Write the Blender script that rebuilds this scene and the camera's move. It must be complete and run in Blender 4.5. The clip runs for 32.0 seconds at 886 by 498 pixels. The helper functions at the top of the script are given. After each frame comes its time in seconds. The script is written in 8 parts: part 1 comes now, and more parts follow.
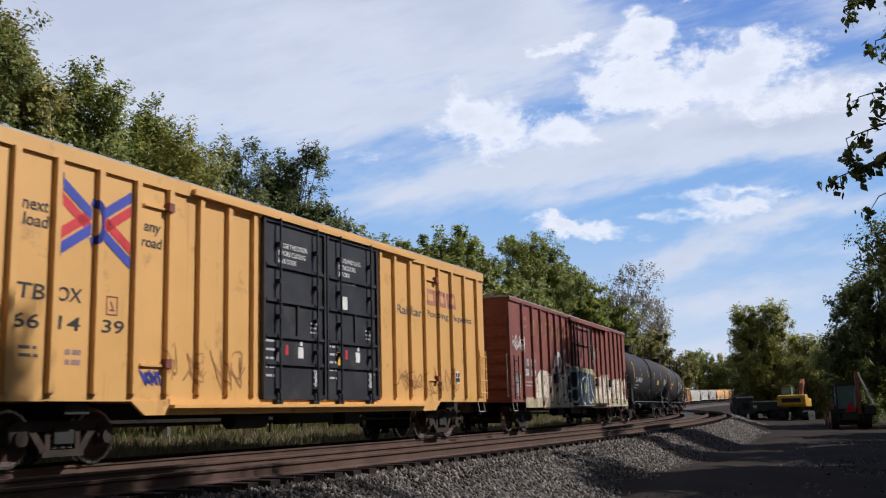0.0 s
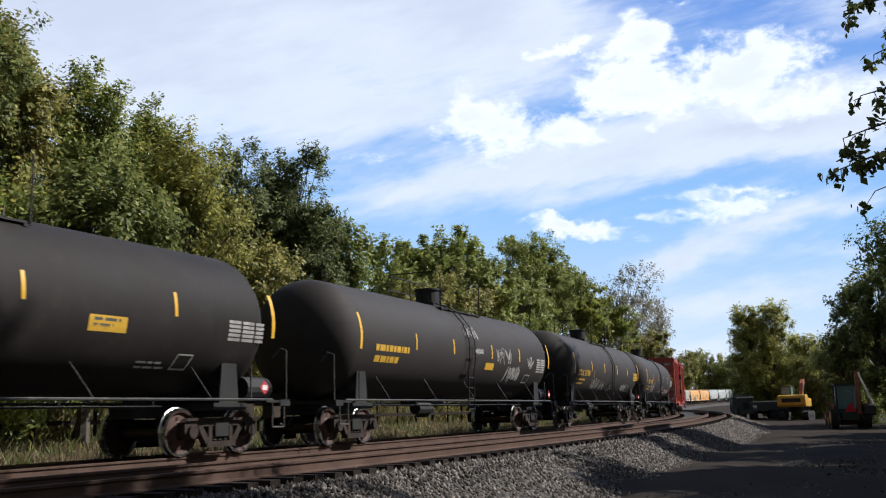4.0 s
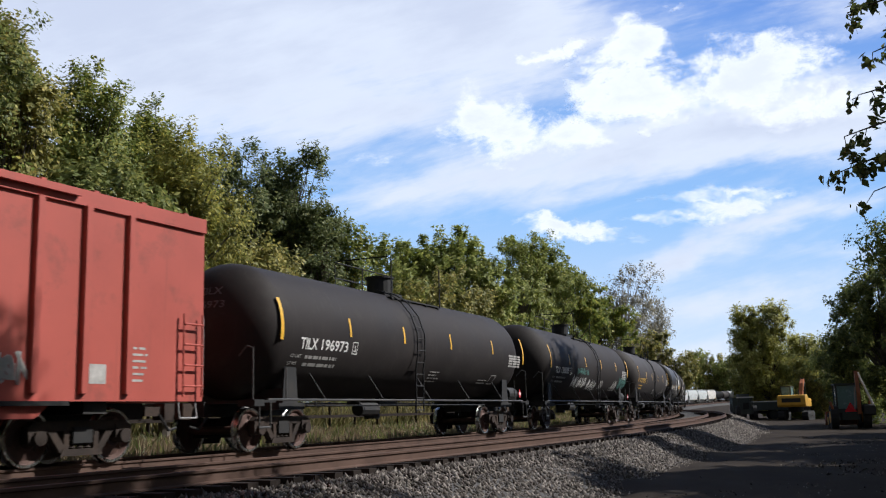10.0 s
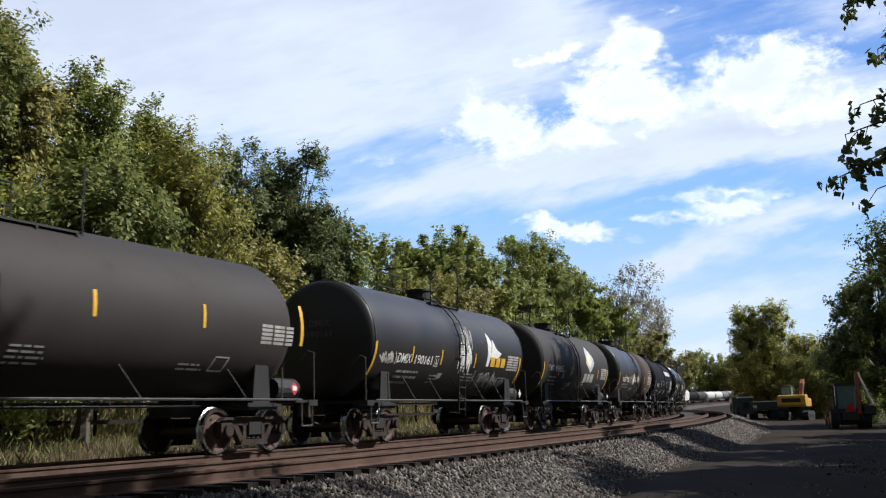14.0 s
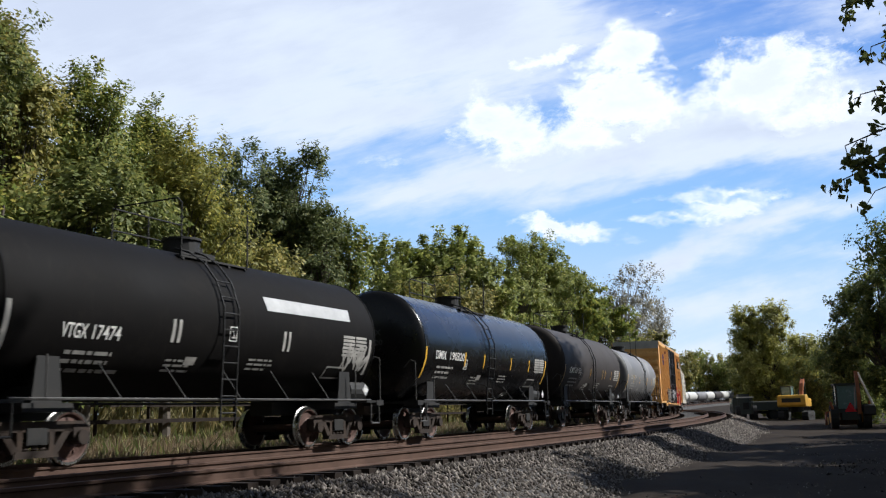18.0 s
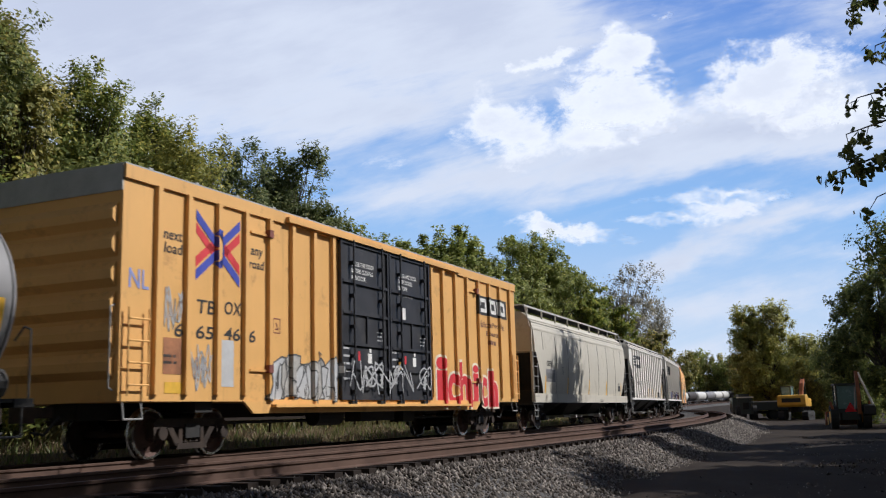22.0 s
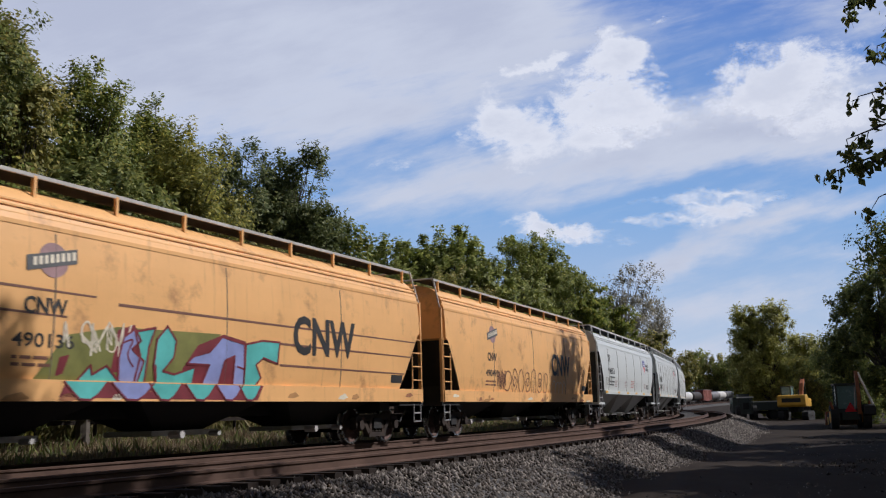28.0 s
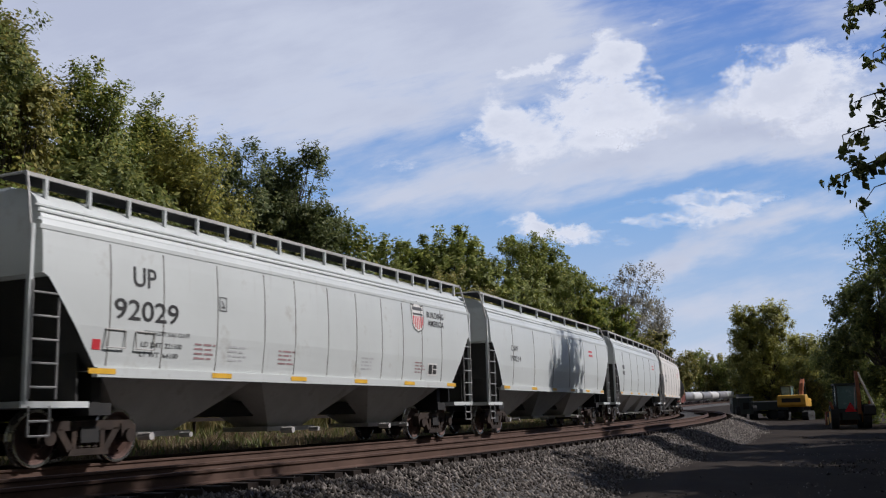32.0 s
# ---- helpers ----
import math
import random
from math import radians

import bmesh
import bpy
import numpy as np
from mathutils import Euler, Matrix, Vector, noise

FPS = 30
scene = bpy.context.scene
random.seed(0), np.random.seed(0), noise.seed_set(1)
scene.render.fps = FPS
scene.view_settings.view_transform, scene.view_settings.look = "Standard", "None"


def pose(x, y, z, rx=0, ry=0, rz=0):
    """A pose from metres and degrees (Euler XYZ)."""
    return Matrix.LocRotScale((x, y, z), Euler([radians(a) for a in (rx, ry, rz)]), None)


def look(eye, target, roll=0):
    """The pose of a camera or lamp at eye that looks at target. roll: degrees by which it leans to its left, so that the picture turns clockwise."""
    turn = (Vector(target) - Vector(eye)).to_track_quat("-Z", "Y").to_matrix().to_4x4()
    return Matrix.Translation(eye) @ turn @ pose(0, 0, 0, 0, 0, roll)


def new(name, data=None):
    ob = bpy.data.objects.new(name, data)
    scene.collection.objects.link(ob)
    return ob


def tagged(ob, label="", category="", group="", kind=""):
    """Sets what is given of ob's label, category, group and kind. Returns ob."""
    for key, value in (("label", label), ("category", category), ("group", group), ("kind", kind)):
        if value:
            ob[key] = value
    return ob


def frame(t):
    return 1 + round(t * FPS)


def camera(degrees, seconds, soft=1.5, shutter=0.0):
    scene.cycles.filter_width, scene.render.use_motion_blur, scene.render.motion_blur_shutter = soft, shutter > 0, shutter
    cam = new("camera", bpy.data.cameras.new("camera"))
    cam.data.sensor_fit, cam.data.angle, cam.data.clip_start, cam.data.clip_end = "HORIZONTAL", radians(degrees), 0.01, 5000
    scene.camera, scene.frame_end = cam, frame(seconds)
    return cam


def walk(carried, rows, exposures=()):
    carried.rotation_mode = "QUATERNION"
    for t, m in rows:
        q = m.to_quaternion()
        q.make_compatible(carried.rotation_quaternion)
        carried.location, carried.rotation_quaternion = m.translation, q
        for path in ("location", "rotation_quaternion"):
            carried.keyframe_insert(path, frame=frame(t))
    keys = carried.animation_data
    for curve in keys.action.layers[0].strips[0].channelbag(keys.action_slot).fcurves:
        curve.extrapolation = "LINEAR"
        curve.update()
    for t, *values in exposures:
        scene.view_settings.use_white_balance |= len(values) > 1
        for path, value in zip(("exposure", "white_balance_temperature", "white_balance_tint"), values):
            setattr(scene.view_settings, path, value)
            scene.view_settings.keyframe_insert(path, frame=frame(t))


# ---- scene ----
FOV = 49.557
cam = camera(FOV, 32.0, soft=1.15, shutter=0.12)
EYE = (0.0, 0.0, 0.554)
TILT, ROLL = radians(10.18), -1.462
AIM = (0.0, 10.0 * math.cos(TILT), 0.554 + 10.0 * math.sin(TILT))
walk(cam, [(0.0, look(EYE, AIM, ROLL)), (32.0, look(EYE, AIM, ROLL))],
     exposures=[(0.0, -0.15, 5860, 12), (1.6, -0.1, 5860, 12), (3.0, 0.08, 5860, 10), (5.5, 0.16, 5860, 8), (8.0, 0.18, 5860, 8), (9.2, 0.15, 5860, 10), (10.2, 0.1, 5860, 10), (11.4, 0.18, 5860, 8),
                (20.0, 0.16, 5860, 8), (22.0, -0.05, 5860, 11), (25.0, -0.24, 5860, 13), (28.0, -0.36, 5860, 14), (32.0, -0.36, 5860, 14)])

# ---- light ----
SUN_AZ, SUN_EL = 80.0, 42.0      # degrees to the right of the view, above the horizon
sun_dir = Vector((math.sin(radians(SUN_AZ)) * math.cos(radians(SUN_EL)),
                  math.cos(radians(SUN_AZ)) * math.cos(radians(SUN_EL)), math.sin(radians(SUN_EL))))
world = bpy.data.worlds.new("world")
scene.world = world
world.use_nodes = True
wn = world.node_tree
wn.nodes.clear()
sky = wn.nodes.new("ShaderNodeTexSky")
sky.sky_type, sky.sun_disc = "NISHITA", False
sky.sun_elevation, sky.sun_rotation = radians(SUN_EL), radians(SUN_AZ)
wbg = wn.nodes.new("ShaderNodeBackground")
wbg.inputs["Strength"].default_value = 0.046
wout = wn.nodes.new("ShaderNodeOutputWorld")
haze = wn.nodes.new("ShaderNodeHueSaturation")   # thin cloud all round takes colour out of the sky's light
haze.inputs["Saturation"].default_value = 0.38
wn.links.new(sky.outputs[0], haze.inputs["Color"])
wn.links.new(haze.outputs[0], wbg.inputs[0])
wn.links.new(wbg.outputs[0], wout.inputs[0])
sun_data = bpy.data.lights.new("sun", "SUN")
sun_data.energy, sun_data.angle, sun_data.color = 5.0, radians(0.5), (1.0, 0.93, 0.83)
sun = new("sun", sun_data)
sun.matrix_world = look(sun_dir * 100, (0, 0, 0))

# ---- the line of the railway ----
SS = np.arange(-460.0, 900.0, 1.0)
def _line():
    a = np.clip((SS - 116.9) / 40, 0, 1)
    e = np.clip((SS - 300) / 40, 0, 1)
    k = 0.00235 * (1 - a) - 0.00168 * a * (1 - e)
    k[SS < -160] = 0.0
    psi = np.concatenate([[0], np.cumsum((k[1:] + k[:-1]) / 2)])
    i0 = int(np.argmin(abs(SS)))
    psi += 1.12354 - psi[i0]
    c, q = np.cos(psi), np.sin(psi)
    x = np.concatenate([[0], np.cumsum((c[1:] + c[:-1]) / 2)])
    y = np.concatenate([[0], np.cumsum((q[1:] + q[:-1]) / 2)])
    x += -6.69022 - x[i0]
    y += 17.06862 - y[i0]
    z = 0.00664 * SS + 2e-5 * np.clip(SS, 0, 420) ** 2 + np.clip(SS - 420, 0, None) * 0.0168 * 0.3
    return x, y, z, psi
LX, LY, LZ, LPSI = _line()

def line_at(s, v=0.0, z=0.0):
    """The point beside the line: s metres along it, v metres towards the camera's side, z above the rails."""
    x, y, h, p = (np.interp(s, SS, a) for a in (LX, LY, LZ, LPSI))
    return Vector((x + v * math.sin(p), y - v * math.cos(p), h + z))

def line_dir(s):
    p = float(np.interp(s, SS, LPSI))
    return Vector((math.cos(p), math.sin(p), 0))

def beside(x, y):
    """s, v and rail height of the nearest point of the line, for arrays."""
    x, y = np.atleast_1d(x).astype(float), np.atleast_1d(y).astype(float)
    s_out, v_out = np.empty(len(x)), np.empty(len(x))
    for i in range(0, len(x), 4000):
        dx = x[i:i + 4000, None] - LX[None, ::2]
        dy = y[i:i + 4000, None] - LY[None, ::2]
        j = np.argmin(dx * dx + dy * dy, axis=1) * 2
        p = LPSI[j]
        ddx, ddy = x[i:i + 4000] - LX[j], y[i:i + 4000] - LY[j]
        s_out[i:i + 4000] = SS[j] + ddx * np.cos(p) + ddy * np.sin(p)
        v_out[i:i + 4000] = ddx * np.sin(p) - ddy * np.cos(p)
    return s_out, v_out, np.interp(s_out, SS, LZ)

# how far the train has come, in metres, by the second
RUN_T = (0, 3, 6, 9, 12, 15, 18, 21, 24, 27, 30, 32)
RUN_S = (0, 38.66, 77.37, 116.04, 154.86, 193.9, 232.72, 271.6, 310.35, 349.13, 387.7, 413.56)

def run(t):
    return float(np.interp(t, RUN_T, RUN_S))

# ---- materials ----
MATS = {}
def mat(name, color, rough=0.6, metal=0.0, vary=0.12, scale=3.0, bump=0.0, bump_scale=40.0, dirt=None, dirt_amount=0.0,
        dirt_scale=1.2, streak=0.0, spec=0.5, rnd=0.0):
    """A weathered surface: base colour, fine and broad variation, dirt patches, vertical streaks, fine relief."""
    if name in MATS:
        return MATS[name]
    m = bpy.data.materials.new(name)
    m.use_nodes = True
    t = m.node_tree
    n, l = t.nodes, t.links
    b = n["Principled BSDF"]
    b.inputs["Roughness"].default_value, b.inputs["Metallic"].default_value = rough, metal
    b.inputs["Specular IOR Level"].default_value = spec
    co = n.new("ShaderNodeTexCoord")
    def noise_tex(sc, detail=5.0, vec=None, rough_=0.6):
        q = n.new("ShaderNodeTexNoise")
        q.inputs["Scale"].default_value, q.inputs["Detail"].default_value, q.inputs["Roughness"].default_value = sc, detail, rough_
        l.new(vec or co.outputs["Object"], q.inputs["Vector"])
        return q
    def mix(fac, a, c):
        q = n.new("ShaderNodeMix")
        q.data_type = "RGBA"
        for sock, val in ((q.inputs["Factor"], fac), (q.inputs["A"], a), (q.inputs["B"], c)):
            if hasattr(val, "is_linked"):
                l.new(val, sock)
            else:
                sock.default_value = val
        return q.outputs["Result"]
    def ramp(sock, lo, hi):
        q = n.new("ShaderNodeMapRange")
        q.inputs["From Min"].default_value, q.inputs["From Max"].default_value = lo, hi
        l.new(sock, q.inputs["Value"])
        return q.outputs["Result"]
    c4 = (*color, 1)
    dark = (*(x * (1 - vary * 1.8) for x in color), 1)
    light = (*(min(1, x * (1 + vary)) for x in color), 1)
    big = noise_tex(scale)
    fine = noise_tex(scale * 14)
    col = mix(ramp(big.outputs["Fac"], 0.3, 0.7), dark, light)
    col = mix(ramp(fine.outputs["Fac"], 0.35, 0.75), col, mix(0.5, col, c4))
    if rnd:
        oi = n.new("ShaderNodeObjectInfo")
        col = mix(oi.outputs["Random"], col, mix(rnd, col, (*(x * 0.45 for x in color), 1)))
    if dirt:
        d1 = noise_tex(dirt_scale, 8.0, rough_=0.68)
        fac = ramp(d1.outputs["Fac"], 0.62 - 0.3 * dirt_amount, 0.72)
        if streak:
            mp = n.new("ShaderNodeMapping")
            mp.inputs["Scale"].default_value = (7.0, 7.0, 0.35)
            l.new(co.outputs["Object"], mp.inputs["Vector"])
            d2 = noise_tex(1.0, 6.0, mp.outputs["Vector"])
            f2 = ramp(d2.outputs["Fac"], 0.7 - 0.25 * streak, 0.85)
            mx = n.new("ShaderNodeMath")
            mx.operation = "MAXIMUM"
            l.new(fac, mx.inputs[0])
            l.new(f2, mx.inputs[1])
            fac = mx.outputs[0]
        mu = n.new("ShaderNodeMath")
        mu.operation, mu.use_clamp = "MULTIPLY", True
        l.new(fac, mu.inputs[0])
        mu.inputs[1].default_value = 0.75
        col = mix(mu.outputs[0], col, (*dirt, 1))
    l.new(col, b.inputs["Base Color"])
    rr = ramp(big.outputs["Fac"], 0.2, 0.8)
    rm = n.new("ShaderNodeMapRange")
    rm.inputs["To Min"].default_value, rm.inputs["To Max"].default_value = max(0.05, rough - 0.1), min(1, rough + 0.1)
    l.new(rr, rm.inputs["Value"])
    l.new(rm.outputs["Result"], b.inputs["Roughness"])
    if bump:
        bt = noise_tex(bump_scale, 4.0)
        bp = n.new("ShaderNodeBump")
        bp.inputs["Strength"].default_value, bp.inputs["Distance"].default_value = bump, 0.02
        l.new(bt.outputs["Fac"], bp.inputs["Height"])
        l.new(bp.outputs["Normal"], b.inputs["Normal"])
    MATS[name] = m
    return m

def leaf_mat(name, color, warm, spread=0.5, thin=0.42):
    """Leaves: a colour that varies leaf by leaf, with some light let through."""
    m = bpy.data.materials.new(name)
    m.use_nodes = True
    n, l = m.node_tree.nodes, m.node_tree.links
    b = n["Principled BSDF"]
    b.inputs["Roughness"].default_value = 0.55
    b.inputs["Specular IOR Level"].default_value = 0.35 if thin else 0.05
    g = n.new("ShaderNodeNewGeometry")
    r = n.new("ShaderNodeValToRGB")
    e = r.color_ramp.elements
    e[0].position, e[0].color = 0.0, (*(x * (1 - spread) for x in color), 1)
    e[1].position, e[1].color = 1.0, (*warm, 1)
    k = e.new(0.6)
    k.color = (*color, 1)
    l.new(g.outputs["Random Per Island"], r.inputs[0])
    l.new(r.outputs[0], b.inputs["Base Color"])
    tr = n.new("ShaderNodeBsdfTranslucent")
    l.new(r.outputs[0], tr.inputs["Color"])
    ms = n.new("ShaderNodeMixShader")
    ms.inputs[0].default_value = thin
    l.new(b.outputs[0], ms.inputs[1])
    l.new(tr.outputs[0], ms.inputs[2])
    l.new(ms.outputs[0], n["Material Output"].inputs["Surface"])
    MATS[name] = m
    return m

M_YELLOW = mat("boxcar_yellow", (0.72, 0.4, 0.125), 0.55, vary=0.05, scale=0.8, dirt=(0.33, 0.17, 0.06), dirt_amount=0.12, streak=0.35)
M_BROWN = mat("oxide_brown", (0.25, 0.073, 0.052), 0.7, vary=0.15, scale=0.7, dirt=(0.07, 0.03, 0.025), dirt_amount=0.4, streak=0.6)
M_RED = mat("boxcar_red", (0.42, 0.08, 0.055), 0.6, vary=0.08, scale=0.8, dirt=(0.17, 0.05, 0.035), dirt_amount=0.25, streak=0.35)
M_BLACK = mat("tank_black", (0.0075, 0.0066, 0.0062), 0.7, spec=0.1, vary=0.2, scale=0.6, dirt=(0.016, 0.014, 0.012), dirt_amount=0.25, streak=0.5)
M_TANK = mat("tank_worn_black", (0.029, 0.0236, 0.0218), 0.68, spec=0.2, vary=0.2, scale=0.6, dirt=(0.045, 0.04, 0.035), dirt_amount=0.25, streak=0.5)
M_SHEEN = mat("tank_satin_charcoal", (0.031, 0.027, 0.0255), 0.46, spec=0.43, vary=0.15, scale=0.6, dirt=(0.03, 0.027, 0.024), dirt_amount=0.2, streak=0.4)
M_GLOSS = mat("tank_gloss_black", (0.006, 0.0056, 0.0054), 0.27, spec=0.55, vary=0.15, scale=0.6, dirt=(0.016, 0.015, 0.014), dirt_amount=0.12, streak=0.3)
M_CHAR = mat("tank_charcoal", (0.043, 0.0352, 0.0318), 0.68, spec=0.28, vary=0.15, scale=0.6, dirt=(0.03, 0.026, 0.024), dirt_amount=0.3, streak=0.5)
M_TGREY = mat("tank_grey", (0.19, 0.183, 0.183), 0.55, vary=0.2, scale=0.45, dirt=(0.4, 0.39, 0.38), dirt_amount=0.16, dirt_scale=0.5)
M_TWHITE = mat("tank_white", (0.6, 0.58, 0.54), 0.5, vary=0.1, scale=0.6, dirt=(0.3, 0.27, 0.22), dirt_amount=0.25, streak=0.4)
M_CREAM = mat("hopper_cream", (0.52, 0.48, 0.4), 0.6, vary=0.06, scale=0.6, dirt=(0.3, 0.26, 0.2), dirt_amount=0.2, streak=0.55)
M_LGREY = mat("hopper_grey", (0.74, 0.7, 0.64), 0.5, vary=0.06, scale=0.6, dirt=(0.38, 0.34, 0.28), dirt_amount=0.13, streak=0.5)
M_WHITE = mat("hopper_white", (0.61, 0.63, 0.61), 0.4, vary=0.04, scale=0.6, dirt=(0.42, 0.4, 0.36), dirt_amount=0.1, streak=0.4)
M_ORANGE_HOPPER = mat("hopper_yellow", (0.84, 0.46, 0.17), 0.55, vary=0.06, scale=0.7, dirt=(0.3, 0.14, 0.06), dirt_amount=0.22, streak=0.5)
M_IRON = mat("truck_iron", (0.045, 0.034, 0.028), 0.75, vary=0.25, scale=4, dirt=(0.085, 0.055, 0.038), dirt_amount=0.45, dirt_scale=3.0, bump=0.2, spec=0.2)
# also laid on hopper end slopes and bays, as shade put into the colour
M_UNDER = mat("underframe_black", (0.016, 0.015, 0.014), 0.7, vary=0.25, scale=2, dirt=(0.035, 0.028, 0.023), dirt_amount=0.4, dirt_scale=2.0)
M_WHEEL = mat("wheel_rust", (0.1, 0.055, 0.042), 0.65, metal=0.3, vary=0.2, scale=5, dirt=(0.09, 0.05, 0.04), dirt_amount=0.4, dirt_scale=3.0)
M_TREAD = mat("wheel_tread", (0.55, 0.53, 0.5), 0.25, metal=1.0, vary=0.1)
M_RAIL = mat("rail_rust", (0.112, 0.07, 0.053), 0.75, spec=0.15, vary=0.2, scale=1.5, dirt=(0.06, 0.036, 0.028), dirt_amount=0.35, dirt_scale=0.8)
M_TIE = mat("tie_wood", (0.04, 0.031, 0.026), 0.85, spec=0.1, vary=0.3, scale=4, bump=0.3, rnd=0.5)
M_DIRT = mat("dirt", (0.046, 0.036, 0.028), 0.95, spec=0.04, vary=0.3, scale=0.35, bump=0.5, bump_scale=6.0, dirt=(0.045, 0.04, 0.036), dirt_amount=0.35, dirt_scale=0.6)
M_VERGE = mat("verge_soil", (0.1, 0.077, 0.045), 0.95, spec=0.04, vary=0.35, scale=1.3, bump=0.6, bump_scale=9.0, dirt=(0.09, 0.085, 0.035), dirt_amount=0.5, dirt_scale=0.7)
M_BALLAST = mat("ballast_bed", (0.11, 0.104, 0.1), 0.95, spec=0.05, vary=0.45, scale=9.0, bump=1.0, bump_scale=14.0)
M_BARK = mat("bark", (0.12, 0.1, 0.08), 0.9, vary=0.3, scale=3, bump=0.6, bump_scale=12)
M_WOOD_DRY = mat("bare_twig", (0.4, 0.36, 0.31), 0.9, vary=0.2, scale=3)

# ---- mesh helpers ----
def part(name, bm, material, parent=None, label="", smooth=False):
    """Links a bmesh as one mesh object under a thing or part."""
    me = bpy.data.meshes.new(name)
    bm.to_mesh(me)
    bm.free()
    me.materials.append(material)
    if smooth:
        me.polygons.foreach_set("use_smooth", [True] * len(me.polygons))
    ob = new(name, me)
    ob.parent = parent
    return tagged(ob, label)

def again(ob, parent, x=0, y=0, z=0, rz=0):
    """Another object on the same mesh."""
    o = new(ob.name.split(".")[0], ob.data)
    o.parent = parent
    o.matrix_basis = pose(x, y, z, 0, 0, rz)
    if "label" in ob:
        o["label"] = ob["label"]
    return o

def raw(name, verts, faces, material, parent=None, label="", smooth=False):
    me = bpy.data.meshes.new(name)
    me.from_pydata(verts, [], faces)
    me.materials.append(material)
    if smooth:
        me.polygons.foreach_set("use_smooth", [True] * len(me.polygons))
    ob = new(name, me)
    ob.parent = parent
    return tagged(ob, label)

def box(bm, x0, x1, y0, y1, z0, z1):
    v = [bm.verts.new((x, y, z)) for x in (x0, x1) for y in (y0, y1) for z in (z0, z1)]
    for f in ((0, 1, 3, 2), (4, 6, 7, 5), (0, 4, 5, 1), (2, 3, 7, 6), (0, 2, 6, 4), (1, 5, 7, 3)):
        bm.faces.new([v[i] for i in f])
    return bm

def boxes(*rows):
    bm = bmesh.new()
    for r in rows:
        box(bm, *r)
    return bm

def rod(bm, p, q, r, seg=6):
    """A round bar from p to q."""
    p, q = Vector(p), Vector(q)
    d = (q - p).normalized()
    a = d.orthogonal().normalized()
    b = d.cross(a)
    ring = [[bm.verts.new(c + (a * math.cos(2 * math.pi * i / seg) + b * math.sin(2 * math.pi * i / seg)) * r) for i in range(seg)] for c in (p, q)]
    for i in range(seg):
        j = (i + 1) % seg
        bm.faces.new((ring[0][i], ring[0][j], ring[1][j], ring[1][i]))
    bm.faces.new(ring[0][::-1])
    bm.faces.new(ring[1])
    return bm

def rods(r, *paths, seg=6):
    bm = bmesh.new()
    for path in paths:
        for p, q in zip(path, path[1:]):
            rod(bm, p, q, r, seg)
    return bm

def prism(bm, profile, x0, x1, cap=True):
    """A (y, z) outline drawn out along x."""
    a = [bm.verts.new((x0, y, z)) for y, z in profile]
    b = [bm.verts.new((x1, y, z)) for y, z in profile]
    k = len(profile)
    for i in range(k):
        j = (i + 1) % k
        bm.faces.new((a[i], a[j], b[j], b[i]))
    if cap:
        bm.faces.new(a[::-1])
        bm.faces.new(b)
    return bm

def plate_xz(bm, outline, y0, y1):
    """An (x, z) outline with thickness along y."""
    a = [bm.verts.new((x, y0, z)) for x, z in outline]
    b = [bm.verts.new((x, y1, z)) for x, z in outline]
    k = len(outline)
    for i in range(k):
        j = (i + 1) % k
        bm.faces.new((a[i], b[i], b[j], a[j]))
    bm.faces.new(a)
    bm.faces.new(b[::-1])
    return bm

def lathe_x(bm, rows, seg=40, zc=0.0, yc=0.0):
    """Rows of (x, radius) turned round an axis along x."""
    rings = []
    for x, r in rows:
        rings.append([bm.verts.new((x, yc + r * math.sin(2 * math.pi * i / seg), zc + r * math.cos(2 * math.pi * i / seg))) for i in range(seg)])
    for a, b in zip(rings, rings[1:]):
        for i in range(seg):
            j = (i + 1) % seg
            bm.faces.new((a[i], a[j], b[j], b[i]))
    bm.faces.new(rings[0][::-1])
    bm.faces.new(rings[-1])
    bmesh.ops.recalc_face_normals(bm, faces=bm.faces)
    return bm

CACHE = {}
def piece(key, name, make, material, parent, x=0, y=0, z=0, rz=0, label="", smooth=False):
    """A part whose mesh is built once for each key and shared."""
    if key not in CACHE:
        bm = make()
        me = bpy.data.meshes.new(name)
        bm.to_mesh(me)
        bm.free()
        for m in (material if isinstance(material, (list, tuple)) else [material]):
            me.materials.append(m)
        if smooth:
            me.polygons.foreach_set("use_smooth", [True] * len(me.polygons))
        CACHE[key] = me
    ob = new(name, CACHE[key])
    ob.parent = parent
    ob.matrix_basis = pose(x, y, z, 0, 0, rz)
    return tagged(ob, label)

# ---- ground, ballast and track ----
NEAR = 4.28                       # the second track, towards the camera
def ground_height(s, v, h):
    """Height of the earth beside the line."""
    bank = np.interp(v, (-40, -10, -6.5, -3.2, -2.4, 7.6, 9.0, 10.5, 40), (0.9, 0.3, -0.05, -0.35, -0.6, -0.9, -0.9, -0.95, -1.1))
    rise = np.interp(v, (-400, -40, 30, 400), (2.0, 0.0, 0.0, -1.0))
    return h * np.interp(abs(v), (0, 60, 900), (1, 1, 0.8)) + bank + rise

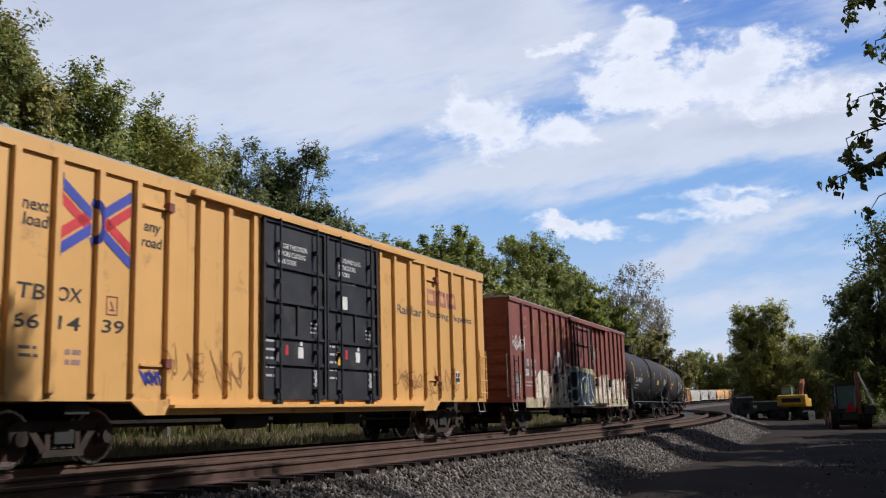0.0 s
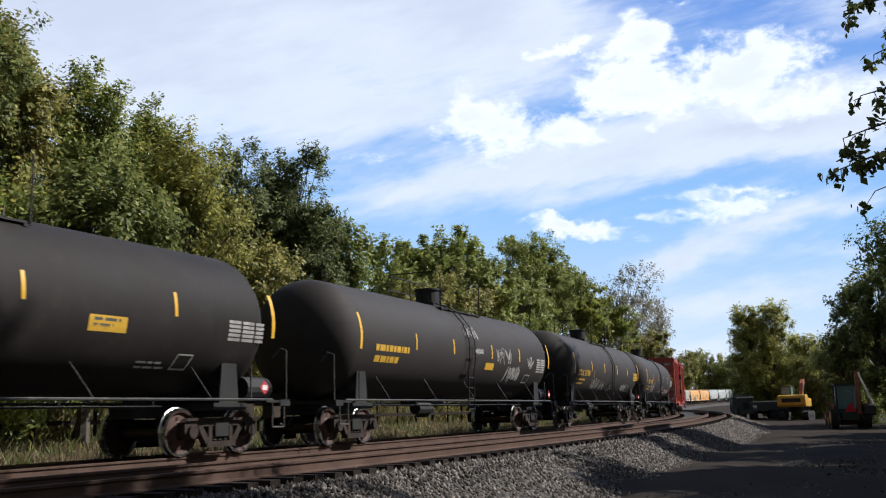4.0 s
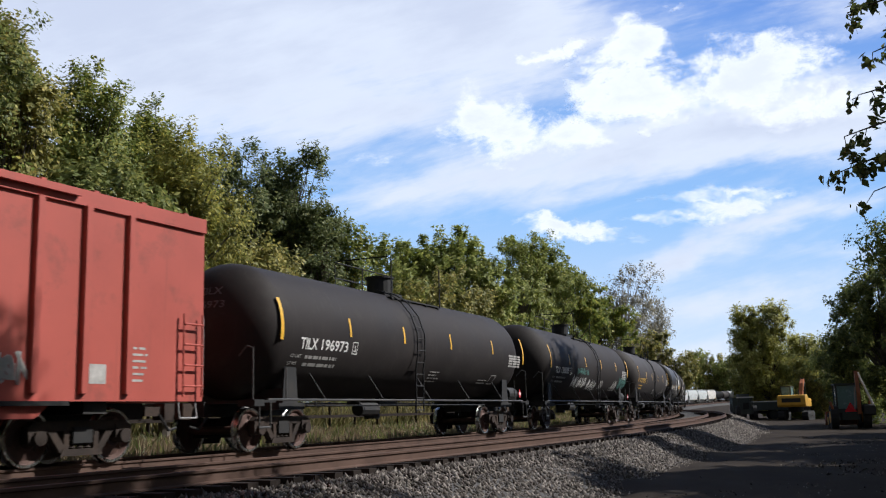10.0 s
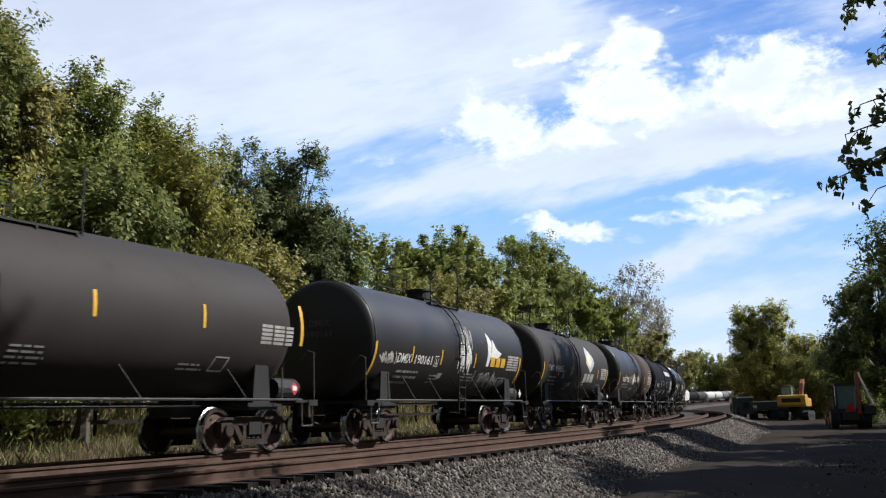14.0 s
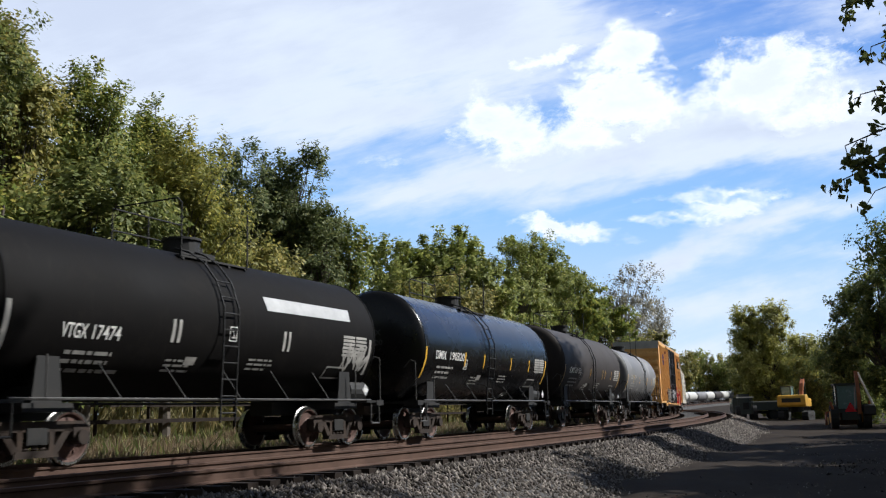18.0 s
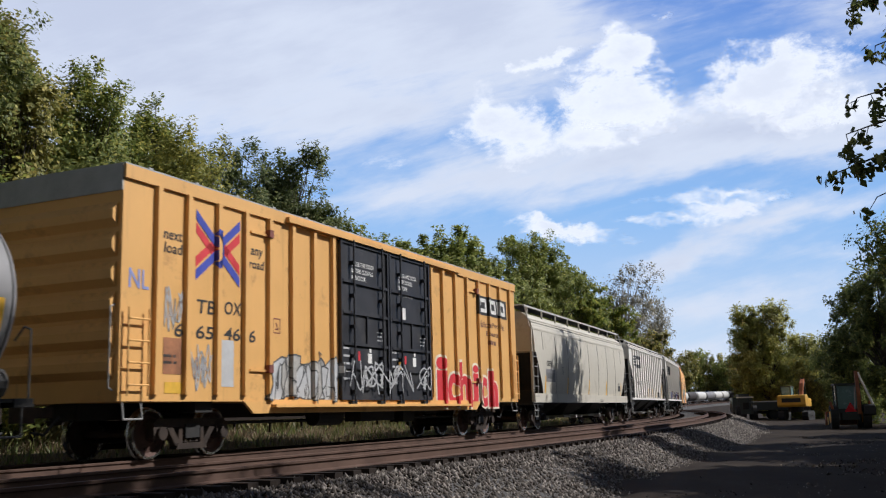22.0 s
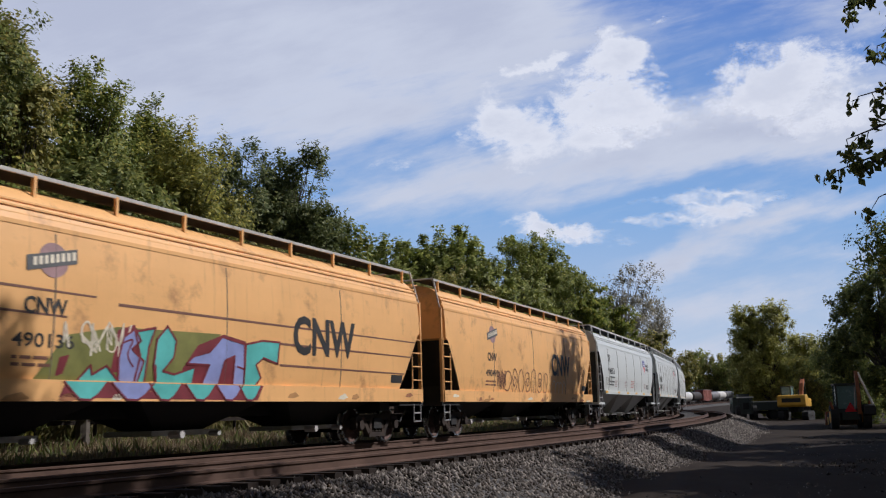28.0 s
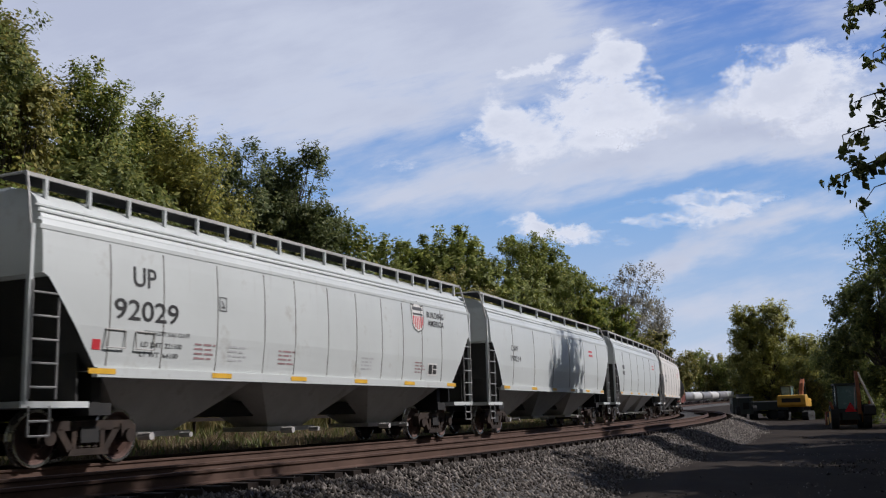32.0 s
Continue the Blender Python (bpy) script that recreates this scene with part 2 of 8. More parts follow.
def build_ground():
    ang = np.unique(np.concatenate([np.arange(-180, -40, 4.0), np.arange(-40, 40, 0.5), np.arange(40, 181, 4.0)]))[:-1]
    rad = np.concatenate([[0.3], np.geomspace(1.2, 3000, 120)])
    a, r = np.meshgrid(np.radians(ang), rad)
    x, y = (r * np.sin(a)).ravel(), (r * np.cos(a)).ravel()
    s, v, h = beside(x, y)
    z = ground_height(s, v, h)
    for i in range(len(x)):
        if r.ravel()[i] < 130:
            z[i] += 0.09 * noise.noise((x[i] * 0.35, y[i] * 0.35, 0)) + 0.06 * noise.noise((x[i] * 1.3, y[i] * 1.3, 3)) + 0.03 * noise.noise((x[i] * 3.7, y[i] * 3.7, 5))
    k, rows = len(ang), len(rad)
    verts = [(0.0, 0.0, float(z[0]))] + list(zip(x.tolist(), y.tolist(), z.tolist()))
    faces = [(0, 1 + j, 1 + (j + 1) % k) for j in range(k)]
    for i in range(rows - 1):
        for j in range(k):
            j2 = (j + 1) % k
            faces.append((1 + i * k + j, 1 + (i + 1) * k + j, 1 + (i + 1) * k + j2, 1 + i * k + j2))
    faces = [f[::-1] for f in faces]
    ob = raw("ground", verts, faces, M_DIRT, smooth=True)
    return tagged(ob, "dark bare earth and dry verge beside the railway", "ground", kind="structure")

def stations(a, b, fine=(-25, 130), df=0.5, dc=6.0):
    s = np.concatenate([np.arange(a, fine[0], dc), np.arange(fine[0], fine[1], df), np.arange(fine[1], b, dc), [b]])
    return s

def sweep(name, outline, s_list, material, parent=None, closed=True, label="", jitter=0.0, smooth=False):
    """An outline of (v, z) carried along the line."""
    verts, faces, k = [], [], len(outline)
    for s in s_list:
        for v, z in outline:
            p = line_at(s, v, z)
            if jitter:
                p.z += jitter * noise.noise((p.x * 1.3, p.y * 1.3, v)) + 0.5 * jitter * noise.noise((p.x * 5, p.y * 5, 9))
            verts.append(tuple(p))
    for i in range(len(s_list) - 1):
        for j in range(k if closed else k - 1):
            j2 = (j + 1) % k
            faces.append((i * k + j, i * k + j2, (i + 1) * k + j2, (i + 1) * k + j))
    if closed:
        faces.append(tuple(range(k))[::-1])
        faces.append(tuple((len(s_list) - 1) * k + j for j in range(k)))
    return raw(name, verts, faces, material, parent, label, smooth)

def rail_outline(v, side=1):
    h = ((-0.075, -0.185), (0.075, -0.185), (0.075, -0.172), (0.014, -0.15), (0.01, -0.05), (0.036, -0.036), (0.038, -0.006), (0.03, 0.0),
         (-0.03, 0.0), (-0.038, -0.006), (-0.036, -0.036), (-0.01, -0.05), (-0.014, -0.15), (-0.075, -0.172))
    return [(v + a, z) for a, z in h]

def build_track():
    s_list = stations(-450, 880)
    bed = sweep("ballast", [(-3.2, -0.7), (-1.75, -0.3), (-1.2, -0.27), (0, -0.28), (1.2, -0.27), (2.1, -0.32), (3.0, -0.27), (4.3, -0.28), (5.5, -0.27),
                            (6.0, -0.3), (6.5, -0.45), (7.1, -0.7), (7.7, -0.9), (8.6, -1.1), (3, -1.6)], s_list, M_BALLAST, jitter=0.03)
    tagged(bed, "grey crushed stone ballast under the rails", "ballast", kind="structure")
    for v, lift, word in ((0.0, 0.0, "worn rails that carry the train"), (NEAR, 0.03, "rusty empty rails beside the train")):
        root = tagged(new("railway_track"), "railway track of " + word, "track", kind="structure")
        for side in (-1, 1):
            sweep("rail", [(a, b + lift) for a, b in rail_outline(v + side * 0.755)], s_list, M_RAIL, root)
    return bed
build_ground()
build_track()
verge = sweep("verge", [(-11.5, 0.44), (-10, 0.34), (-8, 0.14), (-6.5, -0.01), (-4.8, -0.17), (-3.2, -0.31), (-2.55, -0.52), (-2.5, -0.9), (-11.5, -0.3)], stations(-60, 300), M_VERGE, jitter=0.05)
tagged(verge, "dry brown verge behind the tracks", "verge", kind="structure")

# ---- running gear shared by all cars ----
def side_frame():
    bm = bmesh.new()
    y0, y1 = -0.07, 0.07
    plate_xz(bm, [(-1.08, 0.62), (-0.95, 0.72), (0.95, 0.72), (1.08, 0.62), (1.05, 0.56), (-1.05, 0.56)], y0, y1)
    for sg in (-1, 1):
        o = [(sg * 0.72, 0.6), (sg * 0.56, 0.6), (sg * 0.28, 0.22), (sg * 0.42, 0.2)]
        plate_xz(bm, o if sg > 0 else o[::-1], y0, y1)
        o = [(sg * 0.26, 0.6), (sg * 0.36, 0.6), (sg * 0.36, 0.25), (sg * 0.26, 0.25)]
        plate_xz(bm, o if sg > 0 else o[::-1], y0, y1)
        o = [(sg * 1.08, 0.64), (sg * 0.72, 0.66), (sg * 0.74, 0.42), (sg * 1.06, 0.38)]
        plate_xz(bm, o if sg > 0 else o[::-1], y0 - 0.02, y1 + 0.02)
        rod(bm, (sg * 0.89, -0.16, 0.457), (sg * 0.89, 0.1, 0.457), 0.12, 12)
    plate_xz(bm, [(-0.44, 0.16), (0.44, 0.16), (0.4, 0.27), (-0.4, 0.27)], y0 - 0.02, y1 + 0.02)
    bmesh.ops.recalc_face_normals(bm, faces=bm.faces)
    return bm

def spring():
    bm = bmesh.new()
    for i in range(4):
        z = 0.29 + i * 0.056
        lathe_rows = [(z - 0.014, 0.05), (z, 0.068), (z + 0.014, 0.05)]
        ring = [[bm.verts.new((r * math.cos(a), r * math.sin(a), zz)) for a in [2 * math.pi * q / 8 for q in range(8)]] for zz, r in lathe_rows]
        for a, b in zip(ring, ring[1:]):
            for q in range(8):
                bm.faces.new((a[q], a[(q + 1) % 8], b[(q + 1) % 8], b[q]))
    rod(bm, (0, 0, 0.27), (0, 0, 0.5), 0.045, 8)
    return bm

def wheelset():
    bm = bmesh.new()
    seg = 24
    def turned(rows, mi):
        rings = [[bm.verts.new((r * math.sin(2 * math.pi * i / seg), y, r * math.cos(2 * math.pi * i / seg))) for i in range(seg)] for y, r in rows]
        for a, b in zip(rings, rings[1:]):
            for i in range(seg):
                f = bm.faces.new((a[i], a[(i + 1) % seg], b[(i + 1) % seg], b[i]))
                f.material_index = mi
    for sg in (-1, 1):
        turned([(sg * 0.84, 0.1), (sg * 0.86, 0.16), (sg * 0.8, 0.22), (sg * 0.78, 0.34), (sg * 0.83, 0.38), (sg * 0.838, 0.41)], 0)
        turned([(sg * 0.838, 0.41), (sg * 0.84, 0.452), (sg * 0.83, 0.457), (sg * 0.74, 0.459), (sg * 0.725, 0.485), (sg * 0.705, 0.485), (sg * 0.7, 0.41)], 1)
        turned([(sg * 0.7, 0.41), (sg * 0.72, 0.36), (sg * 0.74, 0.2), (sg * 0.7, 0.1)], 0)
        for q in range(3):
            a = q * 2.1
            rod(bm, (0.27 * math.sin(a), sg * 0.79, 0.27 * math.cos(a)), (0.27 * math.sin(a), sg * 0.815, 0.27 * math.cos(a)), 0.03, 6)
    rod(bm, (0, -1.0, 0), (0, 1.0, 0), 0.085, 10)
    bmesh.ops.recalc_face_normals(bm, faces=bm.faces)
    return bm

WHEELS = []                       # (wheelset, car record index)
def truck(car, x):
    t = piece("bolster", "truck", lambda: boxes((-0.2, 0.2, -1.1, 1.1, 0.36, 0.62), (-0.32, 0.32, -0.35, 0.35, 0.5, 0.8), (-0.75, -0.68, -0.8, 0.8, 0.3, 0.42), (0.68, 0.75, -0.8, 0.8, 0.3, 0.42)),
              M_UNDER, car, x, label="cast steel freight truck with rusty wheels")
    for sg in (-1, 1):
        piece("side_frame", "side_frame", side_frame, M_IRON, t, 0, sg * 1.0, 0)
        for q in (-0.16, 0.0, 0.16):
            piece("spring", "spring", spring, M_IRON, t, q, sg * 1.02, 0)
    for q in (-0.89, 0.89):
        w = piece("wheelset", "wheelset", wheelset, [M_WHEEL, M_TREAD], t, q, 0, 0.457, label="rust-brown wheelset with bright treads")
        WHEELS.append((w, q, len(CARS)))
    return t

def coupler(car, x, sg):
    piece("coupler%d" % sg, "coupler", lambda: boxes((0, sg * 0.62, -0.09, 0.09, 0.78, 0.96), (sg * 0.45, sg * 0.72, -0.17, 0.14, 0.7, 1.02)), M_IRON, car, x)
    piece("hose%d" % sg, "air_hose", lambda: rods(0.025, [(sg * 0.1, -0.35, 0.8), (sg * 0.4, -0.32, 0.5), (sg * 0.65, -0.28, 0.55)]), M_UNDER, car, x)

CARS = []                         # (car, middle along the train, half the truck spacing)
def enlist(name, label, category, u0, u1, trucks):
    car = tagged(new(name), label, category, group="freight train")
    mid = (u0 + u1) / 2
    for sg in (-1, 1):
        truck(car, sg * trucks)
        coupler(car, sg * (u1 - u0) / 2, sg)
    CARS.append((car, mid, trucks))
    return car, (u1 - u0) / 2

# ---- paint and lettering on the cars ----
P_BLACK = mat("paint_black", (0.03, 0.028, 0.027), 0.6, vary=0.2)
P_WHITE = mat("paint_white", (0.78, 0.76, 0.72), 0.6, vary=0.1, scale=6)
P_FADED = mat("paint_faded_white", (0.42, 0.4, 0.37), 0.7, vary=0.25, scale=5)
P_YELLOW = mat("paint_yellow", (0.72, 0.42, 0.04), 0.55, vary=0.12, scale=6)
P_AMBER = mat("reflector_amber", (0.8, 0.46, 0.045), 0.4, vary=0.1)
P_RED = mat("paint_red", (0.6, 0.035, 0.045), 0.55, vary=0.12)
P_MAROON = mat("paint_maroon", (0.2, 0.025, 0.035), 0.6, vary=0.2)
P_BLUE = mat("paint_blue", (0.05, 0.07, 0.4), 0.55, vary=0.12)
P_TURQ = mat("paint_turquoise", (0.12, 0.5, 0.46), 0.5, vary=0.15, scale=2)
P_LILAC = mat("paint_lilac_blue", (0.28, 0.32, 0.6), 0.5, vary=0.15, scale=2)
P_GREEN = mat("paint_olive_green", (0.2, 0.2, 0.05), 0.6, vary=0.2, scale=2)
P_TEAL = mat("paint_teal_line", (0.08, 0.2, 0.17), 0.6, vary=0.2)
P_CREAM = mat("paint_cream", (0.8, 0.72, 0.56), 0.6, vary=0.15, scale=3)
P_SILVER = mat("paint_silver_grey", (0.5, 0.5, 0.5), 0.5, vary=0.12, scale=3)
P_FADEORANGE = mat("paint_faded_orange", (0.36, 0.15, 0.065), 0.7, vary=0.3, scale=3)
P_LILAC2 = mat("paint_faint_violet", (0.36, 0.22, 0.22), 0.7, vary=0.2, scale=3)
P_PINKISH = mat("paint_faded_pink", (0.5, 0.2, 0.16), 0.7, vary=0.2, scale=3)
P_TANLINE = mat("paint_tan_line", (0.46, 0.23, 0.08), 0.7, vary=0.2, scale=3)
P_OLDAMBER = mat("reflector_faded", (0.42, 0.24, 0.05), 0.5, vary=0.2)
P_DKGREY = mat("paint_dark_grey", (0.1, 0.1, 0.1), 0.6, vary=0.15, scale=3)
M_DOOR = mat("door_black", (0.028, 0.028, 0.033), 0.5, vary=0.2, scale=1.5, dirt=(0.07, 0.065, 0.06), dirt_amount=0.25, streak=0.4)
M_ROOF = mat("roof_galvanised", (0.42, 0.42, 0.41), 0.5, metal=0.2, vary=0.15, scale=1.5)
M_PIPE = mat("grab_iron_dark", (0.07, 0.066, 0.062), 0.5, vary=0.2, scale=4)
M_STEEL = mat("grab_iron_grey", (0.3, 0.29, 0.28), 0.5, vary=0.15, scale=4)
M_GRATE = mat("running_board_dark", (0.03, 0.028, 0.026), 0.8, vary=0.2, scale=4)
M_CANVAS = mat("reservoir_grey", (0.24, 0.23, 0.22), 0.6, vary=0.15, scale=3)

FLAT = {}
def flat(y):
    if y not in FLAT:
        FLAT[y] = lambda x, z: y
    return FLAT[y]

def drum(r, zc):
    return lambda x, z: -math.sqrt(max(0.0004, r * r - (z - zc) ** 2))

FOLDS = {}
def ribbed(ribs, rib_w, w, deep=0.085, extra=()):
    """The side of a car with upright ribs, over which paint is draped; extra: (x0, x1, depth) of doors."""
    def surf(x, z):
        for a, b, q in extra:
            if a <= x <= b:
                return -w - q
        for r in ribs:
            d = abs(x - r)
            if d < rib_w / 2 + 0.02:
                return -w - deep * min(1.0, (rib_w / 2 + 0.02 - d) / 0.02)
        return -w
    FOLDS[surf] = [r + q for r in ribs for q in (-rib_w / 2 - 0.02, -rib_w / 2, rib_w / 2, rib_w / 2 + 0.02)] + [e + q for a, b, _ in extra for e, q in ((a, -0.001), (a, 0.001), (b, -0.001), (b, 0.001))]
    return surf

def lay(bm, surf, lift, curved):
    """Wraps a drawing made in the x, z plane onto a car's side."""
    if curved:
        zs = [v.co.z for v in bm.verts]
        if zs:
            lo, hi = min(zs), max(zs)
            k = int((hi - lo) / 0.13)
            for i in range(1, k + 1):
                bmesh.ops.bisect_plane(bm, geom=bm.verts[:] + bm.edges[:] + bm.faces[:], plane_co=(0, 0, lo + (hi - lo) * i / (k + 1)), plane_no=(0, 0, 1))
    if surf in FOLDS and bm.verts:
        lo, hi = min(v.co.x for v in bm.verts), max(v.co.x for v in bm.verts)
        for x in FOLDS[surf]:
            if lo < x < hi:
                bmesh.ops.bisect_plane(bm, geom=bm.verts[:] + bm.edges[:] + bm.faces[:], plane_co=(x, 0, 0), plane_no=(1, 0, 0), dist=1e-5)
    for v in bm.verts:
        v.co.y = surf(v.co.x, v.co.z) - lift
    return bm

GLYPHS = {}
def glyphs(text, fat=0.012):
    if (text, fat) not in GLYPHS:
        cu = bpy.data.curves.new("lettering", "FONT")
        cu.body = text
        cu.resolution_u = 3
        cu.offset = fat
        ob = bpy.data.objects.new("lettering", cu)
        me = bpy.data.meshes.new_from_object(ob)
        co = np.empty(len(me.vertices) * 3, np.float32)
        me.vertices.foreach_get("co", co)
        co = co.reshape(-1, 3)
        fs = [tuple(p.vertices) for p in me.polygons]
        lo, hi = co.min(0), co.max(0)
        GLYPHS[text, fat] = ((co - lo) / np.maximum(hi - lo, 1e-6), fs, float((hi - lo)[0] / (hi - lo)[1]))
        bpy.data.objects.remove(ob)
        bpy.data.curves.remove(cu)
        bpy.data.meshes.remove(me)
    return GLYPHS[text, fat]

def letters(car, text, x, z, w, h, material, surf, curved=False, shear=0.0, lift=0.007, label="", fat=0.012):
    co, fs, asp = glyphs(text, fat)
    w = w or asp * h
    bm = bmesh.new()
    vs = [bm.verts.new((x + c[0] * w + shear * c[1] * h, 0, z + c[1] * h)) for c in co]
    for f in fs:
        try:
            bm.faces.new([vs[i] for i in f])
        except ValueError:
            pass
    return part("lettering", lay(bm, surf, lift, curved), material, car, label)

def poly(bm, pts):
    vs = [bm.verts.new((x, 0, z)) for x, z in pts]
    area = sum(a[0] * b[1] - b[0] * a[1] for a, b in zip(pts, pts[1:] + pts[:1]))
    bm.faces.new(vs if area > 0 else vs[::-1])

def drawing(name, car, polys, material, surf, curved=False, lift=0.006, label=""):
    bm = bmesh.new()
    for p in polys:
        poly(bm, list(p))
    return part(name, lay(bm, surf, lift, curved), material, car, label)

def rect(x, z, w, h):
    return [(x, z), (x + w, z), (x + w, z + h), (x, z + h)]

def mark_blocks(car, count, x, z, w, h, material, surf, curved=False, lift=0.007, slant=0.0, name="owner_mark"):
    """An owner's emblem as plain hollow blocks of its size and colour."""
    step, b = w / count, h * 0.27
    for i in range(count):
        a, c = x + i * step + b / 2, x + (i + 0.86) * step - b / 2
        drawing(name, car, ribbon([(a, z + b / 2), (c, z + b / 2), (c + slant, z + h - b / 2), (a + slant, z + h - b / 2), (a, z + b / 2)], b), material, surf, curved, lift)

def stencil(car, x, z, w, lines, material, surf, seed, curved=False, lh=0.075, gap=0.07, name="stencil_print"):
    """Small print that cannot be read: bars of its size."""
    r = random.Random(seed)
    polys = []
    for i in range(lines):
        q, end = x, x + w * r.uniform(0.7, 1)
        while q < end - 0.05:
            d = min(end - q, r.uniform(0.12, 0.38))
            polys.append(rect(q, z - i * (lh + gap), d - 0.05, lh))
            q += d
    return tagged(drawing(name, car, polys, material, surf, curved), kind="stuff")

def ribbon(pts, wd):
    """A painted line of even width, as small quads."""
    out = []
    for (x0, z0), (x1, z1) in zip(pts, pts[1:]):
        d = math.hypot(x1 - x0, z1 - z0) or 1e-6
        nx, nz = -(z1 - z0) / d * wd / 2, (x1 - x0) / d * wd / 2
        ex, ez = (x1 - x0) / d * wd * 0.3, (z1 - z0) / d * wd * 0.3
        out.append([(x0 - nx - ex, z0 - nz - ez), (x1 - nx + ex, z1 - nz + ez), (x1 + nx + ex, z1 + nz + ez), (x0 + nx - ex, z0 + nz - ez)])
    return out

def smooth_path(p, k=5):
    out = []
    for i in range(len(p) - 1):
        a, b, c, d = p[max(0, i - 1)], p[i], p[i + 1], p[min(len(p) - 1, i + 2)]
        for j in range(k):
            t = j / k
            out.append(tuple(0.5 * (2 * b[m] + (c[m] - a[m]) * t + (2 * a[m] - 5 * b[m] + 4 * c[m] - d[m]) * t * t + (3 * b[m] - a[m] - 3 * c[m] + d[m]) * t ** 3) for m in (0, 1)))
    return out + [p[-1]]

def scrawl(car, x0, x1, z0, z1, n, wd, material, surf, seed, curved=False, lift=0.01, lean=0.1):
    """A quick sprayed tag: looping strokes side by side, with no words in it."""
    r = random.Random(seed)
    polys = []
    step = (x1 - x0) / n
    for i in range(n):
        bx = x0 + i * step
        pts = [(bx + step * r.uniform(-0.25, 1.3) + lean * (q - 2) * 0.05, z0 + (z1 - z0) * (r.uniform(0, 0.35) if (q + i) % 2 else r.uniform(0.55, 1))) for q in range(r.choice((4, 5, 6, 7)))]
        if i % 2:
            cx, cz, a0 = bx + step * 0.5, z0 + (z1 - z0) * r.uniform(0.4, 0.65), r.uniform(0, 6.28)
            pts += [(cx + step * 0.4 * math.cos(a0 + q), cz + (z1 - z0) * 0.3 * math.sin(a0 + q)) for q in (0, 1.3, 2.6, 3.9, 5.2)]
        polys += ribbon(smooth_path(pts, 4), wd * r.uniform(0.75, 1.1))
    return tagged(drawing("sprayed_tag", car, polys, material, surf, curved, lift), kind="stuff")

def burner(car, x0, x1, z0, z1, n, fills, line, surf, seed, curved=False, spike=0.25, inner=True, lw=0.05, lean=0.3):
    """A large sprayed piece: fat overlapping outlined shapes, with no words in it."""
    r = random.Random(seed)
    step = (x1 - x0) / n
    shapes = []
    for i in range(n):
        cx = x0 + step * (i + 0.5)
        w = step * r.uniform(0.6, 0.78)
        top = z1 - (z1 - z0) * r.uniform(0, 0.22)
        bot = z0 + (z1 - z0) * r.uniform(0, 0.08)
        k = 15
        pts = []
        for q in range(k):
            a = 2 * math.pi * q / k + 0.3
            rad = 1 + r.uniform(-spike, spike) + (spike if q % 3 == 0 else -spike * 0.4)
            pts.append((cx + lean * (z0 - z1) * math.sin(a) * -0.3 + w * math.copysign(abs(math.cos(a)) ** 0.6, math.cos(a)) * rad, (top + bot) / 2 + (top - bot) / 2 * math.copysign(abs(math.sin(a)) ** 0.55, math.sin(a)) * min(1.0, rad)))
        shapes.append([(min(max(x, x0 - 0.2), x1 + 0.2), min(max(z, z0), z1)) for x, z in pts])
    lines = []
    for i, s in enumerate(shapes):
        drawing("sprayed_piece", car, [s], fills[i % len(fills)], surf, curved, 0.006 + 0.0015 * (i % 3))
        lines += ribbon(s + s[:1], lw)
        if inner:
            cx = sum(p[0] for p in s) / len(s)
            cz = sum(p[1] for p in s) / len(s)
            for _ in range(3):
                bx, bz = cx + step * r.uniform(-0.4, 0.4), cz + (z1 - z0) * r.uniform(-0.35, 0.35)
                lines += ribbon([(bx + step * r.uniform(-0.25, 0.25), bz + (z1 - z0) * r.uniform(-0.25, 0.25)) for _ in range(4)], lw * 0.7)
    return tagged(drawing("sprayed_outline", car, lines, line, surf, curved, 0.013), kind="stuff")

def hazard_box(car, x, z, material, surf, curved=False, s=0.17):
    fr = ribbon([(x, z), (x + s * 0.8, z), (x + s * 0.8, z + s), (x, z + s), (x, z)], 0.022)
    fr += ribbon([(x + s * 0.25, z + s * 0.25), (x + s * 0.55, z + s * 0.25), (x + s * 0.3, z + s * 0.7)], 0.03)
    return drawing("stencilled_box", car, fr, material, surf, curved)

def ladder(car, x, y, z0, z1, w, rungs, material, r=0.018, out=0.0):
    bm = bmesh.new()
    for q in (0, w):
        rod(bm, (x + q, y, z0), (x + q, y - out, z1), r * 1.15)
    for i in range(rungs):
        f = (i + 0.5) / rungs
        rod(bm, (x, y - out * f - 0.02, z0 + (z1 - z0) * f), (x + w, y - out * f - 0.02, z0 + (z1 - z0) * f), r)
    return part("ladder", bm, material, car)

def underframe(car, hl, tr, z0=0.62, z1=1.05, bays=False):
    part("centre_sill", boxes((-hl, hl, -0.33, 0.33, z0 + 0.1, z1 - 0.02)), M_UNDER, car)
    for sg in (-1, 1):
        part("bolster", boxes((sg * tr - 0.25, sg * tr + 0.25, -1.35, 1.35, 0.82, z1 - 0.03)), M_UNDER, car)
    if not bays:
        bm = boxes((-0.9, 0.9, -1.2, -0.75, 0.55, 0.85), (1.6, 2.3, -1.1, -0.7, 0.5, 0.8))
        rod(bm, (-tr + 1.2, -0.6, 0.62), (tr - 1.2, -0.6, 0.6), 0.035)
        rod(bm, (-2.8, -1.0, 0.68), (-1.7, -1.0, 0.68), 0.2, 12)
        part("brake_gear", bm, M_UNDER, car)

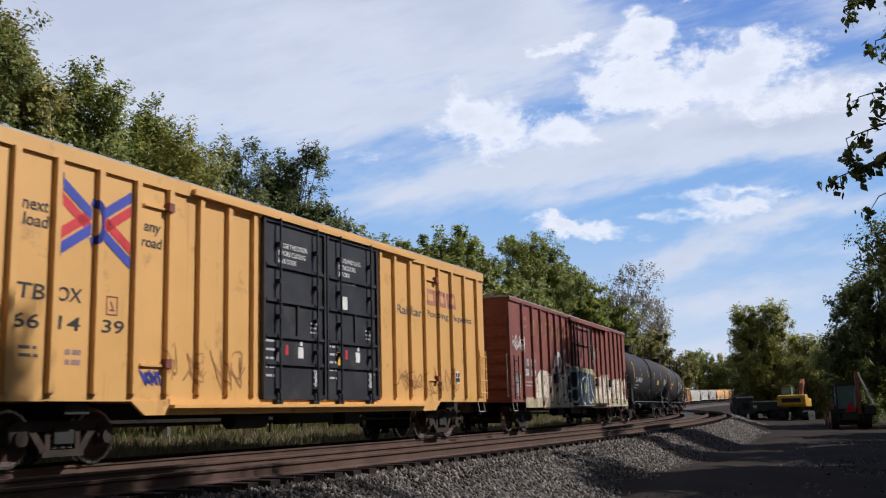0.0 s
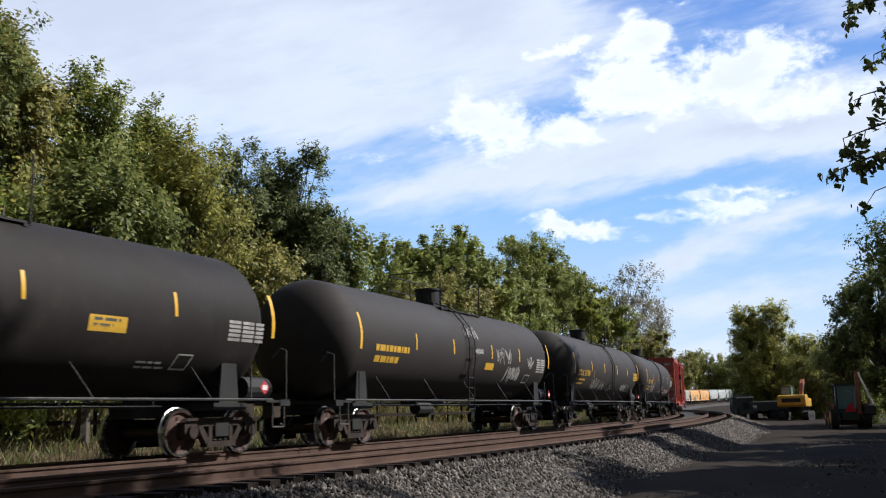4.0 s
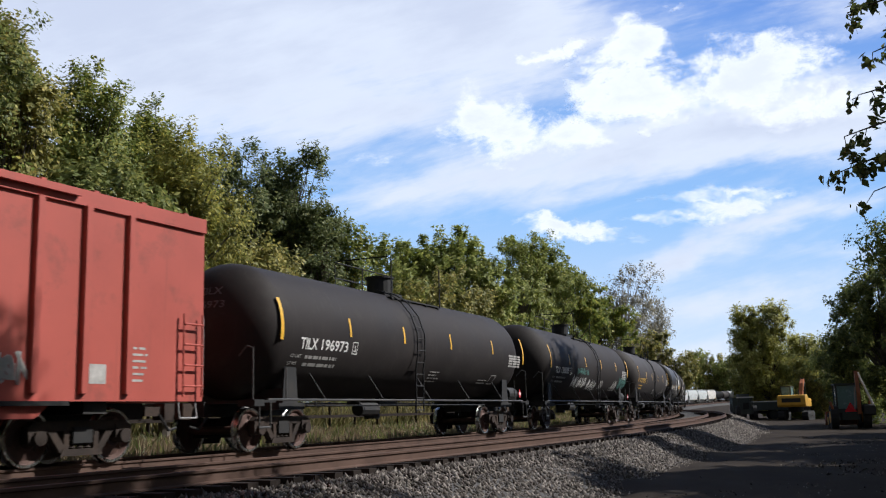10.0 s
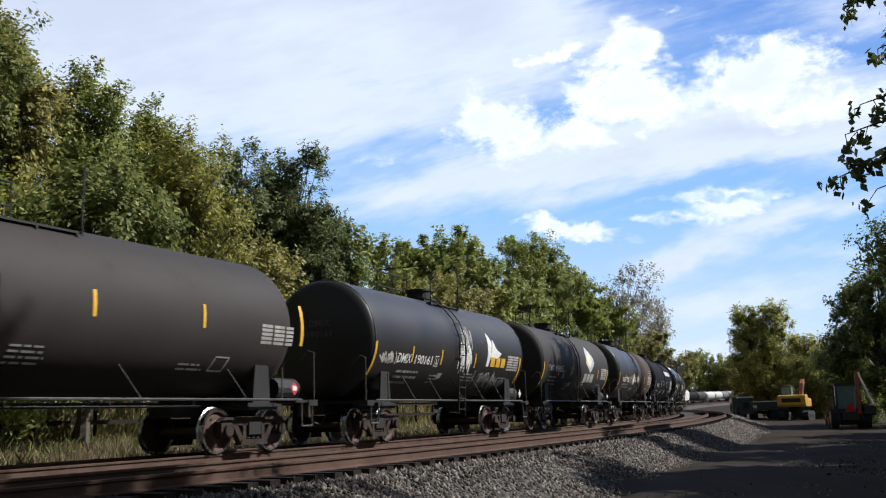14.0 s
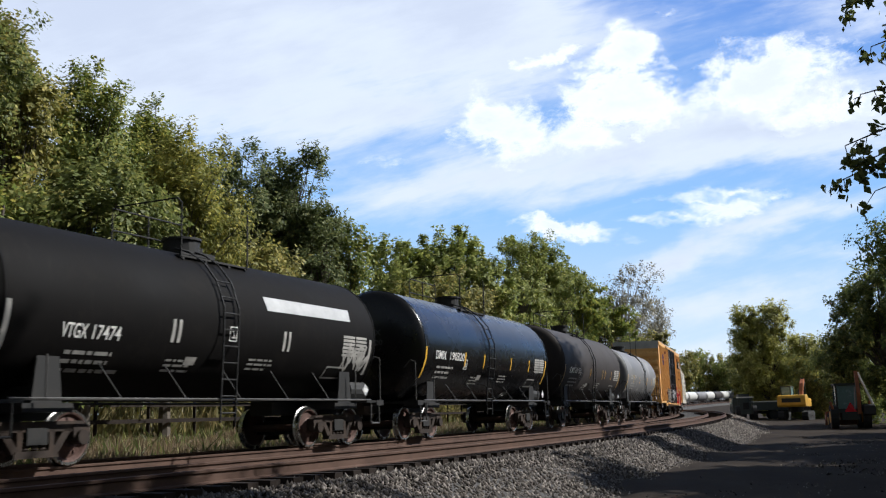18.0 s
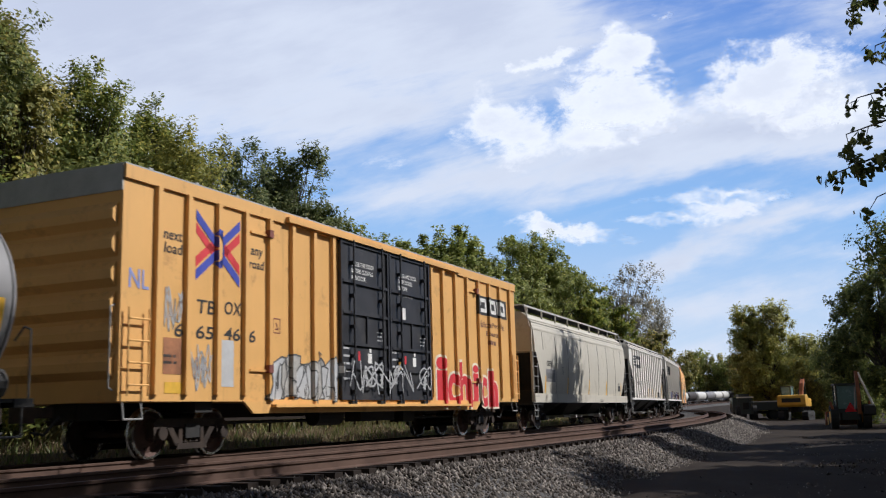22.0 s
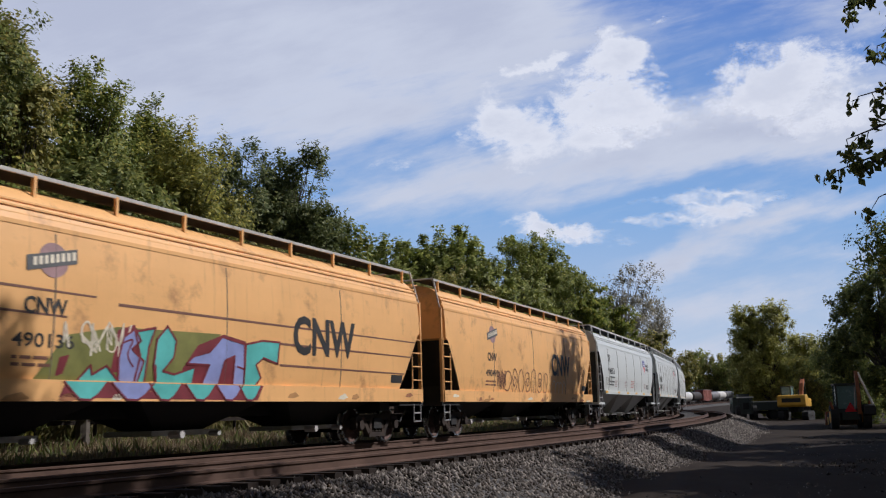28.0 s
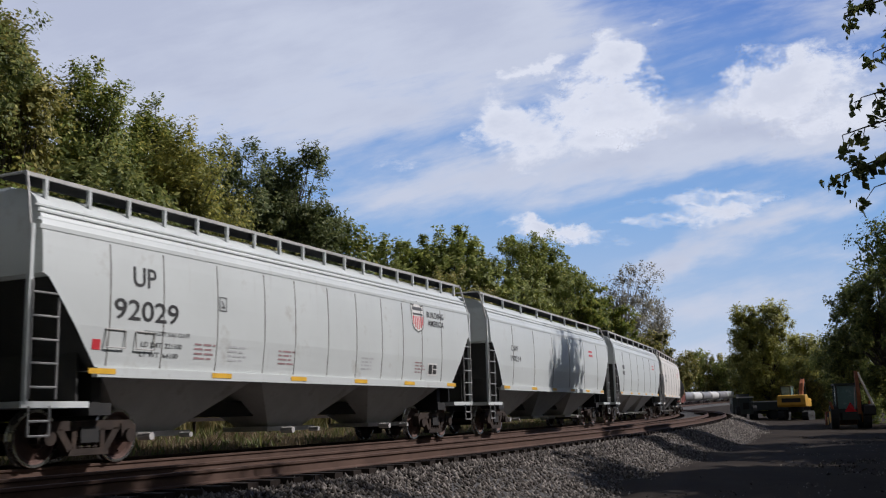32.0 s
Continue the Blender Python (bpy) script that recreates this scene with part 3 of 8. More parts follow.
# ---- boxcars ----
def box_car(label, u0, u1, paint, eave, ribs, door, sill_z=0.78, w=1.5, seed=0, rib_w=0.12, door_kind="double", rail_drop=0.24, roof_paint=None, rise=0.14, press=0.07):
    car, hl = enlist("boxcar", label, "boxcar", u0, u1, (u1 - u0) / 2 - 2.45)
    hl -= 0.02
    tr = (u1 - u0) / 2 - 2.45
    end_z = 1.02
    # body: side sheets, with a deeper sill between the trucks
    bm = boxes((-hl, hl, -w, w, end_z, eave - 0.02))
    part("body", bm, paint, car)
    for sg in (-1, 1):
        bm = bmesh.new()
        o = [(-tr + 1.0, end_z + 0.01), (-tr + 1.35, sill_z), (tr - 1.35, sill_z), (tr - 1.0, end_z + 0.01)]
        plate_xz(bm, o, sg * w - 0.03, sg * w + 0.03)
        bmesh.ops.recalc_face_normals(bm, faces=bm.faces)
        part("side_sill", bm, paint, car)
        part("top_rail", boxes((-hl, hl, sg * (w + 0.005) - 0.045, sg * (w + 0.005) + 0.045, eave - rail_drop, eave)), paint, car)
    # ribbed roof
    bm = bmesh.new()
    prism(bm, [(-w - 0.04, eave + 0.001), (w + 0.04, eave + 0.001), (w + 0.04, eave + 0.03), (0.3, eave + rise), (-0.3, eave + rise), (-w - 0.04, eave + 0.03)], -hl, hl)
    for i in range(15):
        x = -hl + (i + 0.5) * hl * 2 / 15
        prism(bm, [(-w - 0.03, eave + 0.028), (0, eave + rise + 0.01), (w + 0.03, eave + 0.028), (w + 0.03, eave + 0.065), (0, eave + rise + 0.045), (-w - 0.03, eave + 0.065)], x - 0.05, x + 0.05)
    bmesh.ops.recalc_face_normals(bm, faces=bm.faces)
    part("roof", bm, roof_paint or M_ROOF, car)
    # pressed ends
    k = 6
    dz = (eave - 0.95 - end_z) / k
    def end_rib():
        bm = bmesh.new()
        vs = [bm.verts.new((x, y, zz)) for x, zz in ((-0.02, 0), (press, dz * 0.3), (press, dz * 0.6), (-0.02, dz * 0.95)) for y in (-w + 0.1, w - 0.1)]
        for q in range(3):
            bm.faces.new((vs[2 * q], vs[2 * q + 1], vs[2 * q + 3], vs[2 * q + 2]))
        for y in (0, 1):
            bm.faces.new([vs[2 * q + y] for q in range(4)])
        bmesh.ops.recalc_face_normals(bm, faces=bm.faces)
        return bm
    for sg in (-1, 1):
        for i in range(k):
            piece(("end_rib", paint.name, eave), "end_pressing", end_rib, paint, car, sg * hl, 0, end_z + 0.35 + i * dz, 0 if sg > 0 else 180)
    # upright ribs
    def rib():
        bm = bmesh.new()
        z0, z1 = end_z + 0.12, eave - rail_drop + 0.01
        o = [(-rib_w / 2 - 0.02, 0), (-rib_w / 2, -0.085), (rib_w / 2, -0.085), (rib_w / 2 + 0.02, 0)]
        a = [bm.verts.new((x, y, z0)) for x, y in o]
        b = [bm.verts.new((x, y, z1)) for x, y in o]
        for q in range(3):
            bm.faces.new((a[q], a[q + 1], b[q + 1], b[q]))
        bm.faces.new(a[::-1])
        bm.faces.new(b)
        bmesh.ops.recalc_face_normals(bm, faces=bm.faces)
        return bm
    for x in ribs:
        piece(("rib", paint.name, eave, rib_w), "rib", rib, paint, car, x, -w, 0)
        piece(("rib", paint.name, eave, rib_w), "rib", rib, paint, car, x, w, 0, 180)
    underframe(car, hl - 0.3, tr)
    # ladders and steps at the corners
    for sg in (-1, 1):
        x = -hl + 0.12 if sg < 0 else hl - 0.62
        ladder(car, x, -w - 0.09, 1.1, 2.6, 0.5, 4, paint if door_kind != "plug" else M_UNDER)
        ladder(car, x, w + 0.09, 1.1, 2.6, 0.5, 4, paint)
        part("corner_step", rods(0.018, [(x, -w + 0.02, 1.0), (x, -w - 0.02, 0.72), (x + 0.45, -w - 0.02, 0.72), (x + 0.45, -w + 0.02, 1.0)]), M_STEEL, car)
        part("grab_iron", rods(0.016, [(sg * (hl + 0.02), -w + 0.1, 1.2), (sg * (hl + 0.12), -w + 0.1, 1.25), (sg * (hl + 0.12), -w + 0.1, 2.6), (sg * (hl + 0.02), -w + 0.1, 2.65)]), M_STEEL, car)
    return car, hl

def black_doors(car, w, eave, d=2.45):
    """Two wide plug doors with bars, lock rods and rollers."""
    z0, z1 = 1.06, eave - 0.2
    for sg in (-1, 1):
        a, b = (-d, -0.03) if sg < 0 else (0.03, d)
        dr = part("door", boxes((a, b, -w - 0.05, -w + 0.03, z0, z1)), M_DOOR, car, "black plug door with bars and lock rods")
        y = -w - 0.05
        part("frame_bar", boxes((a, a + 0.07, y - 0.05, y + 0.01, z0, z1), (b - 0.07, b, y - 0.05, y + 0.01, z0, z1), (a, b, y - 0.04, y + 0.01, z1 - 0.08, z1), (a, b, y - 0.04, y + 0.01, z0, z0 + 0.1)), M_DOOR, dr)
        for zz in (1.78, 2.35, 3.1, 3.85):
            part("cross_bar", boxes((a + 0.1, b - 0.1, y - 0.05, y + 0.005, zz, zz + 0.07)), M_DOOR, dr)
        for f in (0.22, 0.82):
            x = a + (b - a) * f
            bm = bmesh.new()
            rod(bm, (x, y - 0.1, z0 - 0.08), (x, y - 0.1, z1 + 0.02), 0.028, 8)
            for zz in (1.2, 2.05, 2.75, 3.5, 4.3):
                box(bm, x - 0.05, x + 0.05, y - 0.12, y, zz, zz + 0.09)
            part("lock_rod", bm, M_DOOR, dr)
        x = a + (b - a) * 0.52
        part("stiffener", boxes((x, x + 0.05, y - 0.04, y + 0.005, 2.42, 3.1)), M_DOOR, dr)
        for q in (a + 0.4, b - 0.62):
            part("roller", boxes((q, q + 0.22, y - 0.1, y + 0.02, z0 - 0.16, z0 - 0.02)), M_UNDER, dr)
        s = flat(y)
        for k, (line, wd) in enumerate((("CLOSE THIS DOOR", 1.12), ("BEFORE CLOSING", 1.05), ("MAIN DOOR", 0.68)) if sg < 0 else (("CLOSE AND LOCK", 1.05), ("BOTH DOORS", 0.78), ("BEFORE", 0.5), ("MOVING CAR", 0.8))):
            letters(dr, line, a + 0.58, 4.3 - 0.17 * k, wd, 0.11, P_WHITE, s)
        for k, (zx, zz, ww, hh, m) in enumerate(((0.55, 1.95, 0.2, 0.24, P_WHITE), (0.58, 2.22, 0.1, 0.1, P_WHITE), (0.2, 1.85, 0.12, 0.3, P_AMBER if sg > 0 else P_DKGREY), (0.82, 1.35, 0.2, 0.34, P_SILVER), (0.35, 2.0, 0.1, 0.22, P_RED), (0.5 if sg < 0 else 0.3, 3.15, 0.24, 0.34, P_WHITE))):
            if sg < 0 and k == 5:
                continue
            drawing("notice", dr, [rect(a + (b - a) * zx, zz, ww, hh)], m, s)
        stencil(dr, a + 0.12, 2.25, 0.5, 5, P_SILVER, s, 41 + sg, lh=0.05, gap=0.13)
        stencil(dr, b - 0.6, 2.72, 0.45, 3, P_SILVER, s, 43 + sg, lh=0.04, gap=0.06)
        stencil(dr, b - 0.5, 1.8, 0.38, 4, P_SILVER, s, 45 + sg, lh=0.05, gap=0.09)
    part("door_track", boxes((-5.2, 5.1, -w - 0.16, -w + 0.01, 0.9, 0.96), (-5.2, 5.1, -w - 0.04, -w + 0.02, 0.96, 1.06)), M_YELLOW, car)
    part("door_top_track", boxes((-4.7, 4.6, -w - 0.14, -w - 0.04, eave - 0.2, eave - 0.09)), M_YELLOW, car)

def crossed_emblem(car, cx, cz, hw, hh, s):
    """A round-middled cross of red and blue bars."""
    def bar(sx, sz, off, wd):
        a, b = (cx + sx * hw, cz + sz * (hh + off * 1)), (cx + sx * hw * 0.12, cz + sz * (hh * 0.12 + off))
        return [(a[0], a[1] - wd), (a[0], a[1] + wd), (b[0], b[1] + wd), (b[0], b[1] - wd)]
    blue = [bar(-1, 1, 0.06, 0.1), bar(-1, -1, 0.06, 0.1), bar(1, 1, 0.06, 0.1), bar(1, -1, 0.06, 0.1)]
    red = [bar(-1, 1, -0.19, 0.1), bar(-1, -1, -0.19, 0.1), bar(1, 1, -0.19, 0.1), bar(1, -1, -0.19, 0.1)]
    drawing("emblem_red", car, red, P_RED, s, lift=0.006)
    arc = [(cx - 0.08 + 0.2 * math.cos(a), cz + 0.32 * math.sin(a)) for a in np.linspace(-1.5, 1.5, 12)]
    drawing("emblem_blue", car, blue + ribbon(arc, 0.13), P_BLUE, s, lift=0.009)

def yellow_boxcar(label, u0, u1, number_rows, variant):
    ribs = [-8.72, -7.9, -7.0, -6.12, -5.28, -4.42, -3.55, -2.72, 2.66, 3.46, 4.36, 5.26, 6.18, 7.08, 8.02, 8.98]
    car, hl = box_car(label, u0, u1, M_YELLOW, 5.08, ribs, None, rise=0.045, press=0.13)
    w, s = 1.5, flat(-1.5)
    fold = ribbed(ribs, 0.12, 1.5, extra=((-2.47, 2.47, 0.16),))
    black_doors(car, w, 5.08)
    letters(car, "next", -8.55, 3.93, 0.5, 0.17, P_BLACK, s, shear=0.12)
    letters(car, "load", -8.53, 3.68, 0.48, 0.2, P_BLACK, s, shear=0.12)
    letters(car, "any", -5.93, 3.94, 0.42, 0.2, P_BLACK, s, shear=0.12)
    letters(car, "road", -5.97, 3.72, 0.5, 0.19, P_BLACK, s, shear=0.12)
    crossed_emblem(car, -6.97 if variant else -7.05, 3.95, 0.68 if variant else 0.8, 0.52, fold)
    for txt, x, z, ww, hh in number_rows:
        letters(car, txt, x, z, ww, hh, P_BLACK, s, shear=0.12)
    stencil(car, -8.5, 1.8, 0.5, 2, P_DKGREY, s, 3, lh=0.05, gap=0.07)
    stencil(car, -7.6, 1.75, 0.5, 2, P_LILAC2, s, 4, lh=0.08, gap=0.08)
    hazard_box(car, -6.75 if not variant else -5.1, 2.45, M_BROWN, s, s=0.3)
    for x, z in ((-5.95, 4.45), (-5.95, 1.62), (5.35, 4.42), (5.3, 1.6)):
        part("panel_frame", boxes((x, x + 0.62, -w - 0.045, -w + 0.01, z, z + 0.045)), M_YELLOW, car)
        part("latch", boxes((x + 0.56, x + 0.7, -w - 0.12, -w, z - 0.02, z + 0.14)), M_BROWN, car)
    if not variant:
        letters(car, "Railcar", 3.62, 3.34, 1.5, 0.24, P_DKGREY, fold)
        letters(car, "Pooling", 5.4, 3.34, 1.5, 0.24, P_DKGREY, fold)
        letters(car, "Experts", 7.1, 3.34, 1.5, 0.24, P_DKGREY, fold)
        mark_blocks(car, 3, 5.45, 3.74, 2.1, 0.45, P_PINKISH, fold, slant=-0.06, name="emblem")
        scrawl(car, 3.3, 7.6, 1.15, 2.0, 6, 0.03, P_TANLINE, fold, 51)
        scrawl(car, -5.3, -2.9, 1.2, 2.1, 4, 0.025, P_TANLINE, fold, 52)
        scrawl(car, -5.95, -5.45, 1.3, 1.55, 3, 0.03, P_BLUE, fold, 53)
        drawing("tack_board", car, [rect(7.25, 1.55, 0.36, 0.36)], P_WHITE, s)
        drawing("tack_print", car, [rect(7.29, 1.6, 0.28, 0.12), rect(7.29, 1.75, 0.11, 0.12), rect(7.46, 1.75, 0.11, 0.12)], P_BLACK, s, lift=0.012)
        drawing("notice", car, [rect(8.1, 1.12, 0.5, 0.16)], P_YELLOW, s)
    else:
        y2 = fold
        drawing("emblem_board", car, [rect(6.1, 3.78, 2.65, 0.62)], P_BLACK, y2)
        mark_blocks(car, 3, 6.26, 3.87, 2.45, 0.45, P_WHITE, y2, lift=0.012, slant=-0.06, name="emblem")
        letters(car, "Railcar", 6.2, 3.38, 1.05, 0.2, P_BROWNLINE, y2)
        letters(car, "Pooling", 7.4, 3.38, 1.05, 0.2, P_BROWNLINE, y2)
        letters(car, "Experts", 6.85, 3.08, 1.05, 0.2, P_BROWNLINE, y2)
        stencil(car, 7.0, 2.85, 0.9, 1, P_BROWNLINE, y2, 60, lh=0.13)
        burner(car, -5.2, -2.6, 0.95, 2.1, 5, [P_SILVER, P_FADED], P_DKGREY, fold, 61, spike=0.25, lw=0.035)
        for k, (ch, x, ww, top) in enumerate((("i", 2.95, 0.62, 2.3), ("c", 3.72, 0.68, 1.85), ("h", 4.5, 0.82, 2.2), ("j", 5.42, 0.62, 2.15), ("c", 6.14, 0.62, 1.8), ("h", 6.86, 0.82, 2.0))):
            letters(car, ch, x - 0.08, 0.8, ww + 0.16, top - 0.72, P_CREAM, fold, lift=0.006 + 0.004 * (k % 2), fat=0.06)
            letters(car, ch, x, 0.86, ww, top - 0.86, P_RED, fold, lift=0.014 + 0.004 * (k % 2), fat=0.035)
        scrawl(car, -2.3, 2.2, 1.2, 2.0, 6, 0.05, P_SILVER, fold, 63)
        drawing("paint_patch", car, [rect(-8.5, 1.5, 0.5, 0.65)], P_FADEORANGE, s)
        drawing("paint_patch", car, [rect(-6.85, 1.3, 0.4, 0.9)], P_SILVER, s)
        scrawl(car, -7.75, -7.15, 1.2, 2.2, 3, 0.035, P_SILVER, fold, 64)
        letters(car, "NL", -9.4, 2.95, 0.5, 0.34, P_LILAC, s)
        drawing("notice", car, [rect(-8.45, 1.16, 0.55, 0.2)], P_YELLOW, s)
        scrawl(car, -8.5, -8.0, 2.2, 3.1, 2, 0.03, P_SILVER, fold, 65)
    # silver band and number across the end
    for sg in (-1, 1):
        part("end_band", boxes((sg * hl, sg * (hl + 0.03), -w, w, 4.62, 5.08)), M_ROOF, car)
    return car

yellow_boxcar("bright yellow boxcar with black double doors and faded lettering", -3.5, 15.72,
              (("TB", -8.6, 2.56, 0.55, 0.24), ("OX", -7.83, 2.58, 0.52, 0.23), ("66", -8.66, 2.11, 0.52, 0.23), ("14", -7.78, 2.13, 0.46, 0.22), ("39", -6.85, 2.14, 0.5, 0.22)), 0)

def brown_boxcar():
    ribs = [-8.4, -7.2, -6.1, -5.0, -4.05, -3.1, -2.2, 2.2, 3.0, 3.9, 4.9, 5.9, 6.9, 7.9, 8.8]
    car, hl = box_car("weathered brown boxcar covered with pale sprayed graffiti", 18.05, 37.6, M_BROWN, 4.62, ribs, None, w=1.5, rib_w=0.1, door_kind="plug", rail_drop=0.12)
    w, s = 1.5, flat(-1.5)
    o = ribbed(ribs, 0.1, 1.5, extra=((-1.56, 1.6, 0.185),))
    dr = part("door", boxes((-1.5, 1.55, -w - 0.09, -w + 0.02, 1.0, 4.4)), M_BROWN, car, "brown sliding door with heavy bars")
    for zz in (1.08, 2.2, 2.35, 3.45, 4.15):
        part("cross_bar", boxes((-1.45, 1.5, -w - 0.16, -w - 0.085, zz, zz + 0.09)), M_BROWN, dr)
    for x in (-1.5, -0.95, 0.0, 0.85, 1.45):
        part("upright_bar", rods(0.035, [(x, -w - 0.17, 1.0), (x, -w - 0.17, 4.35)]), M_UNDER, dr)
    part("door_top_track", boxes((-2.1, 5.3, -w - 0.2, -w - 0.06, 4.4, 4.52)), M_BROWN, car)
    part("door_track", boxes((-1.6, 4.6, -w - 0.15, -w + 0.01, 0.92, 0.98)), M_UNDER, car)
    for x in (-4.4, 2.6, 5.4):
        part("bracket_box", boxes((x, x + 0.3, -w - 0.12, -w, 1.75, 2.1)), M_UNDER, car)
    drawing("number_panel", car, [rect(-8.05, 2.28, 0.45, 0.3), rect(-7.42, 2.28, 0.72, 0.3), rect(-8.18, 1.92, 0.55, 0.29), rect(-7.42, 1.92, 0.68, 0.29)], M_TGREY, s, lift=0.004)
    for t, x, z, ww in (("S", -7.85, 2.31, 0.17), ("SW", -7.36, 2.31, 0.5), ("28", -8.1, 1.95, 0.36), ("894", -7.38, 1.95, 0.56)):
        letters(car, t, x, z, ww, 0.23, P_WHITE, s, lift=0.012)
    stencil(car, -8.1, 1.7, 1.2, 2, P_FADED, s, 70, lh=0.06, gap=0.07)
    # sprayed work along the lower half
    drawing("sprayed_ground", car, [rect(-8.3, 0.82, 18.0, 0.36)], P_MOSSY, flat(-1.532), lift=0.004)
    burner(car, -6.9, -2.4, 0.85, 2.45, 5, [P_CREAM, P_PEACH], P_BROWNLINE, o, 71, spike=0.22, lw=0.04)
    burner(car, 2.3, 9.2, 0.85, 2.4, 7, [P_CREAM, P_PEACH], P_BROWNLINE, o, 72, spike=0.22, lw=0.04)
    drawing("sprayed_ground", car, [[(-2.7, 0.86), (2.5, 0.86), (2.55, 2.2), (1.9, 2.45), (-1.7, 2.5), (-2.4, 2.35), (-2.8, 1.9)]], P_GREENY, o, lift=0.004)
    drawing("sprayed_ground", car, [[(1.6, 0.9), (2.4, 0.9), (2.3, 2.3), (1.75, 2.35)]], P_YELLOW, o, lift=0.006)
    drawing("sprayed_piece", car, [[(-2.5, 1.0), (-2.1, 0.88), (1.7, 0.9), (1.85, 2.2), (-1.5, 2.32), (-2.3, 2.2), (-2.6, 1.6)]], P_SLATE, o, lift=0.008)
    drawing("sprayed_piece", car, [[(-2.0, 1.3), (-1.75, 1.2), (-1.55, 1.6), (-1.75, 1.75)], [(-0.4, 1.45), (0.15, 1.4), (0.25, 1.75), (-0.2, 1.9)], [(0.85, 1.0), (1.4, 0.98), (1.1, 1.2)]], P_GREENY, o, lift=0.011)
    ice = [smooth_path(p, 5) for p in ([(-2.45, 1.75), (-2.2, 2.2), (-1.55, 2.3), (-1.3, 1.9), (-1.7, 1.5), (-2.3, 1.45), (-2.45, 1.05), (-1.9, 0.92), (-1.2, 1.2)],
                                       [(-0.95, 2.2), (-0.8, 1.6), (-0.6, 1.05), (-0.2, 0.95)], [(0.35, 2.2), (0.5, 1.7), (0.45, 1.1), (0.9, 0.98)], [(0.9, 2.15), (1.0, 1.6), (1.5, 1.2), (1.65, 0.95)], [(-0.6, 1.95), (0.0, 2.1), (0.2, 1.8)])]
    tagged(drawing("sprayed_outline", car, [q for p in ice for q in ribbon(p, 0.085)], P_ICE, o, lift=0.014), kind="stuff")
    scrawl(car, -9.45, -8.1, 2.75, 3.35, 5, 0.045, P_WHITE, o, 74)
    for ch, x, z, ww, hh in (("A", -4.35, 2.2, 0.55, 0.85), ("D", -3.75, 2.15, 0.55, 0.85), ("K", -3.15, 2.15, 0.7, 1.0)):
        letters(car, ch, x, z, ww, hh, P_WHITE, o, shear=0.1, lift=0.01, fat=0.03)
    drawing("sprayed_tag", car, [[(-2.5, 2.5), (-1.62, 2.4), (-1.62, 2.52), (-2.5, 2.62)]], P_WHITE, o, lift=0.01)
    scrawl(car, 1.75, 3.0, 2.6, 3.9, 3, 0.05, P_FADED, o, 76)
    scrawl(car, -9.3, -8.8, 1.2, 2.3, 3, 0.04, P_FADED, s, 77)
    for i in range(7):
        x = -8.2 + i * 0.95
        drawing("faded_letter", car, [q for e in (ribbon([(x, 3.45), (x + 0.06, 4.02), (x + 0.4, 3.5 if i % 3 else 4.0)], 0.12), ribbon([(x + 0.42, 3.48), (x + 0.46, 4.0)], 0.12) if i % 2 else ribbon([(x + 0.1, 3.7), (x + 0.4, 3.72)], 0.1)) for q in e], P_FADEORANGE, o)
    for x in (-8.85, -2.75):
        drawing("reflector_stripe", car, [rect(x, 1.15, 0.09, 0.8)], P_AMBER, o)
    stencil(car, 8.9, 1.5, 0.4, 3, P_FADED, s, 78)
    return car
P_BROWNLINE = mat("paint_brown_line", (0.2, 0.09, 0.06), 0.6, vary=0.2)
P_ICE = mat("paint_pale_ice_blue", (0.55, 0.66, 0.72), 0.55, vary=0.15, scale=2)
P_SLATE = mat("paint_slate", (0.05, 0.055, 0.07), 0.6, vary=0.2, scale=2)
P_PEACH = mat("paint_peach", (0.78, 0.64, 0.52), 0.6, vary=0.2, scale=2)
P_MOSSY = mat("paint_dirty_green_cream", (0.5, 0.43, 0.27), 0.7, vary=0.3, scale=2.5, dirt=(0.2, 0.1, 0.07), dirt_amount=0.4)
P_GREENY = mat("paint_yellow_green", (0.4, 0.4, 0.24), 0.6, vary=0.2, scale=2)
brown_boxcar()

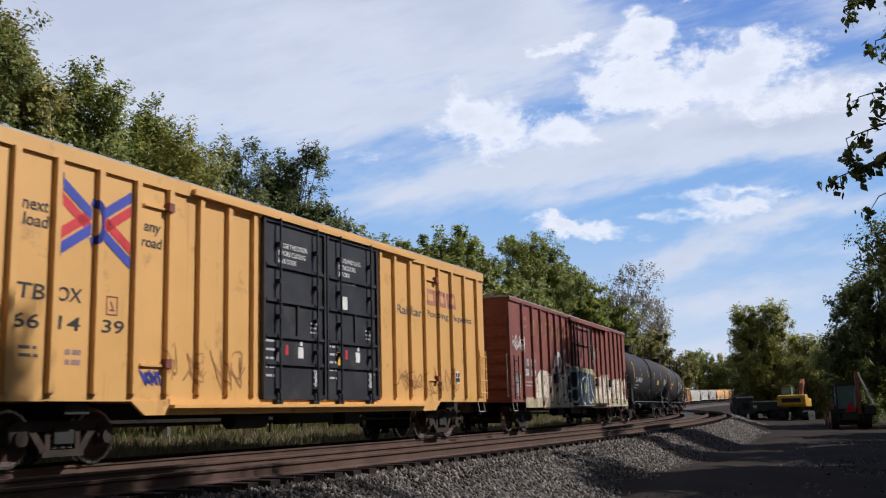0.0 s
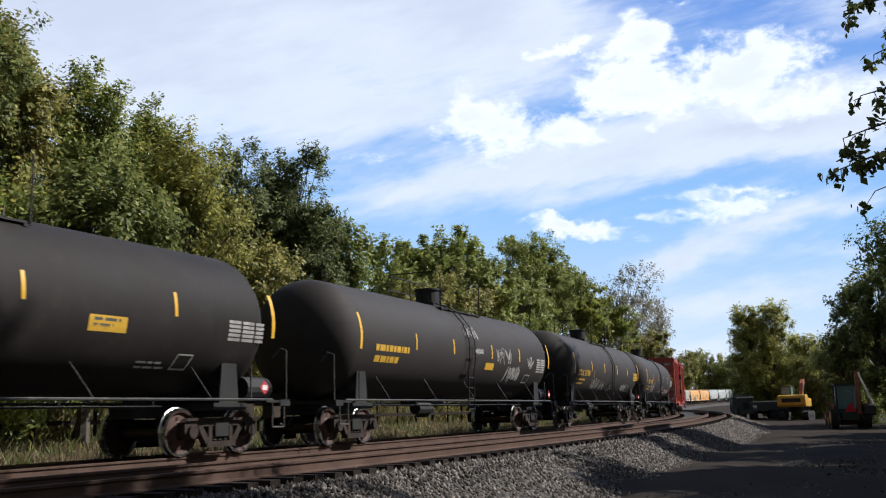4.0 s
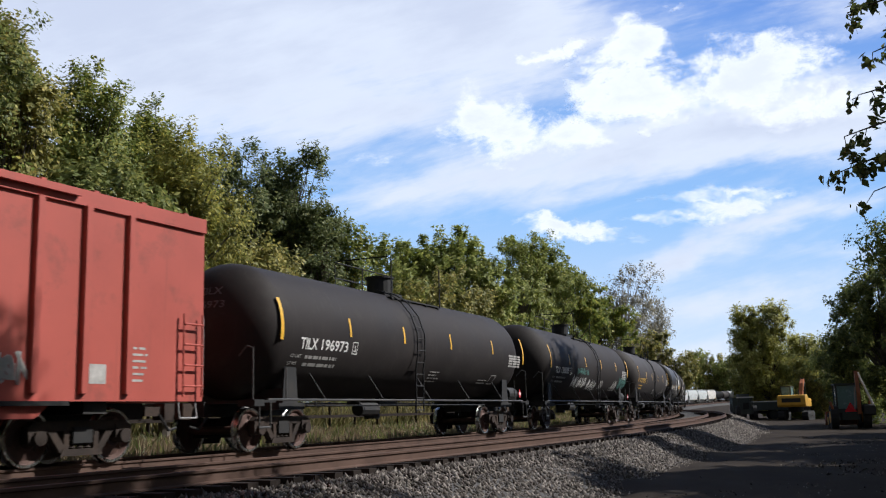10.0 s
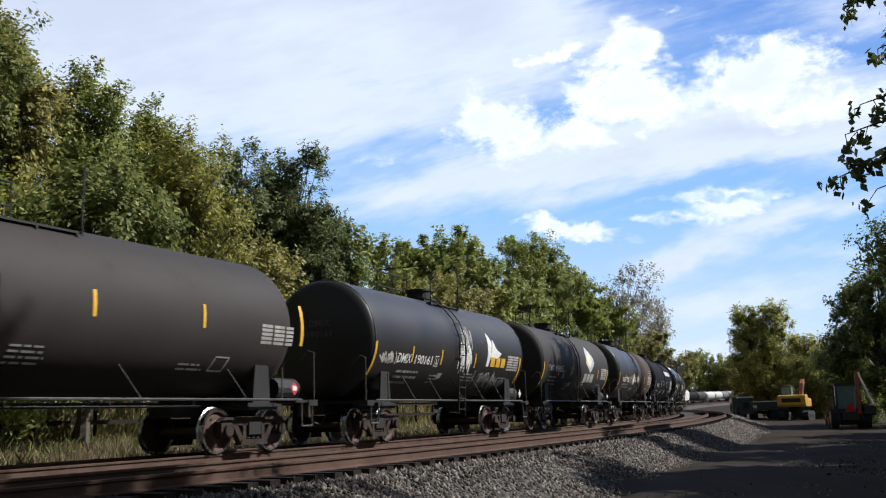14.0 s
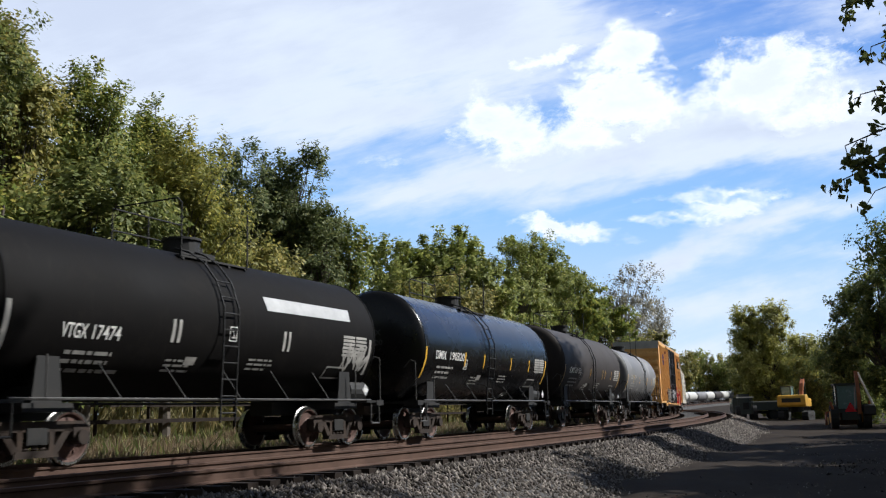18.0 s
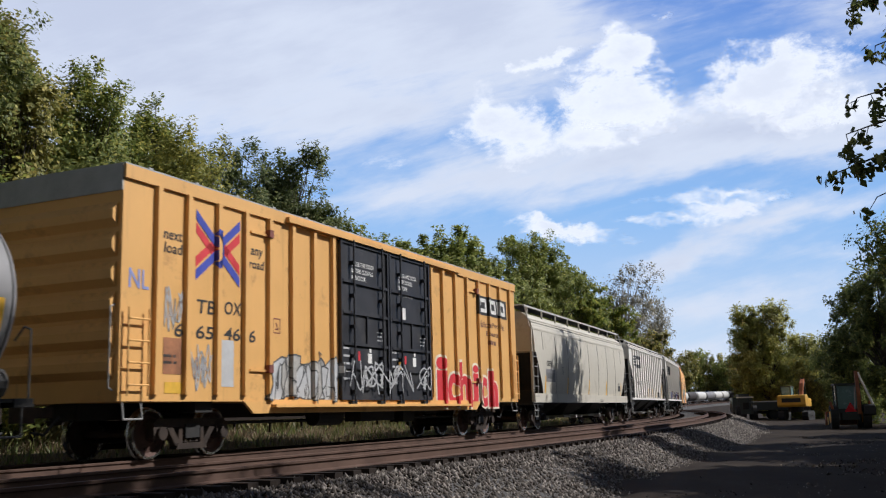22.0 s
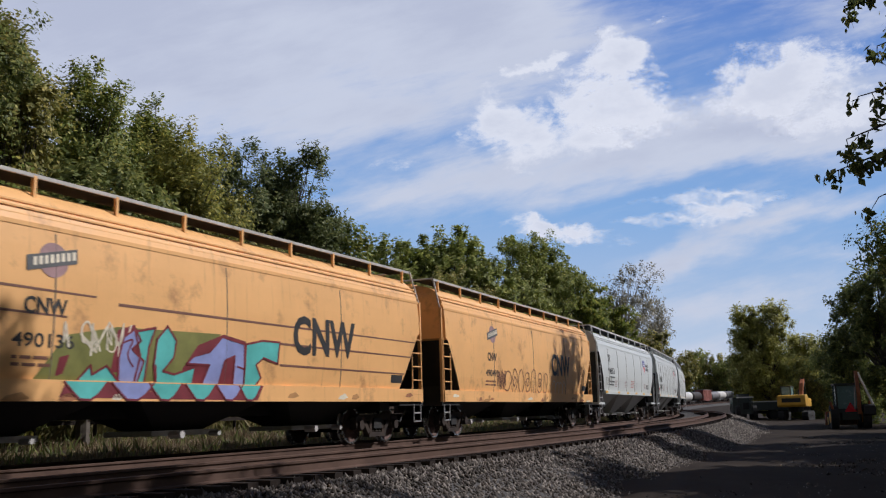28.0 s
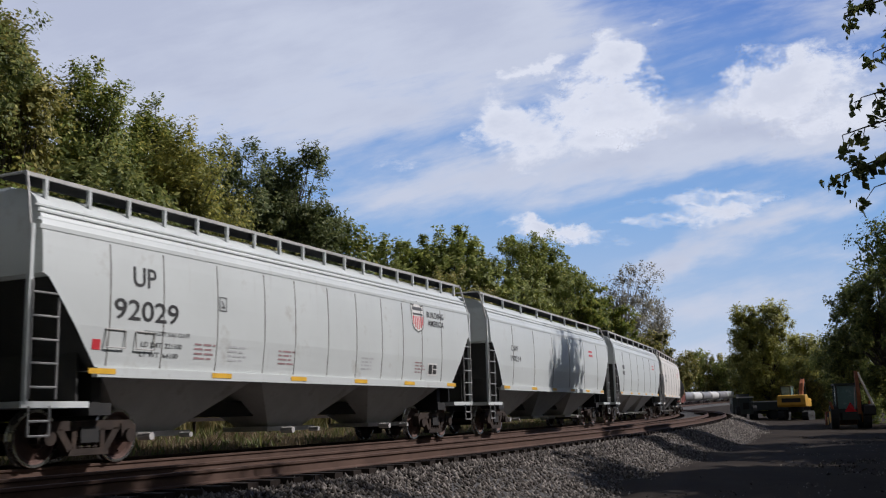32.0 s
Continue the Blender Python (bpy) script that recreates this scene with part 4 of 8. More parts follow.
def red_boxcar():
    ribs = [-7.35, -6.62, -5.72, -4.78, -3.86, -2.94, 2.35, 3.3, 4.28, 5.25, 6.2]
    car, hl = box_car("faded red boxcar with a corrugated sliding door", 114.5, 130.8, M_RED, 4.42, ribs, None, sill_z=0.76, roof_paint=M_RED)
    w, s = 1.5, flat(-1.5)
    dr = part("door", boxes((-1.62, 1.42, -w - 0.06, -w + 0.02, 1.05, 4.3)), M_RED, car, "faded red corrugated sliding door")
    for i in range(13):
        z = 2.12 + i * 0.165
        bm = bmesh.new()
        prism(bm, [(0.01, 0), (-0.05, 0.03), (-0.05, 0.07), (0.01, 0.12)], -1.45, 1.3)
        part("corrugation", bm, M_RED, dr).location = (0, -w - 0.06, z)
    part("door_ledge", boxes((-1.6, 1.4, -w - 0.12, -w - 0.055, 1.98, 2.06), (-1.6, 1.4, -w - 0.11, -w - 0.055, 1.66, 1.72), (-1.6, 1.4, -w - 0.11, -w - 0.055, 1.52, 1.57)), M_RED, dr)
    part("door_edge", boxes((-1.62, -1.5, -w - 0.13, -w - 0.055, 1.05, 4.3), (1.32, 1.42, -w - 0.1, -w - 0.055, 1.05, 4.3)), M_RED, dr)
    part("door_post", boxes((-1.98, -1.86, -w - 0.1, -w + 0.01, 0.95, 4.25), (-1.8, -1.74, -w - 0.08, -w + 0.01, 0.95, 4.25)), M_RED, car)
    part("lock_rod", rods(0.03, [(-1.9, -w - 0.15, 1.1), (-1.9, -w - 0.15, 4.1)]), M_UNDER, car)
    part("winch_box", boxes((-2.05, -1.8, -w - 0.22, -w - 0.05, 2.95, 3.35)), M_UNDER, car)
    part("lever", boxes((-2.0, -1.85, -w - 0.2, -w - 0.05, 1.75, 2.1)), M_UNDER, car)
    part("door_track", boxes((-1.95, 4.9, -w - 0.13, -w + 0.01, 0.95, 1.02)), M_UNDER, car)
    part("door_top_track", boxes((-2.0, 5.0, -w - 0.14, -w - 0.03, 4.3, 4.42)), M_RED, car)
    drawing("number_panel", car, [rect(-6.42, 2.42, 0.5, 0.34), rect(-5.6, 2.42, 0.6, 0.34)], P_WHITE, s, lift=0.004)
    letters(car, "IA", -6.35, 2.48, 0.34, 0.22, P_BLACK, s, lift=0.012)
    letters(car, "NR", -5.53, 2.48, 0.45, 0.22, P_BLACK, s, lift=0.012)
    letters(car, "10", -6.3, 2.02, 0.4, 0.23, P_WHITE, s)
    letters(car, "277", -5.62, 2.02, 0.72, 0.23, P_WHITE, s)
    hazard_box(car, -3.55, 2.05, P_WHITE, s, s=0.24)
    stencil(car, -6.4, 1.62, 0.45, 2, P_FADED, s, 81)
    stencil(car, -5.45, 1.6, 0.5, 2, P_WHITE, s, 82, lh=0.06)
    stencil(car, -4.5, 1.38, 0.6, 1, P_WHITE, s, 83, lh=0.07)
    scrawl(car, -7.6, -6.9, 2.25, 2.6, 4, 0.03, P_FADED, s, 84)
    scrawl(car, 3.5, 4.2, 1.25, 1.75, 3, 0.07, P_WHITE, s, 85)
    scrawl(car, -6.3, -5.9, 1.75, 2.0, 3, 0.03, P_FADED, s, 86)
    for x in (-8.02, -4.9):
        drawing("reflector_stripe", car, [rect(x, 1.3, 0.11, 0.75 if x < -7 else 0.35)], P_AMBER, s)
    stencil(car, -1.4, 1.85, 0.4, 2, P_FADED, flat(-1.565), 87, lh=0.1)
    stencil(car, -0.2, 2.3, 0.7, 1, P_FADED, flat(-1.6), 88, lh=0.05)
    stencil(car, -0.4, 1.8, 0.9, 1, P_FADED, flat(-1.565), 89, lh=0.05)
    stencil(car, 6.35, 1.9, 0.45, 6, P_FADED, s, 90, lh=0.04)
    drawing("tack_board", car, [rect(5.4, 1.3, 0.36, 0.32)], P_FADED, s)
    part("placard_board", boxes((-3.75, -3.0, -w - 0.05, -w, 1.45, 1.85), (-4.35, -4.1, -w - 0.08, -w, 1.5, 1.65)), M_BROWN, car)
    for sg in (-1, 1):
        part("end_panel", boxes((sg * hl, sg * (hl + 0.02), -w + 0.3, -w + 0.75, 3.9, 4.1)), P_FADED, car)
    return car
red_boxcar()
yellow_boxcar("yellow boxcar with black double doors and sprayed graffiti", 284.1, 303.3,
              (("TB", -7.62, 2.66, 0.58, 0.26), ("OX", -6.78, 2.7, 0.54, 0.26), ("6", -8.22, 2.18, 0.24, 0.25), ("65", -7.62, 2.18, 0.52, 0.25), ("46", -6.78, 2.2, 0.52, 0.25), ("6", -5.98, 2.2, 0.24, 0.25)), 1)

# ---- tank cars ----
def tube(pts, r, seg=6):
    """One bent round bar."""
    bm = bmesh.new()
    rings = []
    for i, p in enumerate(pts):
        d = (Vector(pts[min(i + 1, len(pts) - 1)]) - Vector(pts[max(i - 1, 0)])).normalized()
        a = Vector((1, 0, 0))
        b = d.cross(a)
        rings.append([bm.verts.new(Vector(p) + (a * math.cos(6.2832 * q / seg) + b * math.sin(6.2832 * q / seg)) * r) for q in range(seg)])
    for u, v in zip(rings, rings[1:]):
        for q in range(seg):
            bm.faces.new((u[q], u[(q + 1) % seg], v[(q + 1) % seg], v[q]))
    bmesh.ops.recalc_face_normals(bm, faces=bm.faces)
    return bm

def tank_shell(hl, r, bulge):
    def make():
        bm = bmesh.new()
        rows = [(-hl + bulge * (1 - math.sqrt(1 - q * q)), r * q) for q in (0.02, 0.25, 0.45, 0.62, 0.76, 0.86, 0.93, 0.975, 0.995)]
        rows += [(-hl + bulge, r)]
        n0 = len(rows)
        rows += [(x, r) for x in np.linspace(-hl + bulge + 0.3, hl - bulge - 0.3, 11)]
        rows += [(-x, q) for x, q in rows[:n0][::-1]]
        return lathe_x(bm, rows, 64, 0.0)
    return make

def tank_car(label, u0, u1, paint, r=1.5, zc=2.6, long=True, far=False, lx=-0.4):
    tr = (u1 - u0) / 2 - (1.5 if long else 1.25)
    car, hl = enlist("tank_car", label, "tank car", u0, u1, tr)
    hl -= 0.05
    bulge = 0.95 if long else 0.36
    shell = hl if long else 5.88
    piece(("shell", round(shell, 1), r, paint.name, bulge), "tank", tank_shell(shell, r, bulge), paint, car, 0, 0, zc, smooth=True)
    k = (round(hl, 1), r, zc)
    tall = 0.48 if long else 0.3
    mid, hw = (0.6, 1.6) if long else (lx + 0.55, 1.05)
    mw = piece(("mw", r, zc, tall), "manway", lambda: rod(boxes((-0.55, 0.55, -0.45, 0.45, zc + r - 0.06, zc + r + 0.04)), (0, 0, zc + r), (0, 0, zc + r + tall), 0.38, 18), M_UNDER, car, 0.0 if long else lx + 0.55)
    piece(("mwlid", r, zc, tall), "lid", lambda: rod(rod(bmesh.new(), (0, 0, zc + r + tall), (0, 0, zc + r + tall + 0.05), 0.42, 18), (0.46, -0.1, zc + r), (0.46, -0.1, zc + r + tall * 0.7), 0.07, 8), M_UNDER, mw)
    if far:
        return car, hl, drum(r, zc)
    s = drum(r, zc)
    for i, sg in enumerate((-1, 1)):
        piece(("stub", k, sg), "stub_sill", lambda: boxes((sg * (tr - 1.6), sg * (hl + 0.28), -0.3, 0.3, 0.74, 1.04), (sg * (tr - 0.5), sg * (tr + 0.5), -1.3, 1.3, 0.86, 1.0)), M_UNDER, car)
        def cradle():
            bm = bmesh.new()
            for yy in (-1, 1):
                o = [(tr * sg - 0.3, 1.0), (tr * sg + 0.3, 1.0), (tr * sg + 0.22, zc - r * 0.55), (tr * sg - 0.22, zc - r * 0.55)]
                plate_xz(bm, o, yy * 1.24 - 0.02, yy * 1.24 + 0.02)
            box(bm, tr * sg - 0.25, tr * sg + 0.25, -1.2, 1.2, 0.98, zc - r * 0.86)
            bmesh.ops.recalc_face_normals(bm, faces=bm.faces)
            return bm
        piece(("cradle", k, sg), "cradle", cradle, M_UNDER, car)
        piece(("plat", k, sg), "end_platform", lambda: boxes((sg * (hl - 0.55), sg * (hl + 0.22), -1.5, 1.5, 1.0, 1.05), (sg * (hl - 0.1), sg * (hl + 0.24), -1.52, -1.1, 0.93, 1.06)), M_UNDER, car)
        piece(("grab", k, sg), "hand_rail", lambda: rods(0.018, [(sg * (hl + 0.2), -1.45, 1.05), (sg * (hl + 0.2), -1.45, 2.1), (sg * (hl + 0.2), -1.3, 2.15), (sg * (hl + 0.2), -1.1, 1.95)]), M_PIPE, car)
        piece(("grab2", k, sg), "hand_rail", lambda: rods(0.018, [(sg * (hl - 1.0), -1.45, 1.05), (sg * (hl - 1.0), -1.45, 1.75)]), M_PIPE, car)
        piece(("grab3", k, sg), "hand_rail", lambda: rods(0.018, [(sg * (hl + 0.2), 0.9, 1.05), (sg * (hl + 0.2), 0.9, 2.1)]), M_PIPE, car)
        piece(("step", k, sg), "sill_step", lambda: rods(0.02, [(sg * (hl + 0.05), -1.5, 1.0), (sg * (hl + 0.05), -1.5, 0.5), (sg * (hl - 0.35), -1.5, 0.5), (sg * (hl - 0.35), -1.5, 1.0)]), M_PIPE, car)
        piece(("pipe", k), "side_pipe", lambda: rods(0.026, [(-hl + 0.3, -1.46, 1.06), (hl - 0.3, -1.46, 1.06)]), M_PIPE, car, 0, 0, 0, 0 if sg < 0 else 180)
    for x in np.linspace(-hl + 2.6, hl - 2.2, 5):
        piece(("pipe_bracket", r), "pipe_bracket", lambda: rods(0.016, [(0, -1.46, 1.06), (-0.3, -1.2, zc - r * 0.62)]), M_UNDER, car, x)
    if long:
        piece(("pipe2", k), "brake_pipe", lambda: rods(0.02, [(-hl + 2.0, -1.3, 0.93), (hl - 3.4, -1.3, 0.93)], *[[(x, -1.3, 0.93), (x, -1.3, 1.1)] for x in np.linspace(-hl + 2.4, hl - 3.6, 6)]), M_UNDER, car)
        piece(("belly", k), "belly_valve", lambda: rod(boxes((-0.5, 0.5, -0.5, 0.5, 0.95, 1.15)), (0, 0, 0.6), (0, 0, 1.1), 0.22, 10), M_UNDER, car, -0.6)
        piece(("cyl", k), "brake_cylinder", lambda: rod(bmesh.new(), (-2.4, -0.9, 0.85), (-1.5, -0.9, 0.85), 0.17, 10), M_UNDER, car, -0.6)
    piece(("resv", k), "air_reservoir", lambda: rod(bmesh.new(), (hl - 0.75, -0.95, 1.3), (hl + 0.05, -0.95, 1.3), 0.24, 14), M_UNDER, car)
    # the ladder bent over the tank's side, and the platform on top
    side = [(-1.48, 0.75), (-1.5, 1.9)] if long else [(-1.5, 0.62), (-1.52, 1.35)]
    side += [(-(r + 0.09) * math.sin(a), zc + (r + 0.09) * math.cos(a)) for a in np.radians((100, 80, 60, 42, 26, 12))]
    lad = piece(("lad", k, long), "ladder", lambda: tube([(0, y, z) for y, z in side], 0.02), M_UNDER, car, lx)
    piece(("lad", k, long), "stile", None, M_UNDER, lad, 0.46)
    way = sorted((z, y) for y, z in side)
    for z in np.arange(0.8, zc + 0.9, 0.32):
        piece("rung", "rung", lambda: rods(0.015, [(0, 0, 0), (0.46, 0, 0)]), M_UNDER, lad, 0, float(np.interp(z, [p[0] for p in way], [p[1] for p in way])), z)
    zt = zc + r
    for sg in (-1, 1):
        piece(("tp", k), "platform_board", lambda: boxes((-hw, hw, -0.2, 0.2, -0.02, 0.02)), M_GRATE, car, mid, sg * 0.68, zt - 0.2)
    for x in (-0.95, -0.3, 0.4, 0.93):
        piece(("tpb", k), "platform_beam", lambda: boxes((0, 0.05, -0.9, 0.9, -0.28, -0.22)), M_GRATE, car, mid + x * hw, 0, zt)
    hoop = lambda: tube([(0, -0.9, zt - 0.25), (0, -0.9, zt + 0.85), (0, -0.8, zt + 0.95), (0, 0.8, zt + 0.95), (0, 0.9, zt + 0.85), (0, 0.9, zt - 0.25)], 0.017)
    rail = piece(("hoop", zt), "safety_hoop", hoop, M_UNDER, car, mid - hw)
    piece(("post", zt), "post", lambda: rods(0.02, [(0, 0, zt - 0.25), (0, 0, zt + 0.95)]), M_UNDER, rail, hw, 0.9)
    piece(("post", zt), "post", None, M_UNDER, rail, hw * 2, 0.9)
    piece(("post", zt), "post", None, M_UNDER, rail, hw * 2, -0.9)
    for dz in (0.0, -0.45):
        piece(("bar", hw, zt), "hand_rail", lambda: rods(0.018, [(0, 0.9, zt + 0.93), (hw * 2, 0.9, zt + 0.93)]), M_UNDER, rail, 0, 0, dz)
    # placard holder near the trailing end
    drawing("placard", car, [[(hl - 0.62, 1.15), (hl - 0.47, 1.3), (hl - 0.62, 1.45), (hl - 0.77, 1.3)]], P_RED if long else P_SILVER, flat(-1.5))
    drawing("placard_print", car, [rect(hl - 0.7, 1.25, 0.16, 0.1)], P_WHITE, flat(-1.5), lift=0.012)
    return car, hl, s

def head_letters(car, text, hl, r, zc, bulge, material):
    """Faint lettering painted across the leading head."""
    for txt, w, h, z in text:
        co, fs, asp = glyphs(txt)
        bm = bmesh.new()
        vs = []
        for c in co:
            y, zz = w / 2 - c[0] * w - 0.1, z + c[1] * h
            q = min(0.97, math.hypot(y, zz) / r)
            vs.append(bm.verts.new((-hl + bulge * (1 - math.sqrt(1 - q * q)) - 0.012, y, zc + zz)))
        for f in fs:
            try:
                bm.faces.new([vs[i] for i in f])
            except ValueError:
                pass
        part("lettering", bm, material, car, "faded lettering on the tank head")

def stripes(car, s, material, long_z, short_z, ends, mids, r, zc):
    """The upright reflector stripes along the tank."""
    for x in ends:
        drawing("reflector_stripe", car, [rect(x - 0.05, long_z[0], 0.11, long_z[1] - long_z[0])], material, s, True, 0.01)
    for x in mids:
        drawing("reflector_stripe", car, [rect(x - 0.04, short_z[0], 0.08, short_z[1] - short_z[0])], material, s, True, 0.01)

def data_panel(car, polys, material, surf, curved):
    """Fine rows of print on the tank, as bars."""
    return tagged(drawing("data_panel", car, polys, material, surf, curved), kind="stuff")

def long_tank(label, u0, u1, paint, mark, number, ink, seed, tags=(), plate=P_FADED, notice=False, lx=None):
    white = ink is P_WHITE
    car, hl, s = tank_car(label, u0, u1, paint, lx=lx if lx is not None else -0.8 if white else -0.4)
    up = 0.15 if white else 0.0
    stripes(car, s, P_AMBER, (2.22 + 0.7 * up, 3.1 + 0.9 * up), (2.4 + up, 2.85 + up), (-7.27 if white else -7.06, 7.92), (-4.35, -1.45, 1.62, 4.98) if white else (-3.84, -1.1, 1.97, 4.7), 1.5, 2.6)
    letters(car, mark, -6.5 if white else -6.38, 2.17, 0.7 if white else 0.97, 0.25, ink, s, True)
    head_letters(car, ((mark, 0.6, 0.16, 0.72), (number, 0.8, 0.16, 0.42)), hl, 1.5, 2.6, 0.95, P_DKGREY if white else P_OLDAMBER)
    letters(car, number, -5.62 if white else -5.2, 2.18, 1.18 if white else 1.04, 0.25, ink, s, True)
    hazard_box(car, -4.2 if white else -3.45, 2.16, ink if white else P_OLDAMBER, s, True, 0.27)
    letters(car, "LD LMT", -6.78, 1.98, 0.42, 0.07, P_FADED if white else P_OLDAMBER, s, True)
    letters(car, "LT WT", -6.8, 1.82, 0.36, 0.07, P_FADED if white else P_OLDAMBER, s, True)
    stencil(car, -6.2, 1.97, 1.5, 2, P_FADED if white else ink, s, seed, True, 0.07, 0.09)
    stencil(car, 0.5, 1.85, 0.8, 4, P_FADED, s, seed + 1, True, 0.035, 0.05)
    stencil(car, 4.3, 1.7, 0.9, 2, P_FADED, s, seed + 2, True, 0.035, 0.05)
    if notice:
        drawing("notice", car, [rect(2.95, 2.17, 0.85, 0.27)], P_YELLOW, s, True)
        stencil(car, 3.05, 2.35, 0.65, 2, P_DKGREY, s, seed + 3, True, 0.05, 0.05)
    # data panel with fine rows
    data_panel(car, [rect(6.5, 2.2 + 0.085 * i, 0.36, 0.06) for i in range(5)] + [rect(6.92, 2.2 + 0.085 * i, 0.36, 0.06) for i in range(5)] + [rect(7.34, 2.2 + 0.085 * i, 0.26, 0.06) for i in range(5)], plate, s, True)
    drawing("test_box", car, ribbon([(5.2, 1.62), (5.6, 1.62), (5.66, 1.88), (5.26, 1.88), (5.2, 1.62)], 0.03), P_FADED, s, True)
    for x0, x1, z0, z1, n, wd, m, sd in tags:
        scrawl(car, x0, x1, z0, z1, n, wd, m, s, sd, True)
    return car

def short_tank(label, u0, u1, paint, mark, number, ink, seed, r=1.52, zc=2.6, stripe=P_AMBER, tags=(), mids=(-2.6, -1.02, 1.5, 3.41), mx=-4.78, lz=2.22, mw=0.73, nx=-3.76, nw=1.08, hx=-2.62, hz=2.0, lx=-0.74, plain=False, ends=True):
    car, hl, s = tank_car(label, u0, u1, paint, r, zc, False, lx=lx)
    stripes(car, s, stripe, (1.68, 2.53), (2.08, 2.5), (-5.46, 5.3) if ends else (), mids, r, zc)
    letters(car, mark, mx, lz, mw, 0.24, ink, s, True)
    head_letters(car, ((mark, 0.6, 0.16, 0.3), (number, 0.7, 0.16, 0.02)), 5.88, r, zc, 0.36, P_DKGREY)
    letters(car, number, nx, lz, nw, 0.24, ink, s, True)
    hazard_box(car, hx, hz, ink, s, True, 0.27)
    if plain:
        letters(car, "LD LMT 222300 LB 100200 KG", mx - 0.02, 1.93, 2.05, 0.075, P_FADED, s, True)
        letters(car, "LT WT 63700 LB 28900 KG", mx - 0.08, 1.8, 1.9, 0.075, P_FADED, s, True)
        letters(car, "NEW 8-98", mx - 0.12, 1.68, 0.55, 0.075, P_FADED, s, True)
    else:
        stencil(car, mx + 0.2, lz - 0.25, 1.5, 3, P_FADED, s, seed, True, 0.06, 0.08)
    stencil(car, -1.8, 1.75, 0.8, 3, P_FADED, s, seed + 1, True, 0.04, 0.05)
    drawing("notice", car, [rect(-1.3, 1.7, 0.3, 0.15)], P_FADED, s, True)
    stencil(car, 0.6, 1.85, 0.9, 3, P_FADED, s, seed + 2, True, 0.04, 0.05)
    data_panel(car, [rect(4.05, 2.08 + 0.085 * i, 0.52, 0.06) for i in range(6)] + [rect(4.62, 2.08 + 0.085 * i, 0.5, 0.06) for i in range(6)], P_FADED, s, True)
    drawing("test_box", car, ribbon([(3.55, 1.58), (4.3, 1.58), (4.36, 1.82), (3.61, 1.82), (3.55, 1.58)], 0.035), P_FADED, s, True)
    for sg in (-1, 1):
        bm = bmesh.new()
        lathe_x(bm, [(-0.02, r), (-0.02, r + 0.012), (0.02, r + 0.012), (0.02, r)], 64, zc)
        part("rim_seam", bm, paint, car, smooth=True).location = (sg * 5.52, 0, 0)
    for x0, x1, z0, z1, n, wd, m, sd in tags:
        scrawl(car, x0, x1, z0, z1, n, wd, m, s, sd, True)
    return car, hl, s

long_tank("long black tank car with white lettering and amber stripes", 39.4, 56.0, M_TANK, "TILX", "199534", P_WHITE, 100, notice=True)
def tagged_tank():
    c, hl, s = tank_car("long charcoal tank car with white sprayed tags", 58.2, 74.75, M_CHAR)
    stripes(c, s, P_AMBER, (2.3, 3.2), (2.42, 2.86), (-7.2, 7.75), (-4.05, -1.45, 1.7, 4.4), 1.5, 2.6)
    stencil(c, -6.4, 2.3, 2.0, 2, P_YELLOW, s, 110, True, 0.16, 0.12)
    data_panel(c, [rect(6.35, 2.1 + 0.085 * i, 0.4, 0.06) for i in range(6)] + [rect(6.8, 2.1 + 0.085 * i, 0.45, 0.06) for i in range(6)], P_FADED, s, True)
    drawing("notice", c, [rect(1.2, 2.05, 0.75, 0.22)], P_AMBER, s, True)
    drawing("test_box", c, ribbon([(5.2, 1.72), (5.7, 1.72), (5.76, 1.98), (5.26, 1.98), (5.2, 1.72)], 0.035), P_FADED, s, True)
    for x0, x1, z0, z1, n, wd, m, sd in ((0.2, 0.9, 2.5, 2.7, 4, 0.03, P_FADED, 111), (2.2, 3.6, 2.25, 2.85, 4, 0.03, P_FADED, 112), (3.2, 4.6, 1.7, 2.25, 6, 0.07, P_FADED, 113), (5.3, 5.9, 2.2, 2.65, 3, 0.035, P_FADED, 114), (-0.4, 0.6, 2.9, 3.4, 3, 0.03, P_FADED, 115)):
        scrawl(c, x0, x1, z0, z1, n, wd, m, s, sd, True)
tagged_tank()
long_tank("long charcoal tank car with yellow lettering", 77.0, 93.6, M_CHAR, "UTLX", "207388", P_YELLOW, 120, ((-3.5, -2.0, 1.6, 2.1, 6, 0.035, P_FADED, 121), (-1.7, -0.6, 1.6, 2.0, 5, 0.035, P_FADED, 123), (3.5, 4.9, 1.6, 2.0, 7, 0.05, P_FADED, 122)), plate=P_YELLOW, lx=0.5)
long_tank("long charcoal tank car with yellow lettering and a red sprayed tag", 95.8, 112.3, M_CHAR, "UTLX", "208885", P_YELLOW, 130, ((-4.7, -3.0, 1.6, 2.3, 7, 0.025, P_FADED, 131), (2.95, 4.95, 1.5, 1.95, 7, 0.13, P_MAROON, 132), (3.0, 5.1, 1.5, 2.0, 7, 0.035, P_WHITE, 133), (0.9, 2.2, 1.75, 2.2, 5, 0.025, P_FADED, 134), (5.2, 6.4, 1.55, 2.0, 4, 0.03, P_FADED, 135)))
long_tank("long black tank car with white lettering", 132.5, 148.7, M_TANK, "TILX", "196973", P_WHITE, 140)
